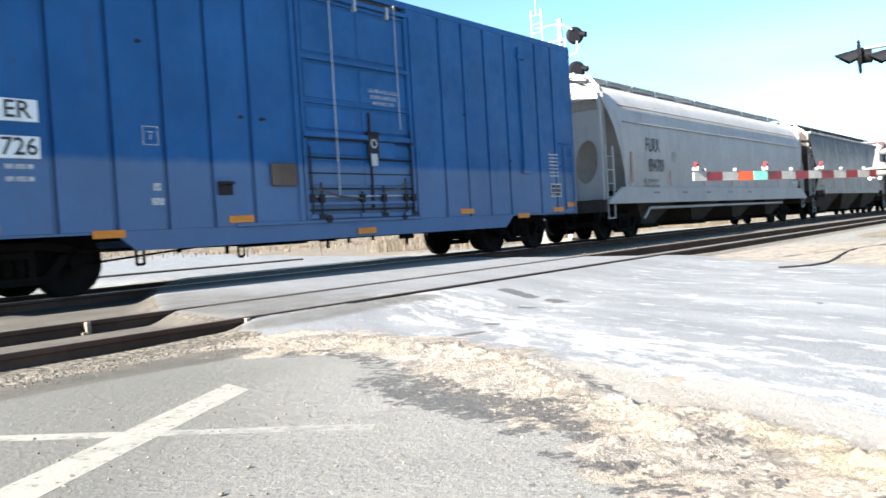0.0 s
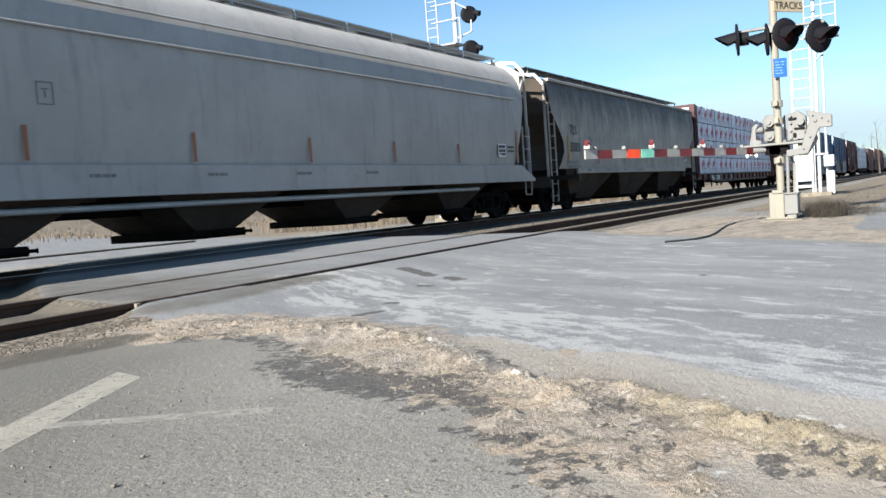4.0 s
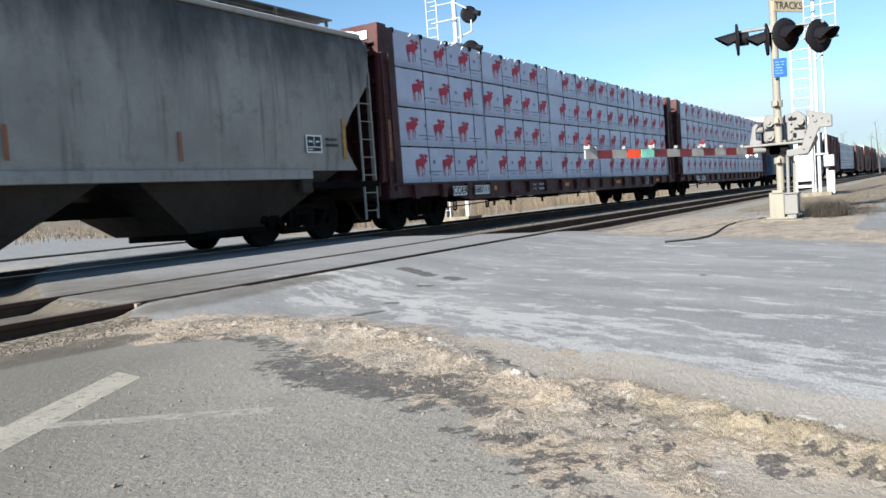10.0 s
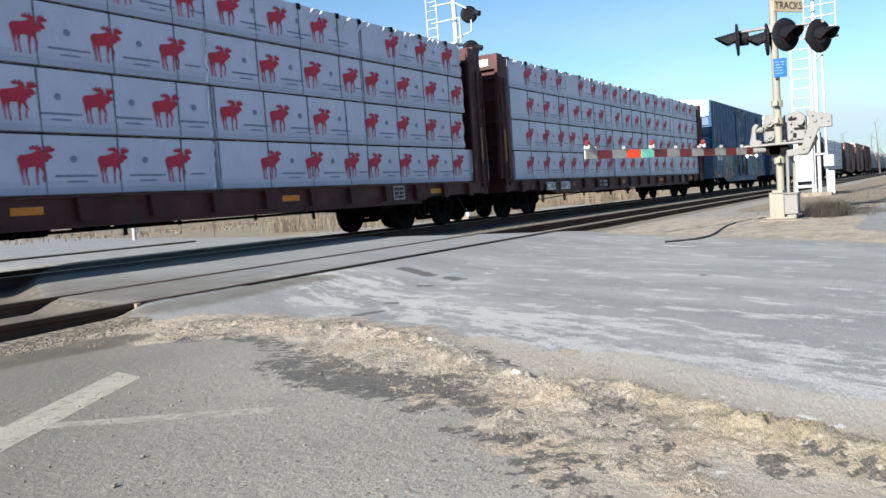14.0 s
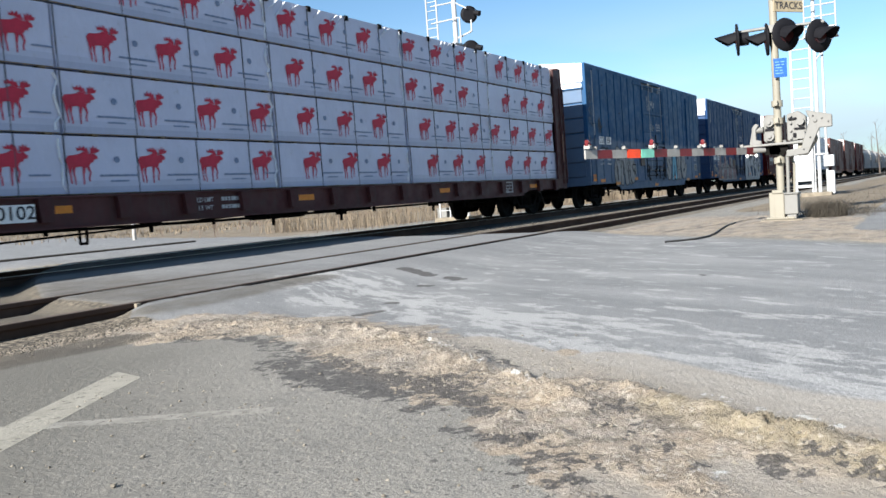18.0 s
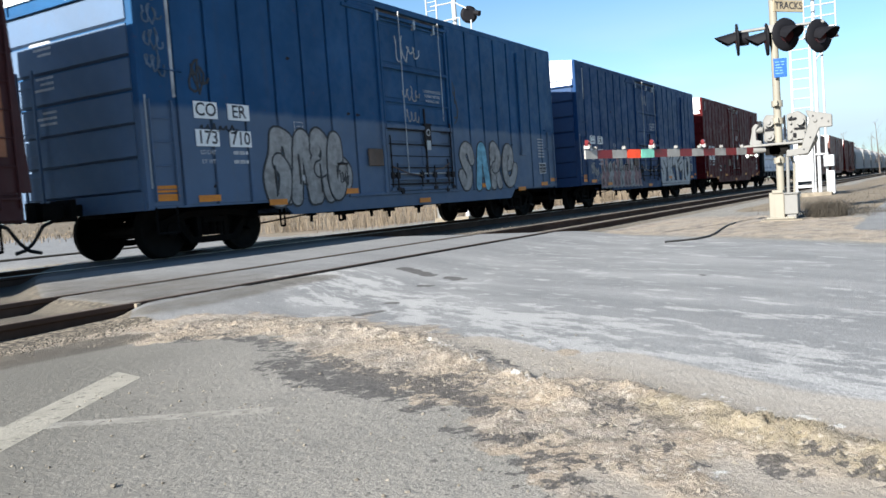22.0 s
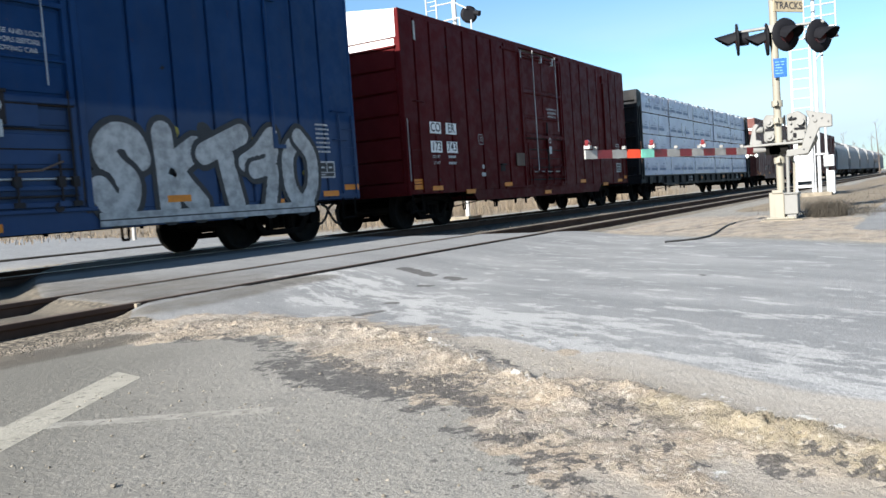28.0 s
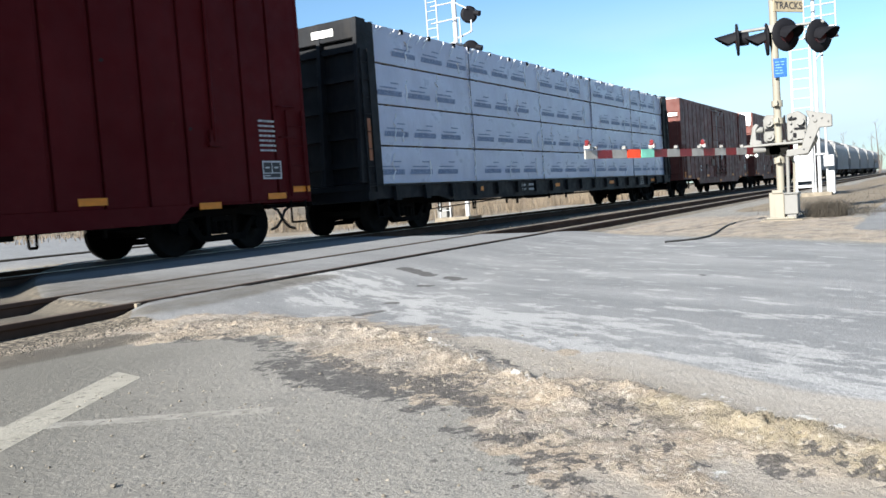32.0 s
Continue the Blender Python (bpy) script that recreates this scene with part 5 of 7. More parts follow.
def tags_f(car, half):
    bubbles(car, [("b", -5.26, 0.98, 0.16), ("a", -4.58, 0.86, 0.15), ("r", -4.02, 0.80, 0.15), ("e", -3.52, 0.66, 0.14)], 0.68, 1.50, "tag_grey", "tag_dark", 0.15, rim_w=0.032)
    bubbles(car, [("o", -3.38, 0.72, 0.17)], 0.86, 0.78, "tag_grey", "tag_dark", 0.17, rim_w=0.032)
    scribble(car, -3.12, 1.22, 0.26, 0.30, "tag_dark", y=-1.632, seed=44, turns=3, r=0.012)
    for k, (fx, fz) in enumerate(((-4.95, 0.95), (-4.3, 1.15), (-3.7, 0.98))):
        part("graffiti_line", Shape().prism([(fx, fz + 0.5), (fx + 0.03, fz + 0.5), (fx + 0.06, fz), (fx + 0.02, fz - 0.05)], "y", -1.634 - 0.001 * k, -1.62), "tag_dark", car, "black sprayed line")
    bubbles(car, [("s", 1.58, 0.98), ("a", 2.46, 0.86), ("r", 3.24, 0.80), ("e", 3.90, 1.04)], 0.77, 1.34, "tag_grey", "tag_dark", 0.15, special=1)
    scribble(car, -0.80, 4.02, 0.95, 0.50, "tag_white", y=-1.5885, seed=2, turns=4, r=0.016)
    scribble(car, -0.62, 3.05, 0.70, 0.40, "tag_grey", y=-1.5885, seed=4, turns=4)
    scribble(car, -0.5, 2.55, 0.5, 0.28, "tag_grey", y=-1.5885, seed=6, turns=3)
    for k, z in enumerate((4.1, 3.72, 3.35, 3.0)):
        scribble(car, -half + 0.16, z, 0.32, 0.34, "tag_faint", seed=8 + k, turns=3)
    scribble(car, -half + 1.02, 2.86, 0.26, 0.62, "tag_dark", seed=9, turns=3, r=0.02)
    scribble(car, 1.55, 2.95, 0.12, 1.1, "tag_dark", seed=19, turns=2, r=0.02)
    scribble(car, -half + 1.12, 2.06, 0.8, 0.12, "tag_dark", seed=29, turns=6, r=0.012)


def tags_g(car, half):
    # angular sprayed letters: pink fields, dark wedges and jagged white outlines
    rnd = random.Random(31)
    for i in range(11):
        x0 = -5.72 + 0.40 * i
        h = 1.05 + 0.28 * math.sin(i * 1.9)
        out = [(x0 + rnd.uniform(-0.06, 0.06), 0.66), (x0 - 0.10, 1.02), (x0 + 0.04, 1.12), (x0 - 0.06, 0.62 + h), (x0 + 0.20, 0.72 + h), (x0 + 0.30, 1.25), (x0 + 0.48, 1.18), (x0 + 0.38, 0.86), (x0 + 0.50, 0.64), (x0 + 0.24, 0.70)]
        y = -1.604 - 0.004 * i
        base = part("graffiti_shape", Shape().prism(out, "y", y - 0.001, -1.598), ("tag_pink", "tag_pink", "tag_grey")[i % 3], car, "pink sprayed field with a white outline")
        line = Shape()
        ribbon(line, out + out[:1], 0.020, y - 0.0012, 0.0006)
        part("graffiti_line", line, "tag_grey", base)
        part("graffiti_gap", Shape().prism([(x0 + 0.08, 0.74), (x0 + 0.20, 0.78), (x0 + 0.12, 1.05)], "y", y - 0.003, y), "tag_dark", base)
        part("graffiti_gap", Shape().prism([(x0 + 0.06, 1.22), (x0 + 0.22, 1.30), (x0 + 0.12, 1.52)], "y", y - 0.003, y), "tag_dark", base)
    for k, (hx, hz, r_) in enumerate(((1.70, 1.55, 0.30), (2.9, 1.95, 0.26), (3.75, 1.86, 0.28), (4.65, 1.80, 0.26), (5.15, 1.30, 0.24), (6.25, 1.30, 0.20), (1.55, 0.95, 0.22))):
        part("graffiti_halo", Shape().prism([(hx + (0.9 + 0.25 * math.sin(3 * a_ + k)) * r_ * math.cos(a_), hz + (0.9 + 0.2 * math.cos(2 * a_ + k)) * r_ * math.sin(a_)) for a_ in [q * math.pi / 9 for q in range(18)]], "y", -1.6018 - 0.0002 * k, -1.598), "tag_yellow" if k % 2 else "tag_dark", car, "sprayed cloud behind the letters")
    bubbles(car, [("s", 1.40, 1.30), ("k", 2.50, 1.26), ("t", 3.44, 1.26, 0.19), ("z", 4.36, 1.10, 0.16), ("o", 5.36, 1.14, 0.165)], 0.58, 1.58, "tag_white", "tag_dark", 0.205, rim_w=0.085)
    part("graffiti_bar", Shape().box(1.62, 6.25, -1.6415, -1.636, 0.585, 0.78), "tag_white", car, "white sprayed bar")
    part("graffiti_bar", Shape().box(1.62, 6.25, -1.6425, -1.636, 0.665, 0.685), "tag_dark", car, "black sprayed line")
    for k, cx_ in enumerate((-5.95, -5.6)):
        scribble(car, cx_ - 0.6, 1.25 - 0.12 * k, 0.4, 0.5, "tag_grey", seed=70 + k, turns=3)
    scribble(car, -0.6, 4.1, 0.6, 0.4, "tag_grey", y=-1.5885, seed=12, turns=3)
    scribble(car, -half + 1.0, 1.35, 0.35, 0.4, "tag_grey", seed=14, turns=3)


def hopper(s0, s1, label, paint, low, bays, prof, inset, bite=None, marks=None, rails="flat", spin=True, group="covered hoppers", soot=None, number_x=2.0, fine=True):
    """Covered hopper: side sheets that curve into the roof, sloped ends, discharge bays, end frames, roof walk."""
    half = (s1 - s0) / 2
    car = thing("covered_hopper", label, "freight car", group=group)
    zt, zb = prof[-1][1], prof[0][1]
    full = [(-y, z) for y, z in prof] + [(y, z) for y, z in reversed(prof[:-1])]
    body = Shape()
    n = len(full)
    bite = bite or [(zb, inset), (zt - 0.35, 0.0), (zt, 0.0)]      # how far the side sheets stand back, by height
    edge = [half - 0.2 - float(np.interp(z, [p for p, q in bite], [q for p, q in bite])) for y, z in full]
    v = [(-edge[i], y, z) for i, (y, z) in enumerate(full)] + [(edge[i], y, z) for i, (y, z) in enumerate(full)]
    body.faces(v, [(i, i + 1, i + 1 + n, i + n) for i in range(n - 1)], True)
    part("body_shell", body, paint, car)
    for o in (0, n):
        caps = Shape()
        for i in range(n // 2):
            j = n - 1 - i
            if i + 1 <= j - 1:
                sgn = -1 if o == 0 else 1
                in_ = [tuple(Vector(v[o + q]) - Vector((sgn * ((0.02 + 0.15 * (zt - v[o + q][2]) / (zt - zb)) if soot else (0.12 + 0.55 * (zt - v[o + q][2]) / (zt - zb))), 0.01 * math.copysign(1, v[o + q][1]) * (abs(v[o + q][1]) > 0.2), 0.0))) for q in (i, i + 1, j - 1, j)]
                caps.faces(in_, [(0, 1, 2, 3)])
        # on the sooty car the deep shade is put into the sheet's colour
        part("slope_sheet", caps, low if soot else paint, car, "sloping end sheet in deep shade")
    # side sill
    for s in (-1, 1):
        if soot:
            part("side_sill", Shape().box(-half + 2.3, half - 2.3, s * 1.53 - 0.05, s * 1.53 + 0.05, zb - 0.16, zb + 0.02), paint, car, "pale flange along the bottom of the side", bevel=0.012)
            for e in (-1, 1):
                part("end_beam", Shape().box(min(e * (half - 0.1), e * (half - 2.3)), max(e * (half - 0.1), e * (half - 2.3)), s * 1.5 - 0.04, s * 1.5 + 0.04, zb - 0.34, zb - 0.22), "iron", car)
                part("jacking_pad", Shape().box(e * (half - 2.45) - 0.14, e * (half - 2.45) + 0.14, s * 1.5 - 0.06, s * 1.5 + 0.06, zb - 0.42, zb - 0.16), low, car, bevel=0.015)
            continue
        part("side_sill", Shape().prism([(-half + 0.1, zb - 0.28), (-half + 0.95, zb + 0.10), (half - 0.95, zb + 0.10), (half - 0.1, zb - 0.28), (half - 0.1, zb - 0.36), (-half + 0.1, zb - 0.36)], "y", s * 1.56 - 0.04, s * 1.56 + 0.04), paint, car, bevel=0.01)
        if rails == "pipe":
            part("side_pipe", Shape().cyl((-half + 3.2, s * 1.35, zb - 0.5), (half - 3.2, s * 1.35, zb - 0.5), 0.05, 8).tube([(-half + 3.2, s * 1.35, zb - 0.5), (-half + 2.9, s * 1.3, 0.55)], 0.05), "galv", car)
    if rails == "pipe":
        for z, yy in ((3.30, 1.545), (3.78, 1.40)):
            part("side_bead", Shape().cyl((-half + 1.2, -yy - 0.03, z), (half - 1.2, -yy - 0.03, z), 0.02, 6), paint, car)
    else:
        part("roof_flange", Shape().box(-half + 0.35, half - 0.35, -prof[-3][0] - 0.10, -prof[-3][0] + 0.06, prof[-3][1] - 0.05, prof[-3][1] + 0.05), "grey", car, "pale roof edge", bevel=0.02)
    # discharge bays
    run = (edge[0] * 2 - 1.0)
    for b in range(bays):
        cx = -run / 2 + run * (b + 0.5) / bays
        w = run / bays * 0.5
        top, bot = zb + 0.05, (0.36 if soot else 0.38)
        if soot:
            w = run / bays * 0.5 - 0.02
        q = 0.95 if soot else 0.42
        vv = [(cx - w, -1.5, top), (cx + w, -1.5, top), (cx + w, 1.5, top), (cx - w, 1.5, top), (cx - q, -0.95, bot), (cx + q, -0.95, bot), (cx + q, 0.95, bot), (cx - q, 0.95, bot)]
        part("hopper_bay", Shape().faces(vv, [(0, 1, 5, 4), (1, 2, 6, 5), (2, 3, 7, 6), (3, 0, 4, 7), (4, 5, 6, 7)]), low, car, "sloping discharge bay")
        part("outlet_gate", Shape().box(cx - 0.62, cx + 0.62, -1.05, 1.05, bot - 0.12, bot + 0.02).cyl((cx - 0.7, -1.1, bot - 0.05), (cx + 0.7, -1.1, bot - 0.05), 0.03, 6), "iron", car, "outlet gate", bevel=0.01)
    # end frames and platforms
    for e in (-1, 1):
        x = e * (half - 0.12)
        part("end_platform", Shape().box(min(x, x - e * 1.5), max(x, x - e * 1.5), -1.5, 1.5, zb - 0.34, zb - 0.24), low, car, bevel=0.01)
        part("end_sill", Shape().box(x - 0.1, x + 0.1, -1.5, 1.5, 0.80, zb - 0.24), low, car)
        for s in (-1, 1):
            part("corner_ladder", ladder(8 if soot else 4, 0.37, 0.42, 0.018), paint, car, at=(x - e * 0.28, s * 1.50, zb - (0.92 if soot else 0.25)))
            part("corner_post", Shape().box(x - 0.035, x + 0.035, s * 1.42 - 0.035, s * 1.42 + 0.035, zb - 0.3, zt - 0.35), paint, car, bevel=0.01)
            part("step", stirrup_of("iron" if soot else paint), paint, car, at=(x - e * 0.28, s * 1.50, 0.62))
            # plate with a big oval opening in the end bulkhead
        ov = Shape()
        ring = [(math.cos(2 * math.pi * i / 20), math.sin(2 * math.pi * i / 20)) for i in range(20)]
        xx = e * (half - 0.62)
        inner = [(0.70 + 0.34 * c + 0.06 * s_, 2.22 + 0.60 * s_) for c, s_ in ring]
        outer = [(0.70 + 0.62 * max(-1, min(1, 1.5 * c)), 2.40 + 1.25 * max(-1, min(1, 1.5 * s_))) for c, s_ in ring]
        for s in (-1, 1):
            va = [(xx, s * p, q) for p, q in inner] + [(xx, s * p, q) for p, q in outer]
            ov.faces(va, [(i, (i + 1) % 20, (i + 1) % 20 + 20, i + 20) for i in range(20)])
        if not soot:
            part("end_bulkhead", ov, paint, car, "end plate with oval openings")
        if not soot:
            part("cross_ladder", ladder(8, 0.37, 0.44, 0.016), paint, car, at=(x, -0.15, zb - 0.2)).rotation_euler = (0, 0, math.pi / 2)
        # arched top of the end frame, number board
        part("end_arch", Shape().tube([(x, -1.42, zt - 0.4), (x, -1.15, zt - 0.08), (x, -0.5, zt + 0.02), (x, 0.5, zt + 0.02), (x, 1.15, zt - 0.08), (x, 1.42, zt - 0.4)], 0.045, 8), "white" if fine else paint, car)
        part("end_board", Shape().prism([(-1.40, zt - 1.05), (-1.28, zt - 1.05), (-1.20, zt - 0.66), (1.20, zt - 0.66), (1.28, zt - 1.05), (1.40, zt - 1.05), (1.40, zt - 0.4), (0.8, zt - 0.02), (-0.8, zt - 0.02), (-1.40, zt - 0.4)], "x", x - e * 0.28, x - e * 0.24), "white" if soot else paint, car, "pale board above the end platform")
        if marks and e < 0:
            for k, word in enumerate(marks[:2]):
                text_part(car, word, 0.17, x + 0.232, -0.75, zt - 0.24 - 0.24 * k, "letter", 0.9).rotation_euler = (0, 0, -math.pi / 2)
        part("end_board_brace", Shape().tube([(x, -1.4, zt - 0.5), (x - e * 0.6, -1.45, zt - 1.2), (x - e * 0.95, -1.5, zt - 1.7)], 0.03, 6), paint, car)
    # roof walk with its brackets, hatches
    lift = 0.22 if soot else 0.10
    walk_y = prof[-2][0] * 0.55
    grid = Shape()
    for y0 in (-walk_y - 0.32, -walk_y + 0.0):
        grid.box(-half + 0.3, half - 0.3, y0, y0 + 0.24, zt + lift, zt + lift + 0.03)
    wm = "walkgrey" if soot else "galv"
    rw = part("roof_walk", grid, wm, car, "galvanised roof walk")
    bracket = Shape().box(-0.02, 0.02, -walk_y - 0.34, -walk_y - 0.29, zt - 0.25, zt + lift).box(-0.02, 0.02, -walk_y + 0.2, -walk_y + 0.25, zt - 0.16, zt + lift).mesh("walk_bracket", wm)
    for x in np.linspace(-half + 0.5, half - 0.5, 12):
        part("walk_bracket", bracket, wm, rw, at=(x, 0, 0))
    for x in np.linspace(-half + 1.4, half - 1.4, 9):
        part("roof_hatch", Shape().box(x - 0.7, x + 0.7, -0.28, 0.28, zt - 0.02, zt + 0.07), paint, car, bevel=0.015)
    # reflectors, marks
    wy = max(p for p, q in prof) + 0.004
    if fine:
        part("reflector", G["ref_amber" if soot else "ref_tall"], "orange", car, "tall reflector strip", (-half + 1.55, -wy - 0.012, zb + 0.66))
        part("reflector", G["ref_amber" if soot else "ref_tall"], "orange", car, "tall reflector strip", (half - 1.25, -wy - 0.012, zb + 0.62))
        for i in range(int((2 * half - 7.2) / 2.82) + 1):
            part("reflector", G["ref_short"], "orange", car, "narrow orange reflector", (-half + 4.26 + i * 2.82, -wy - 0.012, zb + 0.38))
            bars(car, -half + 3.0 + i * (2 * half - 5.0) / 7.0, -1.603, zb - 0.03, 0.45, 1, "letter_g", 0.1, 0.05)
        plate = frame_plate(car, half - 2.2, -wy - 0.012, zb + 0.5, 0.46, 0.34, "white")
        part("stencil_ground", Shape().box(-0.23, 0.23, 0.003, 0.005, -0.17, 0.17), "tag_dark", plate, "black panel")
        bars(car, half - 1.85, -wy - 0.008, zb + 0.62, 0.40, 2, "letter", 0.11, 0.05)
    if marks:
        text_part(car, marks[0], 0.33 if soot else 0.42, -half + number_x, -wy - 0.008, marks[2], "letter", 0.70, bold=0.004)
        text_part(car, marks[1], 0.31 if soot else 0.40, -half + number_x + (0.10 if soot else 0.22), -wy - 0.008, marks[2] - (0.56 if soot else 0.60), "letter", 0.82 if soot else 0.68, bold=0.012 if soot else 0.004)
        bars(car, -half + number_x - 0.6, -wy - 0.006, marks[2] - 0.98, 1.0, 2, "letter_g", 0.17, 0.08)
        frame_plate(car, -half + number_x + 1.55, -wy - 0.006, marks[2] - 0.28, 0.24, 0.30, "letter_g", True)
    s = Shape().box(-half + 0.3, half - 0.3, -0.3, 0.3, 0.72, 0.98)
    part("centre_sill", s, "iron", car)
    trucks(car, (-half + 2.1, half - 2.1), spin)
    ends_gear(car, half - 0.05)
    return move_with_train(car, (s0 + s1) / 2)


def moose():
    """The printed red mark: an antlered animal in plain flat shapes, 0.5 m high."""
    s = Shape()
    body = [(-0.19, 0.05), (-0.205, 0.12), (-0.17, 0.175), (-0.08, 0.185), (-0.01, 0.20), (0.05, 0.235), (0.10, 0.215), (0.15, 0.20), (0.20, 0.215), (0.255, 0.165), (0.25, 0.13), (0.20, 0.12), (0.185, 0.075), (0.155, 0.085), (0.12, 0.02), (0.07, 0.005), (0.0, 0.02), (-0.09, 0.005), (-0.15, 0.01)]
    s.prism(body, "y", -0.002, 0.0)
    for pts in ([(-0.19, 0.06), (-0.12, 0.02), (-0.145, -0.07), (-0.135, -0.13), (-0.125, -0.23), (-0.155, -0.23), (-0.165, -0.13), (-0.18, -0.07)], [(-0.12, 0.03), (-0.075, 0.02), (-0.095, -0.09), (-0.075, -0.14), (-0.07, -0.24), (-0.10, -0.24), (-0.105, -0.14), (-0.125, -0.08)],
                [(0.02, 0.03), (0.07, 0.02), (0.05, -0.1), (0.04, -0.24), (0.01, -0.24), (0.018, -0.1)], [(0.07, 0.03), (0.12, 0.03), (0.165, -0.07), (0.125, -0.14), (0.13, -0.2), (0.10, -0.2), (0.095, -0.14), (0.13, -0.07)]):
        mid = sum(p[0] for p in pts) / len(pts)
        s.prism([(mid + (p - mid) * (0.6 if q < 0.0 else 1.0), q) for p, q in pts], "y", -0.002, 0.0)
    for pts in ([(0.10, 0.215), (0.03, 0.255), (-0.03, 0.25), (-0.045, 0.30), (-0.01, 0.275), (0.01, 0.325), (0.035, 0.28), (0.07, 0.33), (0.085, 0.275), (0.115, 0.30), (0.12, 0.25), (0.145, 0.215)],
                [(0.15, 0.21), (0.16, 0.26), (0.155, 0.31), (0.18, 0.275), (0.205, 0.33), (0.22, 0.275), (0.25, 0.32), (0.255, 0.27), (0.295, 0.28), (0.28, 0.235), (0.21, 0.215)]):
        s.prism(pts, "y", -0.002, 0.0)
    s.v = [(x * 1.10, y, z * 0.96 + 0.01) for x, y, z in s.v]
    return s.mesh("printed_mark", "logo")


G["moose"] = moose()
G["badge"] = Shape().cyl((0, 0, 0), (0, -0.002, 0), 0.05, 12).mesh("printed_badge", "letter_b")


def printed_line(w, h):
    """Unreadable small print: one strip with a notched upper edge."""
    pts, a, k = [(-w / 2, -h / 2), (w / 2, -h / 2)], w / 2, 0
    while a > -w / 2 + 0.02:
        b = max(-w / 2, a - 0.05 - 0.04 * ((k * 7) % 3))
        pts += [(a, h / 2), (b + 0.014, h / 2), (b + 0.014, -h * 0.15), (b, -h * 0.15)]
        a, k = b, k + 1
    return Shape().prism(pts, "y", -0.002, 0.0).mesh("printed_line", "letter_b")


G["line_long"], G["line_short"] = printed_line(0.66, 0.030), printed_line(0.32, 0.026)
G["word_box"] = printed_line(0.96, 0.115)


def lumber_load(s0, s1, wrap, label, kind, breaks, first):
    """Wrapped packages, four tiers high; dark bands run down each stack, the print starts anew on every package."""
    mid = (s0 + s1) / 2
    load = thing("lumber_load", label, "lumber", group="lumber loads")
    rnd = random.Random(int(s0 * 10) + 7)
    z = 1.05
    W, pitch = 1.42, 1.2
    for tier, h in enumerate((0.83, 0.878, 0.878, 0.83)):
        for i in range(len(breaks) - 1):
            slack = rnd.uniform(-0.05, 0.05)
            a, b = breaks[i] - mid + 0.012 + (slack if i else 0.0), breaks[i + 1] - mid - 0.012
            if i == len(breaks) - 2:
                b += (0.35, -0.05, 0.05, -0.02)[tier]
            dy = rnd.uniform(-0.02, 0.02)
            top = Shape()
            nx_, nz_ = 14, 4
            # slack wrap: the face bulges a little between its edges
            grid_v, grid_f = [], []
            for q in range(nz_ + 1):
                for p in range(nx_ + 1):
                    u, w_ = p / nx_, q / nz_
                    sag = 0.010 * rnd.random() * (4 * u * (1 - u)) * (4 * w_ * (1 - w_))
                    grid_v.append((a + (b - a) * u, -W + dy - sag, z + 0.012 + (h - 0.018) * w_))
            for q in range(nz_):
                for p in range(nx_):
                    k = q * (nx_ + 1) + p
                    grid_f.append((k, k + 1, k + nx_ + 2, k + nx_ + 1))
            top.faces(grid_v, grid_f, True)
            top.box(a, b, -W + dy + 0.001, W + dy, z + 0.012, z + h - 0.006)
            bun = part("lumber_package", top, wrap, load)
            yy = -W + dy - 0.0135
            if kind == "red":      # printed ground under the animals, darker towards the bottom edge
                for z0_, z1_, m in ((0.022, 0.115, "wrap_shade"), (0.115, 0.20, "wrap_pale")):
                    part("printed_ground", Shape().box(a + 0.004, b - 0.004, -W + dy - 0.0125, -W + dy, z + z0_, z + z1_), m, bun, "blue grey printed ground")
            for k in range(int((b - a) / 1.2) + 1):
                part("dunnage", Shape().box(-0.05, 0.05, -W - 0.01, W - 0.1, z - 0.010, z + 0.013), "lumber", bun, "pale wooden spacer", (min(a + 0.5 + k * 1.2, b - 0.1), 0, 0))
            part("package_edge", Shape().box(a + 0.01, b - 0.01, -W + dy - 0.010, -W + dy + 0.01, z + 0.010, z + 0.022), "lumber", bun, "raw lumber edge under the wrap")
            for k in range(4):
                x = (a + 0.03, a + 1.22, a + 2.40, a + 3.58)[k]
                if x < b - 0.02 and (kind == "red" or k == 0):
                    part("strap", Shape().box(-0.0065, 0.0065, -W + dy - 0.016, -W + dy + 0.02, z + 0.01, z + h), "band", bun, "thin dark steel band", (x, 0, 0))
            # print at one pitch, from where the wrap was cut
            start = first[tier][i] - mid if first[tier][i] is not None else a + rnd.uniform(0.3, 1.3)
            cx = start
            while cx - pitch > a + 0.3:
                cx -= pitch
            while cx < b - 0.26:
                if kind == "red":
                    part("printed_mark", G["moose"], "logo", bun, "red antlered animal mark", (cx, yy, z + 0.37))
                    if cx + 0.85 < b:
                        part("printed_badge", G["badge"], "letter_b", bun, at=(cx + 0.60, yy, z + 0.50))
                        part("printed_line", G["line_long"], "letter_b", bun, "small blue print", (cx + 0.62, yy, z + 0.27))
                        part("printed_line", G["line_short"], "letter_b", bun, "small blue print", (cx + 0.62, yy, z + 0.19))
                    else:
                        part("printed_line", G["line_short"], "letter_b", bun, "small blue print", (min(cx + 0.42, b - 0.15), yy, z + 0.28))
                else:
                    part("printed_line", G["word_box"], "letter_b", bun, "blue print", (cx, yy, z + 0.27))
                    part("printed_line", G["line_short"], "letter_b", bun, "small blue print", (cx + 0.2, yy, z + 0.50))
                    part("printed_line", G["line_long"], "letter_b", bun, "small blue print", (cx - 0.05, yy, z + 0.39))
                cx += pitch
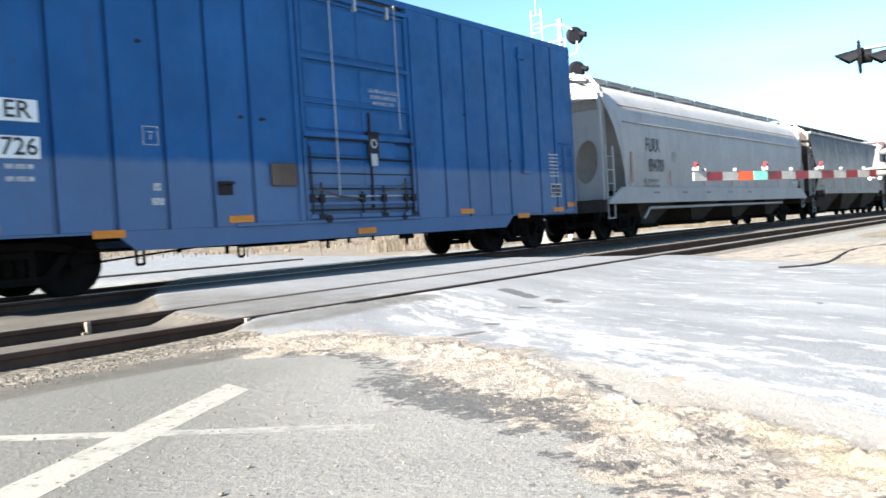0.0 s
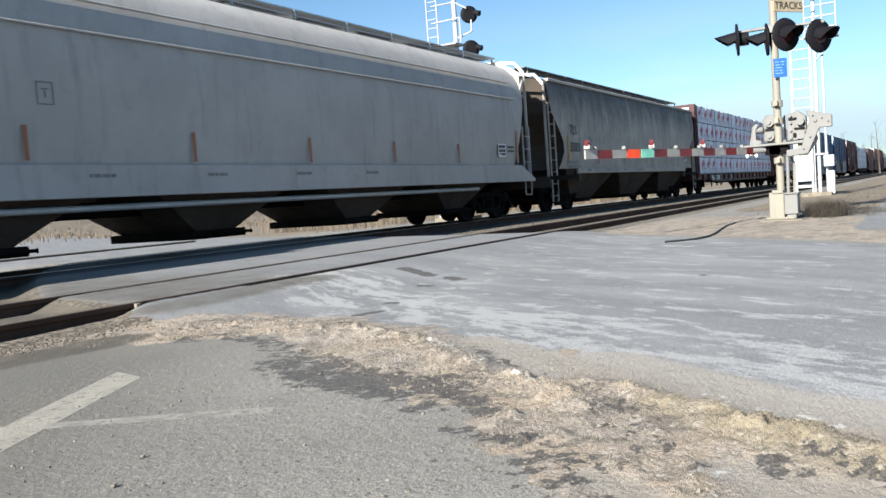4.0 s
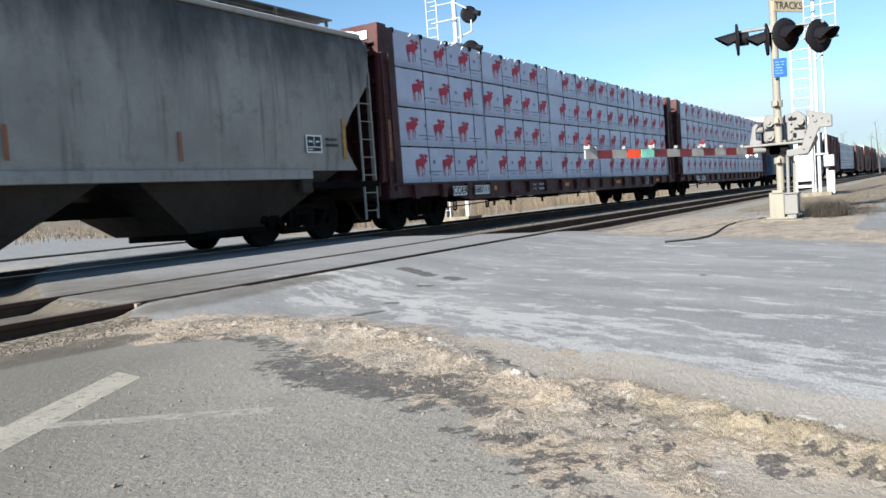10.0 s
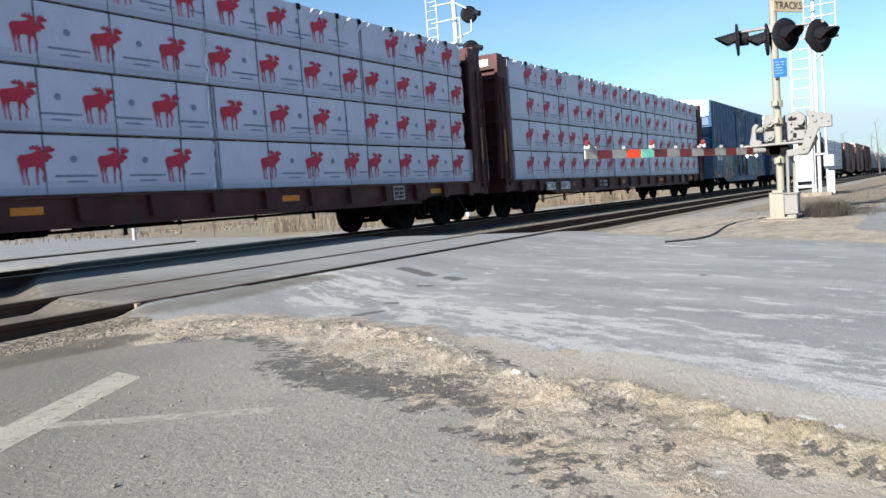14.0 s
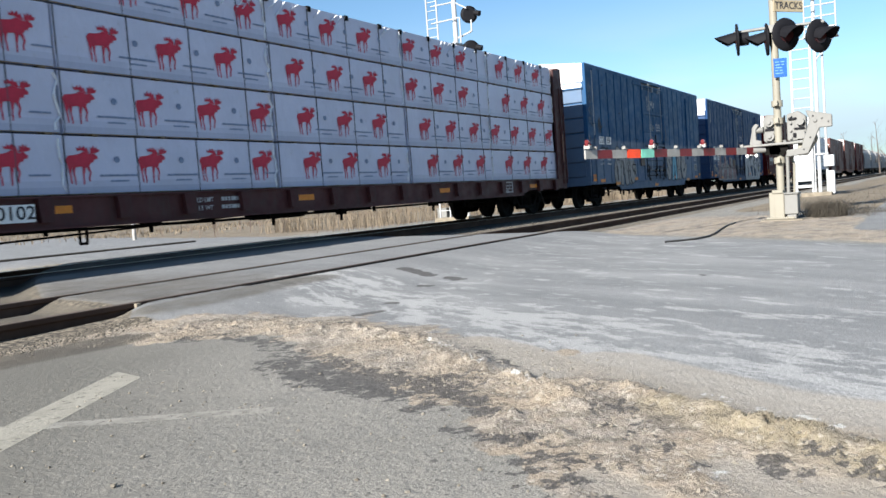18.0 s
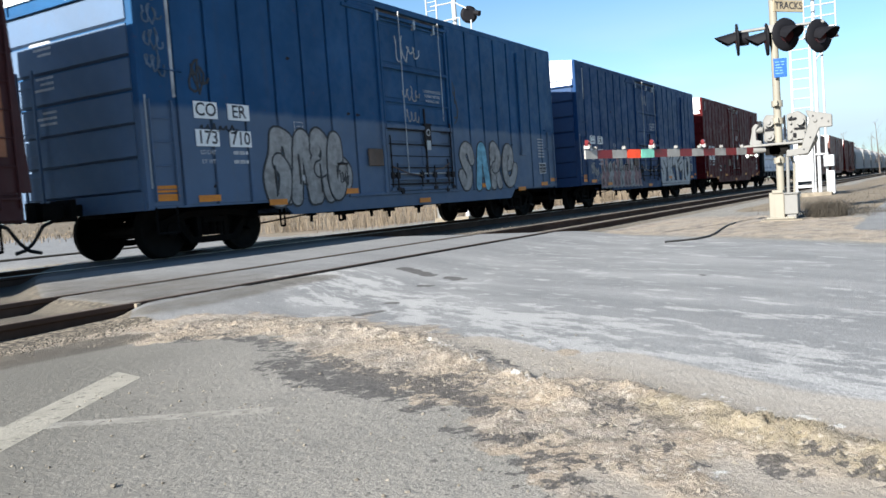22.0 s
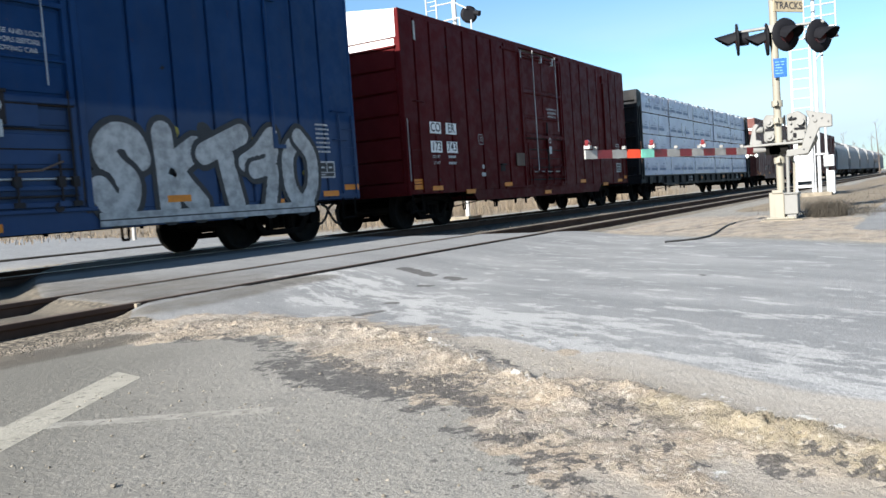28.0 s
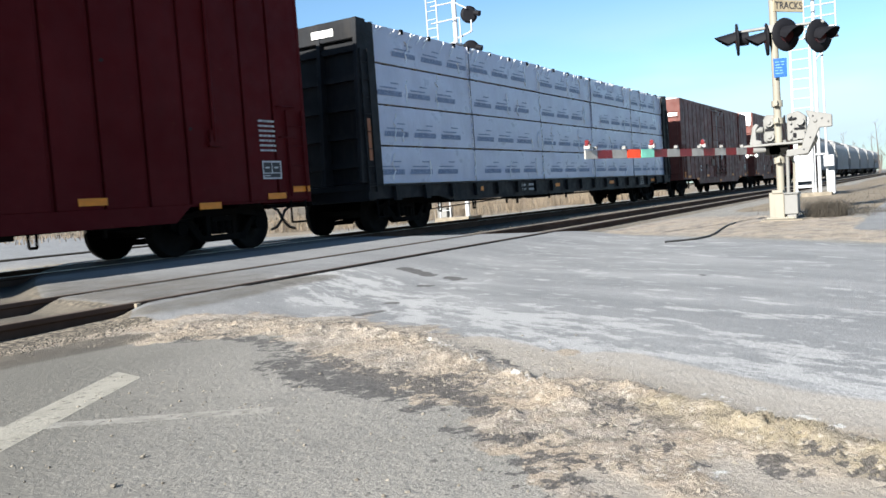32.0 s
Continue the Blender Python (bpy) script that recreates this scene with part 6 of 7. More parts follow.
            # crumpled plastic at the package end, loose film on the top tier
            folds = [(b - 0.02, z + 0.05, z + h - 0.05, 0.05)] if rnd.random() < 0.85 else []
            if kind == "blue":
                folds += [(a + (b - a) * rnd.random(), z + 0.1, z + h * rnd.uniform(0.4, 0.95), 0.07) for _ in range(2)]
            if tier == 3:
                folds += [(a + (b - a) * rnd.random(), z + h - 0.05 - rnd.uniform(0.08, 0.3), z + h - 0.02, 0.03) for _ in range(9 if kind == "red" else 14)]
            for x, q0, q1, jit in folds:
                s = Shape()
                n = max(2, int((q1 - q0) / 0.09))
                pts = [(x + rnd.uniform(-jit, jit) + (0.25 * k / n if tier == 3 and jit < 0.04 else 0), q0 + k * (q1 - q0) / n, rnd.uniform(0.008, 0.03)) for k in range(n + 1)]
                for (p0, r0, w0), (p1, r1, w1) in zip(pts, pts[1:]):
                    yb = -W + dy - 0.012
                    s.faces([(p0 - w0, yb, r0), (p0, yb - 0.02, r0), (p0 + w0, yb, r0), (p1 - w1, yb, r1), (p1, yb - 0.02, r1), (p1 + w1, yb, r1)], [(0, 1, 4, 3), (1, 2, 5, 4)])
                part("wrap_fold", s, "film", bun, "shiny fold of clear wrap")
        z += h + 0.012
    for i in range(len(breaks) - 1):
        for x in (0.03, 1.22, 2.40, 3.58):
            part("corner_guard", Shape().box(-0.05, 0.05, -W - 0.03, -W + 0.10, z - 0.03, z - 0.005).box(-0.05, 0.05, -W - 0.035, -W - 0.022, z - 0.11, z - 0.005), "iron", load, "black strap corner guard", (breaks[i] - mid + x, 0, 0))
    return move_with_train(load, mid)


def flatcar(s0, s1, paint, label, marks=None, number=None, cap=None, black=False, group="bulkhead flatcars"):
    half = (s1 - s0) / 2
    car = thing("bulkhead_flatcar", label, "freight car", group=group)
    W = 1.50
    part("deck", Shape().box(-half, half, -W + 0.03, W - 0.03, 0.96, 1.04), paint, car)
    for s in (-1, 1):
        part("side_sill", Shape().prism([(-half, 0.74), (-half, 1.03), (half, 1.03), (half, 0.74), (half - 2.8, 0.74), (half - 3.4, 0.62), (-half + 3.4, 0.62), (-half + 2.8, 0.74)], "y", s * W - 0.03, s * W + 0.03), paint, car, bevel=0.008)
        part("sill_flange", Shape().box(-half + 3.4, half - 3.4, s * W - 0.10, s * W + 0.06, 0.60, 0.635), paint, car)
        part("sill_flange", Shape().box(-half, half, s * W - 0.08, s * W + 0.05, 1.015, 1.045), paint, car)
    pocket = Shape().prism([(-0.09, 0.70), (0.09, 0.70), (0.12, 1.01), (-0.12, 1.01)], "y", -0.09, 0.0).mesh("stake_pocket", paint)
    for x in np.arange(-half + 1.0, half - 0.8, 1.22):
        part("stake_pocket", pocket, paint, car, at=(x, -W - 0.03, 0))
    top = 4.52
    for e in (-1, 1):
        x = e * (half - 0.16)
        bh = part("bulkhead", Shape().box(x - 0.05, x + 0.05, -W + 0.05, W - 0.05, 1.10, top - 0.1), paint, car, "tall steel end bulkhead")
        for y in (-W + 0.03, -0.5, 0.5, W - 0.03):
            part("bulkhead_post", Shape().prism([(x + e * 0.05, 1.1), (x + e * 0.34, 1.1), (x + e * 0.16, top), (x - e * 0.10, top), (x - e * 0.10, 1.1)], "y", y - 0.05, y + 0.05), paint, bh, bevel=0.008)
        for s in (-1, 1):
            part("bulkhead_side", Shape().prism([(e * (half - 0.02), 1.04), (e * (half - 0.60), 1.04), (e * (half - 0.60), top - 0.06), (e * (half - 0.12), top - 0.06)], "y", s * (W - 0.02) - 0.035, s * (W - 0.02) + 0.035), paint, bh, bevel=0.01)
        for z in (1.5, 2.1, 2.7, 3.3, 3.9):
            part("bulkhead_rib", Shape().box(min(x, x + e * 0.16), max(x, x + e * 0.16), -W + 0.08, W - 0.08, z - 0.06, z + 0.06), paint, bh)
        part("bulkhead_cap", Shape().box(x - 0.16, x + 0.18, -W - 0.02, W + 0.02, top - 0.42, top), cap or paint, bh, "top beam of the bulkhead", bevel=0.015)
        if black:
            nb = bars(bh, -0.6, -0.006, 0.0, 0.62, 1, "white", 0.1, 0.15)
            nb.rotation_euler, nb.location = (0, 0, -math.pi / 2 if e < 0 else math.pi / 2), (x + e * 0.185, -0.35 if e < 0 else -0.95, top - 0.16)
        else:
            part("number_board", Shape().box(x + e * 0.18, x + e * 0.19, -1.25, -0.05, top - 0.32, top - 0.14), "white", bh, "white number board")
        part("side_ladder", ladder(8, 0.36, 0.26, 0.012), paint, car, at=(x + e * 0.02, -W - 0.05, 1.0))
        part("step", G["stirrup"], "iron", car, at=(e * (half - 0.5), -W - 0.02, 0.36))
        part("end_sill", Shape().box(x - 0.1, x + 0.2, -W, W, 0.72, 1.09), paint, car)
        part("reflector", G["ref_tall"], "yellow", car, "amber reflector strip", (x - e * 0.02, -W - 0.035, 2.0))
    for x in np.arange(-half + 4.3, half - 1.5, 5.1):
        part("reflector", G["ref_wide"], "yellow", car, "amber reflector strip", (x + 0.55, -W - 0.034, 0.86))
    if number:
        for word, dx, w in ((marks, 0.0, 0.68), (number, 1.15, 0.80)):
            x = -half + 2.93 + dx
            pl = part("number_panel", Shape().box(x - w / 2, x + w / 2, -W - 0.127, -W - 0.12, 0.715, 0.945), "white", car, "white number panel")
            text_part(pl, word, 0.175, x, -W - 0.131, 0.83, "letter", 1.12)
    for k, words in enumerate(("LD LMT", "LT WT")):
        text_part(car, words, 0.075, -3.9, -W - 0.032, 0.90 - 0.13 * k, "letter_w", 1.0)
        bars(car, -3.55, -W - 0.033, 0.94 - 0.13 * k, 0.45, 1, "letter_w", 0.1, 0.065)
    frame_plate(car, half - 4.2, -W - 0.036, 0.86, 0.42, 0.30, "letter_w")
    underside(car, half - 0.4, 0.6)
    trucks(car, (-half + 2.1, half - 2.1))
    ends_gear(car, half)
    return move_with_train(car, (s0 + s1) / 2)


# ---- the train, from its head to its tail ----
boxcar(-69.5, -54.15, "blue_a", "bright blue ribbed steel boxcar with a closed door", ("CO", "ER"), ("726", "726"))
ROUND = [(1.50, 1.36), (1.58, 1.9), (1.60, 2.5), (1.57, 3.1), (1.47, 3.6), (1.25, 4.05), (0.95, 4.33), (0.55, 4.50), (0.0, 4.56)]
FLAT = [(1.50, 1.36), (1.52, 1.62), (1.54, 1.9), (1.55, 2.2), (1.555, 2.5), (1.555, 2.8), (1.55, 3.1), (1.53, 3.5), (1.46, 4.02), (1.40, 4.12), (0.8, 4.30), (0.0, 4.36)]
hopper(-52.4, -32.3, "light grey covered hopper with curved sides and sloped ends", "grey", "dirty_shaded", 4, ROUND, 1.15, None, ("FURX", "894709", 2.68), "pipe", number_x=3.05)
hopper(-31.15, -13.0, "grimy grey covered hopper streaked with soot", "dirty", "dirty_shaded", 3, FLAT, 0.85, [(1.36, 0.60), (1.5, 0.75), (1.9, 1.02), (2.31, 0.95), (2.73, 0.50), (3.2, 0.05), (4.36, 0.0)], ("TILX", "55003", 2.60), "flat", soot=True, number_x=2.02)
flatcar(-12.75, 10.05, "maroon", "maroon bulkhead flatcar loaded with wrapped lumber", "COER", "880111", cap="maroon")
lumber_load(-12.2, 9.6, "wrap", "white wrapped lumber bundles printed with red animals", "red", (-12.1, -7.95, -3.65, 0.64, 4.92, 9.2),
            ((-11.26, -7.04, -2.57, 1.93, 5.15), (-11.52, -7.17, -2.74, 1.05, 5.14), (-11.16, -7.65, -2.51, 0.91, 5.26), (-11.27, -7.04, -2.11, 1.18, 6.12)))
flatcar(11.1, 33.85, "maroon", "maroon bulkhead flatcar loaded with wrapped lumber", "COER", "880102", cap="maroon")
lumber_load(11.6, 33.3, "wrap", "white wrapped lumber bundles printed with red animals", "red", (11.9, 16.2, 20.45, 24.8, 28.9, 33.2),
            ((15.39, 16.46, 21.39, 25.8, 29.94), (15.5, 16.5, 21.34, 25.6, 29.17), (15.65, 16.96, 21.11, 25.1, 29.97), (15.6, 17.52, 20.98, 25.1, 29.66)))
boxcar(35.8, 51.2, "blue_f", "slate blue ribbed boxcar sprayed with grey bubble graffiti", ("CO", "ER"), ("173", "710"), tags=tags_f, sliver=2.5)
boxcar(53.3, 68.75, "blue_g", "deep blue ribbed boxcar sprayed with white graffiti", ("CO", "ER"), ("173", "675"), tags=tags_g, sliver=3.7)
boxcar(70.63, 85.85, "red", "oxide red ribbed steel boxcar with white number panels", ("CO", "ER"), ("173", "743"), sliver=4.3)
flatcar(87.8, 110.65, "black", "black bulkhead flatcar loaded with wrapped lumber", None, None, black=True)
lumber_load(88.3, 110.2, "wrap_b", "pale blue wrapped lumber bundles with blue print", "blue", (88.4, 92.7, 97.05, 101.4, 105.8, 110.1), ((None,) * 5,) * 4)
boxcar(112.6, 128.3, "brown", "brown ribbed steel boxcar behind the lumber car", spin=False, eave=4.6, top="brown")
boxcar(130.6, 146.2, "brown", "dark brown ribbed steel boxcar", spin=False, eave=4.9)
boxcar(148.2, 163.8, "red", "dark red ribbed steel boxcar far down the train", spin=False, eave=4.9)
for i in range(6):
    hopper(166.0 + 18.6 * i, 182.6 + 18.6 * i, "worn grey covered hopper far down the train, paint dimmed", "grey_dimmed", "dirty_shaded", 3, ROUND, 1.0, spin=False, fine=False)
# ---- beside the road: the crossing gate ----
def crossing_gate():
    X, Y = 14.4, 2.15
    z0 = ground_z(X, Y)
    g = thing("crossing_gate", "cream railway crossing gate with flashing lights, arm lowered", "crossing gate", (X, Y, z0))
    part("base_slab", Shape().prism([(-0.34, -0.36), (0.4, -0.36), (0.36, 0.30), (-0.30, 0.30)], "z", -0.1, 0.02), "concrete", g, "cracked concrete slab", bevel=0.02)
    part("base_box", Shape().box(-0.13, 0.13, -0.06, 0.17, 0.02, 0.46).box(-0.18, 0.18, -0.22, 0.22, 0.02, 0.06).box(-0.15, 0.15, -0.05, 0.12, 0.44, 0.50), "cream", g, "cast mast foot", bevel=0.012)
    part("base_cabinet", Shape().box(-0.18, 0.1, -0.27, -0.07, 0.10, 0.42).box(-0.20, 0.12, -0.29, -0.065, 0.42, 0.45).box(-0.16, 0.08, -0.24, -0.10, 0.02, 0.10), "silver", g, "white junction box", bevel=0.01)
    part("mast", Shape().cyl((0, 0, 0.3), (0, 0, 4.9), 0.060, 18), "cream", g, "round cream mast")
    for z in (0.98, 1.62, 1.90):
        part("mast_collar", Shape().cyl((0, 0, z - 0.05), (0, 0, z + 0.05), 0.088, 18).box(-0.16, -0.08, -0.03, 0.03, z - 0.04, z + 0.04), "cream", g)
    part("conduit", Shape().tube([(-0.05, -0.12, 0.4), (-0.05, -0.13, 1.1), (-0.08, -0.1, 1.3)], 0.028, 8), "silver", g, "grey cable conduit")
    # gate machine
    m = part("gate_machine", Shape().prism([(0.03, 1.28), (0.03, 1.72), (0.18, 1.74), (0.23, 1.66), (0.23, 1.32), (0.19, 1.28)], "x", 0.0, 0.2), "silver", g, "pale cast gate machine housing", bevel=0.012)
    part("machine_housing", Shape().prism([(-0.13, 1.28), (-0.13, 1.71), (-0.30, 1.76), (-0.42, 1.66), (-0.42, 1.28)], "x", 0.02, 0.2), "silver", m, bevel=0.012)
    for y, z in ((0.13, 1.38), (0.13, 1.61)):
        part("machine_boss", Shape().cyl((0.02, y, z), (-0.07, y, z), 0.075, 14).cyl((-0.07, y, z), (-0.10, y, z), 0.035, 8), "silver", m)
    for z in (1.33, 1.45, 1.57, 1.68):
        part("machine_bolt", Shape().cyl((0.02, -0.19, z), (-0.02, -0.19, z), 0.022, 8), "silver", m)
    part("machine_boss", Shape().cyl((0.03, -0.34, 1.58), (-0.06, -0.34, 1.58), 0.06, 12).box(-0.04, 0.02, -0.40, -0.28, 1.30, 1.42), "silver", m)
    part("support_arm", Shape().prism([(0.25, 1.26), (0.44, 1.26), (0.38, 1.56), (0.33, 1.61), (0.28, 1.58), (0.33, 1.50), (0.33, 1.34), (0.25, 1.32)], "x", -0.10, -0.04).cyl((-0.02, 0.22, 1.50), (-0.02, 0.40, 1.50), 0.055, 10), "silver", g, "pale pivot bracket", bevel=0.008)
    part("machine_tray", Shape().box(-0.2, 0.15, -0.56, 0.56, 1.225, 1.262), "silver", g, "flat tray under the machine", bevel=0.006)
    part("counterweight_arm", Shape().prism([(-0.44, 1.74), (-0.82, 1.63), (-0.82, 1.44), (-0.64, 1.44), (-0.46, 1.05), (-0.14, 1.02), (-0.14, 1.13), (-0.36, 1.15), (-0.50, 1.58)], "x", -0.22, -0.14).cyl((-0.24, -0.58, 1.56), (-0.06, -0.58, 1.56), 0.035, 8), "silver", g, "pale slanting counterweight arm", bevel=0.01)
    for y_, z_ in ((-0.55, 1.63), (-0.68, 1.58), (-0.77, 1.52), (-0.50, 1.30), (-0.40, 1.12)):
        part("arm_hole", Shape().cyl((-0.224, y_, z_), (-0.215, y_, z_), 0.013, 8), "lampblack", g, "dark bolt hole")
    part("counterweight", Shape().prism([(-0.30, 1.03), (-0.30, 1.22), (-0.56, 1.40), (-0.60, 1.28), (-0.44, 1.03)], "x", -0.12, -0.02), "cream", g, "counterweight block", bevel=0.012)
    # shade between the castings, put in as thin black boxes
    for y0_, y1_, z0_, z1_ in ((0.03, 0.055, 1.30, 1.70), (-0.115, -0.09, 1.32, 1.70), (0.06, 0.20, 1.47, 1.51), (-0.30, -0.22, 1.34, 1.40), (-0.40, -0.24, 1.46, 1.485), (-0.28, -0.16, 1.62, 1.65)):
        part("slot_shade", Shape().box(-0.012, 0.018, y0_, y1_, z0_, z1_), "lampblack", m, "black box painted as shade between the castings")
    for y_, z_ in ((0.40, 1.11), (0.33, 1.09), (0.47, 1.09)):
        part("pivot_bolt", Shape().cyl((-0.16, y_, z_), (-0.06, y_, z_), 0.026, 8), "white", g, "pale pivot bolt")
    part("conduit", Shape().tube([(0.02, -0.20, 0.45), (0.0, -0.22, 0.9), (0.02, -0.12, 1.2)], 0.018, 6), "cream", g, "thin cable conduit")
    part("machine_underside", Shape().box(-0.1, 0.12, -0.15, 0.2, 1.08, 1.22).cyl((-0.1, 0.05, 1.14), (0.15, 0.05, 1.14), 0.09, 10), "iron", g)
    # arm, lowered across the road
    a0, a1 = Vector((-0.1, 0.34, 1.165)), Vector((10.12 - X, 3.86 - Y, 1.175))
    d = (a1 - a0)
    L = d.length
    d.normalize()
    side = Vector((-d.y, d.x, 0)).normalized()
    arm = part("gate_arm", Shape().cyl((-0.1, 0.2, 1.165), tuple(a0 + d * 0.1), 0.045, 8), "silver", g, "lowered arm with red and white stripes")
    cuts = np.append(np.linspace(0.0, 0.945, 14), 1.0)
    for i in range(14):
        p, q = a0 + d * L * cuts[i], a0 + d * L * cuts[i + 1]
        h = 0.056
        s = Shape()
        v = [tuple(c + side * o + Vector((0, 0, z))) for c in (p, q) for o, z in ((-0.012, -h), (0.012, -h), (0.012, h), (-0.012, h))]
        s.faces(v, [(0, 1, 2, 3), (7, 6, 5, 4), (0, 4, 5, 1), (1, 5, 6, 2), (2, 6, 7, 3), (3, 7, 4, 0)])
        part("arm_stripe", s, "stripe_red" if i % 2 == 0 else "stripe_white", arm, "red stripe" if i % 2 == 0 else "white stripe")
        if i in (9, 10):      # a coloured glint, painted as sleeves over two of the stripes
            t_ = Shape()
            e0, e1 = p.lerp(q, 0.04), p.lerp(q, 0.96)
            v = [tuple(c + side * o + Vector((0, 0, z))) for c in (e0, e1) for o, z in ((-0.016, -h - 0.003), (0.016, -h - 0.003), (0.016, h + 0.003), (-0.016, h + 0.003))]
            t_.faces(v, [(0, 1, 2, 3), (7, 6, 5, 4), (0, 4, 5, 1), (1, 5, 6, 2), (2, 6, 7, 3), (3, 7, 4, 0)])
            part("arm_glint", t_, "glint_orange" if i == 10 else "glint_teal", arm, "orange glint painted on the arm" if i == 10 else "teal glint painted on the arm")
    for k, u in enumerate((0.985, 0.66, 0.36)):
        c = a0 + d * L * u + Vector((0, 0, 0.075))
        lamp = Shape().box(c.x - 0.04, c.x + 0.04, c.y - 0.04, c.y + 0.04, c.z, c.z + 0.05)
        part("arm_lamp", lamp, "stripe_white", arm, "small arm lamp bracket")
        part("arm_lens", Shape().cyl((c.x - 0.03, c.y, c.z + 0.09), (c.x + 0.03, c.y, c.z + 0.09), 0.028, 12).cyl((c.x, c.y, c.z + 0.04), (c.x, c.y, c.z + 0.06), 0.05, 10), "lamp_red", arm, "red arm lamp")
    for u in np.linspace(0.1, 0.95, 7):
        c = a0 + d * L * u + Vector((0, 0, 0.075))
        part("arm_clip", Shape().box(c.x - 0.025, c.x + 0.025, c.y - 0.025, c.y + 0.025, c.z - 0.01, c.z + 0.03), "silver", arm)

    # flashing lights: two pairs on cross arms, back to back
    def flasher(y, z, face, dx):
        f = Vector(face).normalized()
        c = Vector((dx, y, z))
        lt = part("flasher", Shape().lathe([(0.255, 0.0), (0.265, 0.015), (0.255, 0.03), (0.15, 0.04)], c, f, 26), "lampblack", g, "round black lamp background")
        part("lamp_body", Shape().cyl(tuple(c - f * 0.16), tuple(c), 0.11, 14), "lampblack", lt)
        part("lamp_lens", Shape().cyl(tuple(c + f * 0.03), tuple(c + f * 0.05), 0.12, 16), "lens", lt, "dark red lens, unlit")
        # hood over the upper half
        u = Vector((0, 0, 1))
        t = f.cross(u).normalized()
        hood = Shape()
        n = 12
        ring0, ring1 = [], []
        for i in range(n + 1):
            a = math.pi * i / n - 0.15 * (1 - 2 * i / n)
            o = t * math.cos(a) * 0.135 + u * math.sin(a) * 0.135
            ring0.append(tuple(c + f * 0.03 + o))
            ring1.append(tuple(c + f * (0.16 + 0.22 * math.sin(math.pi * i / n)) + o * 0.98 - u * 0.05))
        hood.faces(ring0 + ring1, [(i, i + 1, i + n + 2, i + n + 1) for i in range(n)], True)
        part("lamp_hood", hood, "lampblack", lt)

    part("cross_arm", Shape().cyl((-0.02, -0.75, 3.10), (-0.02, 0.1, 3.10), 0.028, 8).box(-0.1, 0.1, -0.1, 0.1, 3.04, 3.16), "silver", g)
    part("cross_arm", Shape().cyl((0.02, 0.1, 3.14), (0.02, 0.62, 3.14), 0.028, 8).cyl((0.02, 0.58, 3.14), (0.02, 0.58, 3.0), 0.02, 8), "silver", g)
    flasher(-0.19, 2.96, (-0.66, -0.75, -0.02), -0.16)
    flasher(-0.66, 2.88, (-0.60, -0.80, -0.02), -0.05)
    flasher(0.55, 3.02, (-0.25, 1.0, -0.03), 0.0)
    flasher(0.10, 2.96, (-0.25, 1.0, -0.03), 0.05)
    # boards: crossbuck and track count, seen from one side
    turn = Matrix.Rotation(radians(-38), 4, "Z")
    def board(name, pts, z, mat, label, roll=0.0, off=0.10):
        s = Shape().prism(pts, "y", -0.012, 0.012)
        o = part(name, s, mat, g, label, bevel=0.003)
        o.matrix_basis = Matrix.Translation((-0.06, -0.24, z)) @ turn @ Matrix.Rotation(radians(roll), 4, "Y")
        return o
    b1 = board("track_count_sign", [(-0.30, -0.095), (0.30, -0.095), (0.30, 0.095), (-0.30, 0.095)], 3.42, "sign_tan", "tan board that says tracks")
    text_part(b1, "TRACKS", 0.115, 0, -0.0135, 0, "letter", 0.95)
    b2 = board("track_count_sign", [(-0.11, -0.13), (0.11, -0.13), (0.11, 0.13), (-0.11, 0.13)], 3.68, "sign_tan", "tan board with a figure two")
    text_part(b2, "2", 0.20, 0, -0.0135, 0, "letter")
    for roll, word, off in ((42, "CROSSING", 0.0), (-42, "RAILROAD", -0.02)):
        b3 = board("crossbuck", [(-0.62, -0.115), (0.62, -0.115), (0.62, 0.115), (-0.62, 0.115)], 4.15, "sign_tan", "weathered crossbuck blade", roll)
        text_part(b3, word, 0.15, 0, -0.0135, 0, "letter", 1.0)
    sg = part("notice", Shape().prism([(-0.10, -0.15), (0.10, -0.15), (0.10, 0.15), (-0.10, 0.15)], "y", -0.006, 0.006), "sign_blue", g, "small blue emergency notice", bevel=0.002)
    sg.matrix_basis = Matrix.Translation((-0.10, -0.09, 2.46)) @ Matrix.Rotation(radians(-70), 4, "Z")
    bars(sg, -0.08, -0.008, 0.10, 0.16, 5, "notice_text", 0.045, 0.016)
    return g


crossing_gate()


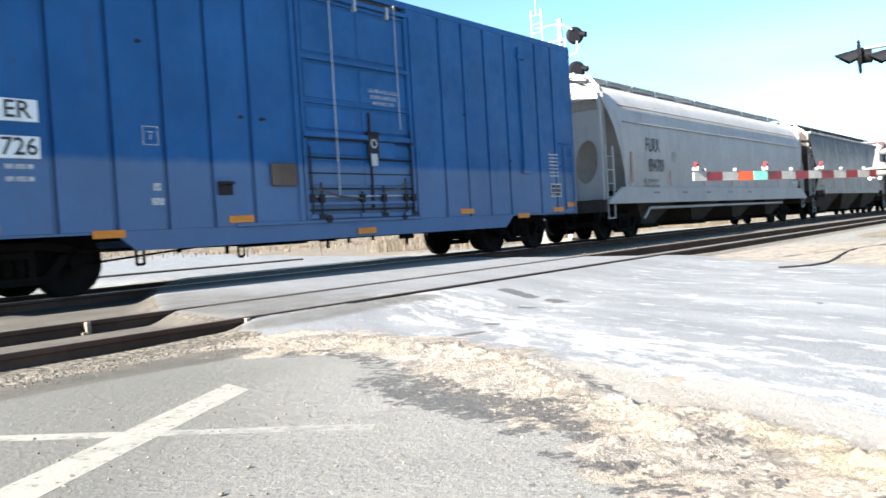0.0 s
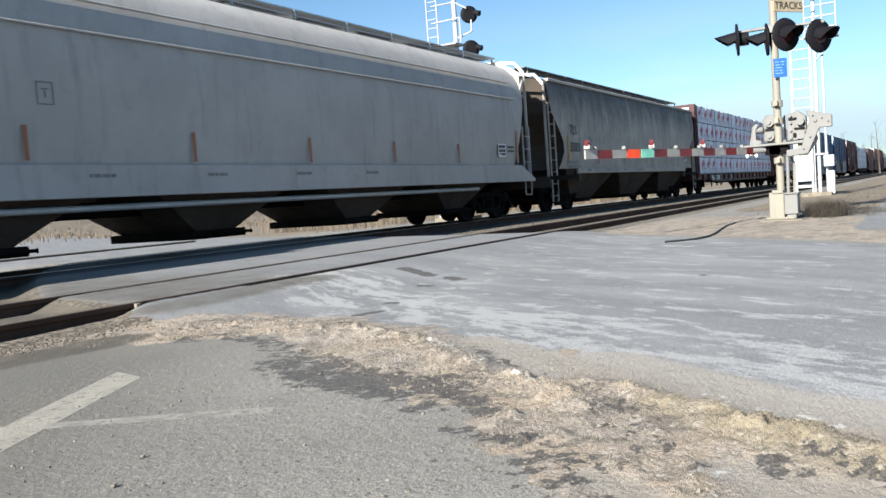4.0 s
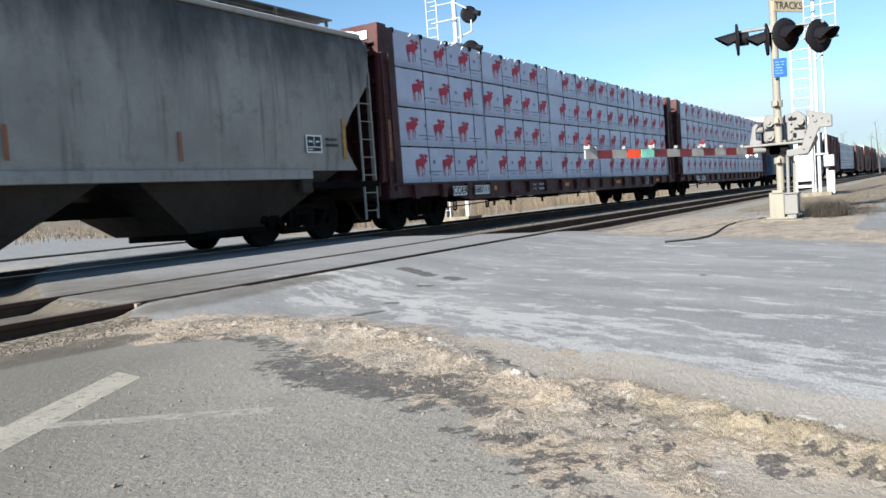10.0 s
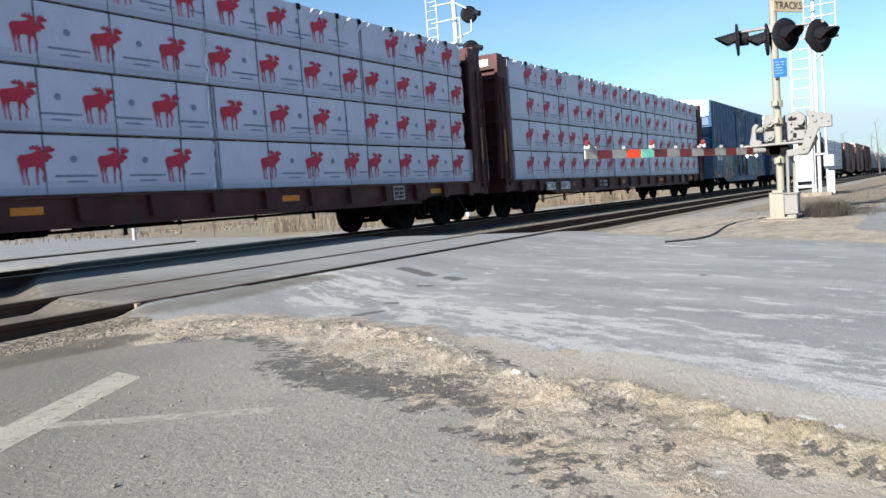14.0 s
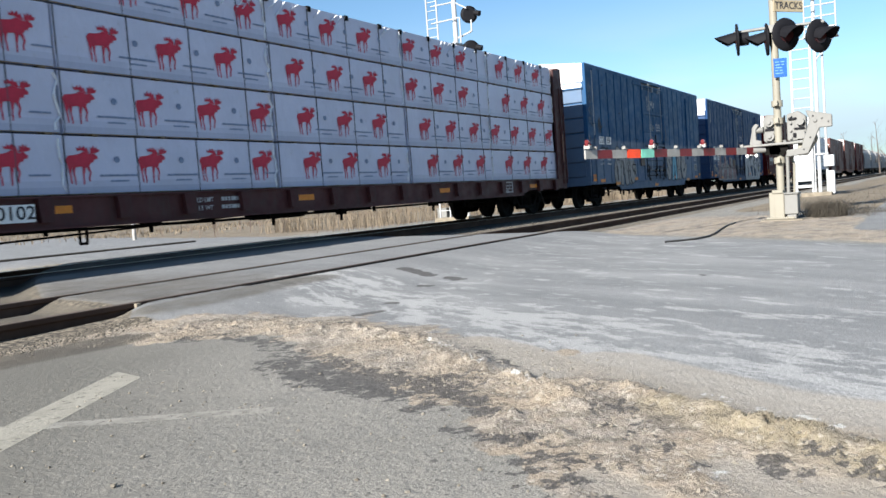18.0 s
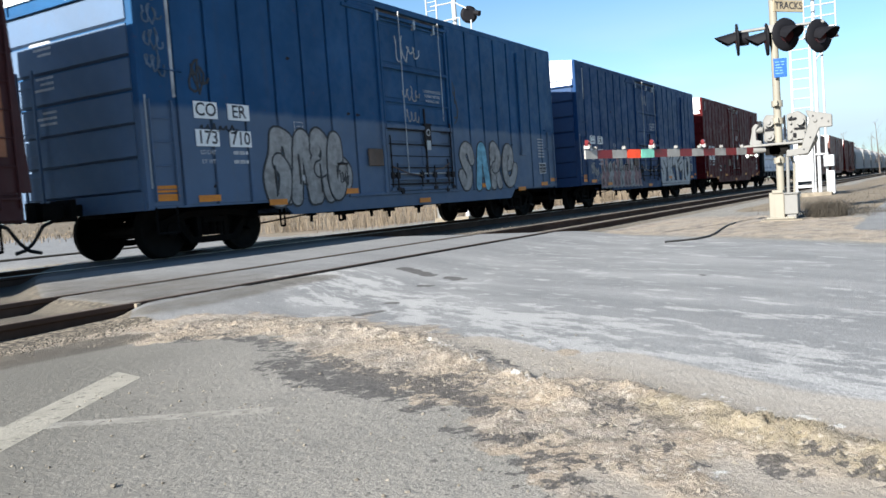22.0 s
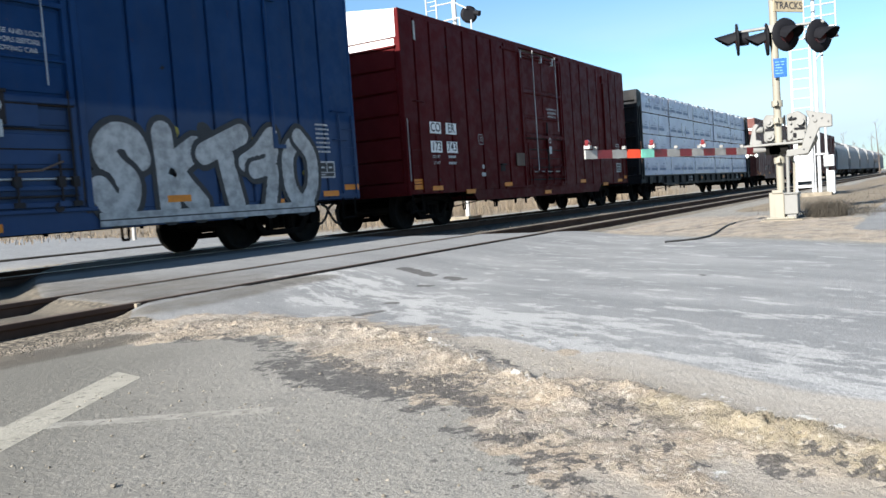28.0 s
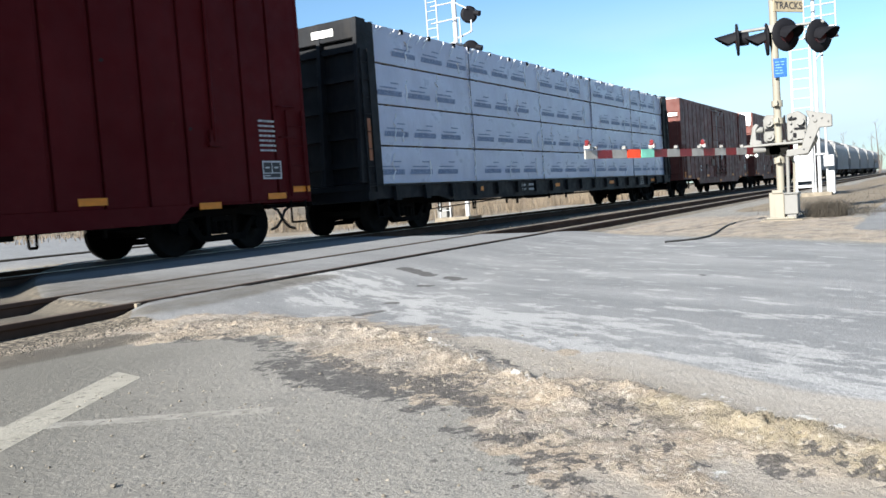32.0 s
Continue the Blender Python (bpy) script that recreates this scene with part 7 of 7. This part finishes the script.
# ---- ladder mast with cabinet, farther along ----
def ladder_mast():
    X, Y = 28.8, 3.2
    z0 = ground_z(X, Y)
    g = thing("signal_mast", "white railway signal mast with ladder and cabinet", "signal mast", (X, Y, z0))
    part("foot", Shape().box(-0.4, 0.4, -0.45, 0.45, -0.1, 0.12), "concrete", g, "concrete foot", bevel=0.02)
    part("pole", Shape().cyl((0, -0.08, 0.1), (0, -0.08, 7.6), 0.055, 14), "mast_white", g, "white round pole")
    part("pole", Shape().cyl((0.1, -0.30, 0.1), (0.1, -0.28, 4.6), 0.04, 10), "galv", g)
    lad = Shape()
    for y in (0.05, 0.62):
        lad.box(-0.12, -0.06, y - 0.03, y + 0.03, 0.0, 5.4)
    part("ladder_rail", lad, "mast_white", g, "white ladder")
    for z in np.arange(0.35, 5.3, 0.31):
        part("ladder_rung", Shape().cyl((-0.09, 0.05, z), (-0.09, 0.62, z), 0.018, 6), "mast_white", g)
    part("cabinet", Shape().box(-0.25, 0.35, 0.06, 0.62, 0.48, 2.42).box(-0.28, 0.38, 0.03, 0.65, 2.42, 2.48), "mast_white", g, "tall white equipment cabinet", bevel=0.015)
    for y in (0.1, 0.58):
        part("cabinet_leg", Shape().box(-0.22, -0.16, y - 0.03, y + 0.03, -0.1, 0.48), "mast_white", g)
    part("cabinet_brace", Shape().box(-0.24, -0.2, 0.1, 0.58, 0.28, 0.36), "mast_white", g)
    part("meter_box", Shape().box(-0.1, 0.12, -0.52, -0.22, 0.92, 1.28), "mast_white", g, "white meter box", bevel=0.01)
    part("meter_box", Shape().box(-0.1, 0.12, -0.52, -0.34, 0.05, 0.78), "mast_white", g, "white meter post", bevel=0.01)
    # platform with a cage at the top
    part("platform", Shape().box(-0.3, 0.5, -0.75, 0.2, 5.0, 5.05), "mast_white", g, "platform")
    cage = Shape()
    for y in (-0.75, -0.35, 0.15):
        cage.tube([(-0.3, y, 5.0), (-0.34, y, 5.9), (-0.3, y, 6.6)], 0.025)
    for z in (5.25, 5.6, 5.95, 6.3):
        cage.tube([(-0.32, -0.75, z), (-0.32, 0.15, z)], 0.022)
    cage.tube([(0, -0.1, 4.3), (-0.2, -0.72, 5.0)], 0.025)
    part("cage", cage, "mast_white", g, "white safety cage")
    for z in (2.55, 1.3):
        part("bracket", Shape().box(-0.1, 0.14, -0.36, 0.1, z, z + 0.05), "mast_white", g)


ladder_mast()


def far_signal():
    X, Y = 25.6, 14.75
    z0 = ground_z(X, Y)
    g = thing("railway_signal", "white lattice signal mast with two black heads", "railway signal", (X, Y, z0))
    Z = lambda v: v - z0
    part("pole", Shape().cyl((0.2, -0.35, 0), (0.2, -0.35, Z(7.75)), 0.085, 12), "mast_white", g, "white mast")
    part("foot", Shape().box(-0.4, 0.6, -0.7, 0.7, -0.2, 0.15), "concrete", g)
    lad = Shape()
    for y in (0.2, 0.62):
        lad.cyl((-0.1, y, 0), (-0.1, y, Z(8.2)), 0.03, 6)
    part("ladder_rail", lad, "mast_white", g)
    for z in np.arange(0.4, Z(8.0), 0.31):
        part("ladder_rung", Shape().cyl((-0.1, 0.2, z), (-0.1, 0.62, z), 0.015, 6), "mast_white", g)
    part("platform", Shape().box(-0.3, 0.4, -0.6, 0.2, Z(6.05), Z(6.1)), "mast_white", g)
    part("platform_rail", Shape().tube([(-0.2, 0.4, Z(6.9)), (0.1, -0.6, Z(7.0)), (0.1, -0.6, Z(6.1))], 0.025).tube([(-0.2, 0.4, Z(7.5)), (0.2, -0.35, Z(7.6)), (0.2, -0.85, Z(7.3))], 0.025).tube([(0.2, -0.35, Z(6.3)), (0.3, -0.95, Z(6.5)), (0.3, -0.95, Z(6.9))], 0.03), "mast_white", g)
    part("antenna", Shape().cyl((-0.1, 0.42, Z(8.0)), (-0.1, 0.42, Z(9.6)), 0.012, 6).cyl((-0.1, 0.42, Z(9.1)), (-0.1, 0.42, Z(9.4)), 0.035, 8), "mast_white", g, "thin antenna")
    for z in (7.1, 5.9):
        c = Vector((0.35, -0.85, Z(z)))
        f = Vector((-0.75, -0.65, 0))
        h = part("signal_head", Shape().lathe([(0.30, 0.0), (0.31, 0.02), (0.22, 0.05)], c, f, 22).cyl(tuple(c - f * 0.25), tuple(c), 0.2, 14), "lampblack", g, "round black signal head")
        part("signal_hood", Shape().cyl(tuple(c + Vector((0.06, -0.20, 0.04))), tuple(c + Vector((0.06, -0.40, -0.02))), 0.10, 12), "lampblack", h)


far_signal()


# ---- loose stones, weeds, brush, far woods ----
def pebbles(name, label, n, place, size, mat, seed):
    rnd = random.Random(seed)
    s = Shape()
    for _ in range(n):
        x, y = place(rnd)
        r = size[0] + (size[1] - size[0]) * rnd.random() ** 3
        z = ground_z(x, y)
        ax, ay, az = r * rnd.uniform(0.7, 1.3), r * rnd.uniform(0.7, 1.3), r * rnd.uniform(0.5, 0.9)
        t = rnd.uniform(0, 3.14)
        v = []
        for px, py, pz in ((1, 0, 0), (0.3, 0.95, 0.1), (-0.8, 0.6, -0.1), (-0.85, -0.5, 0.1), (0.2, -1, -0.05), (0.15, 0.1, 1), (-0.3, -0.2, 0.85), (0, 0, -1)):
            q = (px + rnd.uniform(-0.2, 0.2)) * ax, (py + rnd.uniform(-0.2, 0.2)) * ay
            v.append((x + q[0] * math.cos(t) - q[1] * math.sin(t), y + q[0] * math.sin(t) + q[1] * math.cos(t), z + az * 0.35 + pz * az))
        s.faces(v, [(0, 1, 5), (1, 2, 5), (2, 6, 5), (2, 3, 6), (3, 4, 6), (4, 0, 5), (4, 5, 6), (1, 0, 7), (2, 1, 7), (3, 2, 7), (4, 3, 7), (0, 4, 7)])
    thing(name, label, "stones", kind="stuff", shape=s, mat=mat)


def on_heap(rnd):
    y = rnd.uniform(-0.5, 4.4)
    a, b = float(lot_edge(np.array([y]))[0]), float(near_edge(np.array([y]))[0])
    return a + (b - a) * rnd.betavariate(1.3, 1.3) + rnd.gauss(0, 0.05), y


def on_lot(rnd):
    d, a = rnd.uniform(1.6, 4.2), radians(rnd.uniform(20, 66))
    return d * math.cos(a), d * math.sin(a)


pebbles("loose_grit", "pale loose grit and crumbs on the sand heap", 1500, on_heap, (0.002, 0.009), "stone", 3)
pebbles("scattered_pebbles", "small pebbles scattered on the asphalt", 420, on_lot, (0.0025, 0.009), "stone", 5)
pebbles("ballast_stones", "crushed stone beside the empty track", 3000, lambda r: (r.uniform(0.5, 3.75), min(5.06, r.gauss(4.80, 0.13))), (0.004, 0.012), "ballast", 7)
pebbles("ballast_stones", "crushed stone between the two tracks", 1500, lambda r: (14 + 40 * r.random() ** 1.6, r.uniform(7.4, 10.2)), (0.012, 0.03), "ballast", 9)
pebbles("scattered_pebbles", "small dark stones scattered on the asphalt", 260, on_lot, (0.002, 0.007), "ballast", 6)
rnd_p = random.Random(21)
for px, py, r in ((1.4, 1.95, 0.011), (1.62, 2.1, 0.010), (1.62, 1.2, 0.007), (1.75, 2.42, 0.006), (1.25, 1.5, 0.007), (2.05, 1.55, 0.006)):
    s = Shape()
    ring = [[((0.4, 0.95, 0.7)[k] * r * rnd_p.uniform(0.75, 1.25) * math.cos(i * 1.05), (0.4, 0.95, 0.7)[k] * r * rnd_p.uniform(0.6, 1.1) * math.sin(i * 1.05), (-0.5, 0.1, 0.6)[k] * r + rnd_p.uniform(-0.15, 0.15) * r) for i in range(6)] for k in range(3)]
    v = ring[0] + ring[1] + ring[2]
    s.faces(v, [(k * 6 + i, k * 6 + (i + 1) % 6, k * 6 + 6 + (i + 1) % 6, k * 6 + 6 + i) for k in range(2) for i in range(6)] + [tuple(range(5, -1, -1)), tuple(range(12, 18))])
    thing("pebble", "single pale pebble lying on the asphalt", "pebble", (px, py, ground_z(px, py) + r * 0.4), "single pebbles", shape=s, mat="stone")

# a dark rubber cable that snakes over the sand to the gate
cable = Shape().tube([(x, y, ground_z(x, y) + 0.012) for x, y in ((10.15, 2.89), (10.3, 2.72), (10.47, 2.6), (10.9, 2.53), (11.5, 2.57), (12.32, 2.69), (13.4, 2.82), (14.2, 2.85))], 0.013, 8)
thing("cable", "dark cable lying on the sandy verge", "cable", shape=cable, mat="rubber")


def blades(name, label, n, place, height, width, mat, seed, lean=0.3, category="grass"):
    rnd = random.Random(seed)
    v, f = [], []
    for _ in range(n):
        x, y = place(rnd)
        z = ground_z(x, y) - 0.02
        h = height * rnd.uniform(0.45, 1.15)
        a = rnd.uniform(0, 6.28)
        lx, ly = math.cos(a) * h * lean * rnd.random(), math.sin(a) * h * lean * rnd.random()
        b = rnd.uniform(0, 6.28)
        wx, wy = math.cos(b) * width, math.sin(b) * width
        o = len(v)
        v += [(x - wx, y - wy, z), (x + wx, y + wy, z), (x + lx * 0.4 + wx * 0.7, y + ly * 0.4 + wy * 0.7, z + h * 0.6), (x + lx * 0.4 - wx * 0.7, y + ly * 0.4 - wy * 0.7, z + h * 0.6), (x + lx, y + ly, z + h)]
        f += [(o, o + 1, o + 2, o + 3), (o + 3, o + 2, o + 4)]
    thing(name, label, category, kind="stuff", shape=Shape().faces(v, f), mat=mat)


blades("dead_weeds", "grey brown dead weeds at the foot of the mast", 2300, lambda r: (15.0 + r.gauss(0, 0.22), 1.54 + r.gauss(0, 0.15)), 0.30, 0.0028, "weed", 2, 1.5, "weeds")
blades("dead_weeds", "low dark dead weeds beside the mast", 500, lambda r: (15.6 + r.gauss(0, 0.4), 1.0 + r.gauss(0, 0.28)), 0.13, 0.0028, "weed", 18, 1.2, "weeds")
blades("dead_weeds", "grey brown dead weeds on the verge", 420, lambda r: (16.5 + 26 * r.random() ** 1.5, 0.9 + r.gauss(0, 0.9)), 0.13, 0.004, "weed", 12, 0.8, "weeds")
blades("dead_grass", "short dry grass in the clods of the heap", 520, lambda r: (2.41 + r.gauss(0, 0.06), 0.38 + r.gauss(0, 0.09)), 0.035, 0.0012, "straw", 15, 1.2)
clumps = random.Random(77)
CLUMPS = [(clumps.uniform(25, 66), clumps.uniform(17.5, 23.0), clumps.uniform(0.4, 1.6)) for _ in range(34)]


def reed_place(r):
    x, y, w = r.choice(CLUMPS)
    return x + r.gauss(0, w), y + r.gauss(0, 0.7)


blades("dry_reeds", "tall straw coloured reeds beyond the tracks", 5200, reed_place, 0.95, 0.009, "straw", 4, 0.45, "reeds")
blades("dry_grass", "short brown grass on the far bank", 7000, lambda r: (r.uniform(-5, 110), 50 + r.gauss(0, 7)), 0.3, 0.03, "straw", 6, 0.5)


def woods(name, label, n, place, h, seed, mat="bark", twigs=26):
    """Bare trees: thin trunks that fork into many fine limbs."""
    rnd = random.Random(seed)
    s = Shape()

    def limb(p, q, r0, r1):
        d = (q - p).normalized()
        u = d.orthogonal().normalized()
        w = d.cross(u)
        v = [p + (u * math.cos(a) + w * math.sin(a)) * r0 for a in (0, 2.09, 4.19)] + [q + (u * math.cos(a) + w * math.sin(a)) * r1 for a in (0, 2.09, 4.19)]
        s.faces(v, [(0, 1, 4, 3), (1, 2, 5, 4), (2, 0, 3, 5)])

    for _ in range(n):
        x, y = place(rnd)
        z = ground_z(x, y) - 0.2
        H = h * rnd.uniform(0.55, 1.15)
        p = Vector((x, y, z))
        top = p + Vector((rnd.gauss(0, 0.06) * H, rnd.gauss(0, 0.06) * H, H))
        limb(p, top, 0.016 * H, 0.003 * H)
        for k in range(twigs):
            u = rnd.uniform(0.2, 0.97)
            b = p.lerp(top, u)
            a = rnd.uniform(0, 6.28)
            l = H * rnd.uniform(0.12, 0.30) * (1.2 - u * 0.7)
            q = b + Vector((math.cos(a) * l * 0.6, math.sin(a) * l * 0.6, l * rnd.uniform(0.5, 1.0)))
            limb(b, q, 0.006 * H * (1.2 - u), 0.0018 * H)
            for _ in range(2):
                a2 = a + rnd.uniform(-1, 1)
                c = b.lerp(q, rnd.uniform(0.3, 0.9))
                limb(c, c + Vector((math.cos(a2) * l * 0.35, math.sin(a2) * l * 0.35, l * 0.4)), 0.003 * H * (1.2 - u), 0.001 * H)
    thing(name, label, "trees", kind="stuff", shape=s, mat=mat)


woods("far_woods", "bare grey winter trees along the horizon", 240, lambda r: (r.uniform(-30, 200), 66 + abs(r.gauss(0, 16))), 8.0, 3, twigs=14)
woods("far_woods", "bare grey winter trees beyond the track", 150, lambda r: (r.uniform(170, 420), r.uniform(-60, 70) if r.random() < 0.9 else 20), 9.0, 5, twigs=14)
woods("brush", "leafless brown brush beyond the tracks", 70, lambda r: (r.uniform(24, 70), 24 + abs(r.gauss(0, 6))), 1.8, 8, twigs=16)

# posts and boxes seen under the cars
for px, py, h, m, lab in ((20.6, 26.0, 0.75, "stripe_white", "short pale marker post beyond the tracks"),):
    thing("marker_post", lab, "post", (px, py, ground_z(px, py)), "marker posts", shape=Shape().cyl((0, 0, -0.1), (0, 0, h), 0.08, 10), mat=m)
px, py = 26.2, 15.6
box_ = thing("relay_box", "low pale steel relay box on short legs", "relay box", (px, py, ground_z(px, py)))
part("box_body", Shape().box(-0.22, 0.22, -0.2, 0.2, 0.15, 0.50).box(-0.25, 0.25, -0.23, 0.23, 0.50, 0.54), "silver", box_, bevel=0.015)
for sx in (-0.16, 0.16):
    part("box_leg", Shape().box(sx - 0.05, sx + 0.05, -0.16, 0.16, -0.1, 0.15), "concrete", box_)


# ---- what moves ----
def motions():
    """The train rolls by at a nearly even pace; every wheel turns with it."""
    for ob, s_mid in MOVERS:
        walk(ob, [(t, Matrix.Translation((s_mid - travelled(t), TRACK_Y, 0))) for t in np.arange(0, CLIP + 0.1, 2.0)])
    times = [i * 4 / FPS for i in range(int(CLIP * FPS / 4) + 1)]
    for w in SPINNERS:
        x, y, z = w.location
        walk(w, [(t, Matrix.Translation((x, y, z)) @ Matrix.Rotation(-(travelled(t) - travelled(0)) / WHEEL_R, 4, "Y")) for t in times])


motions()
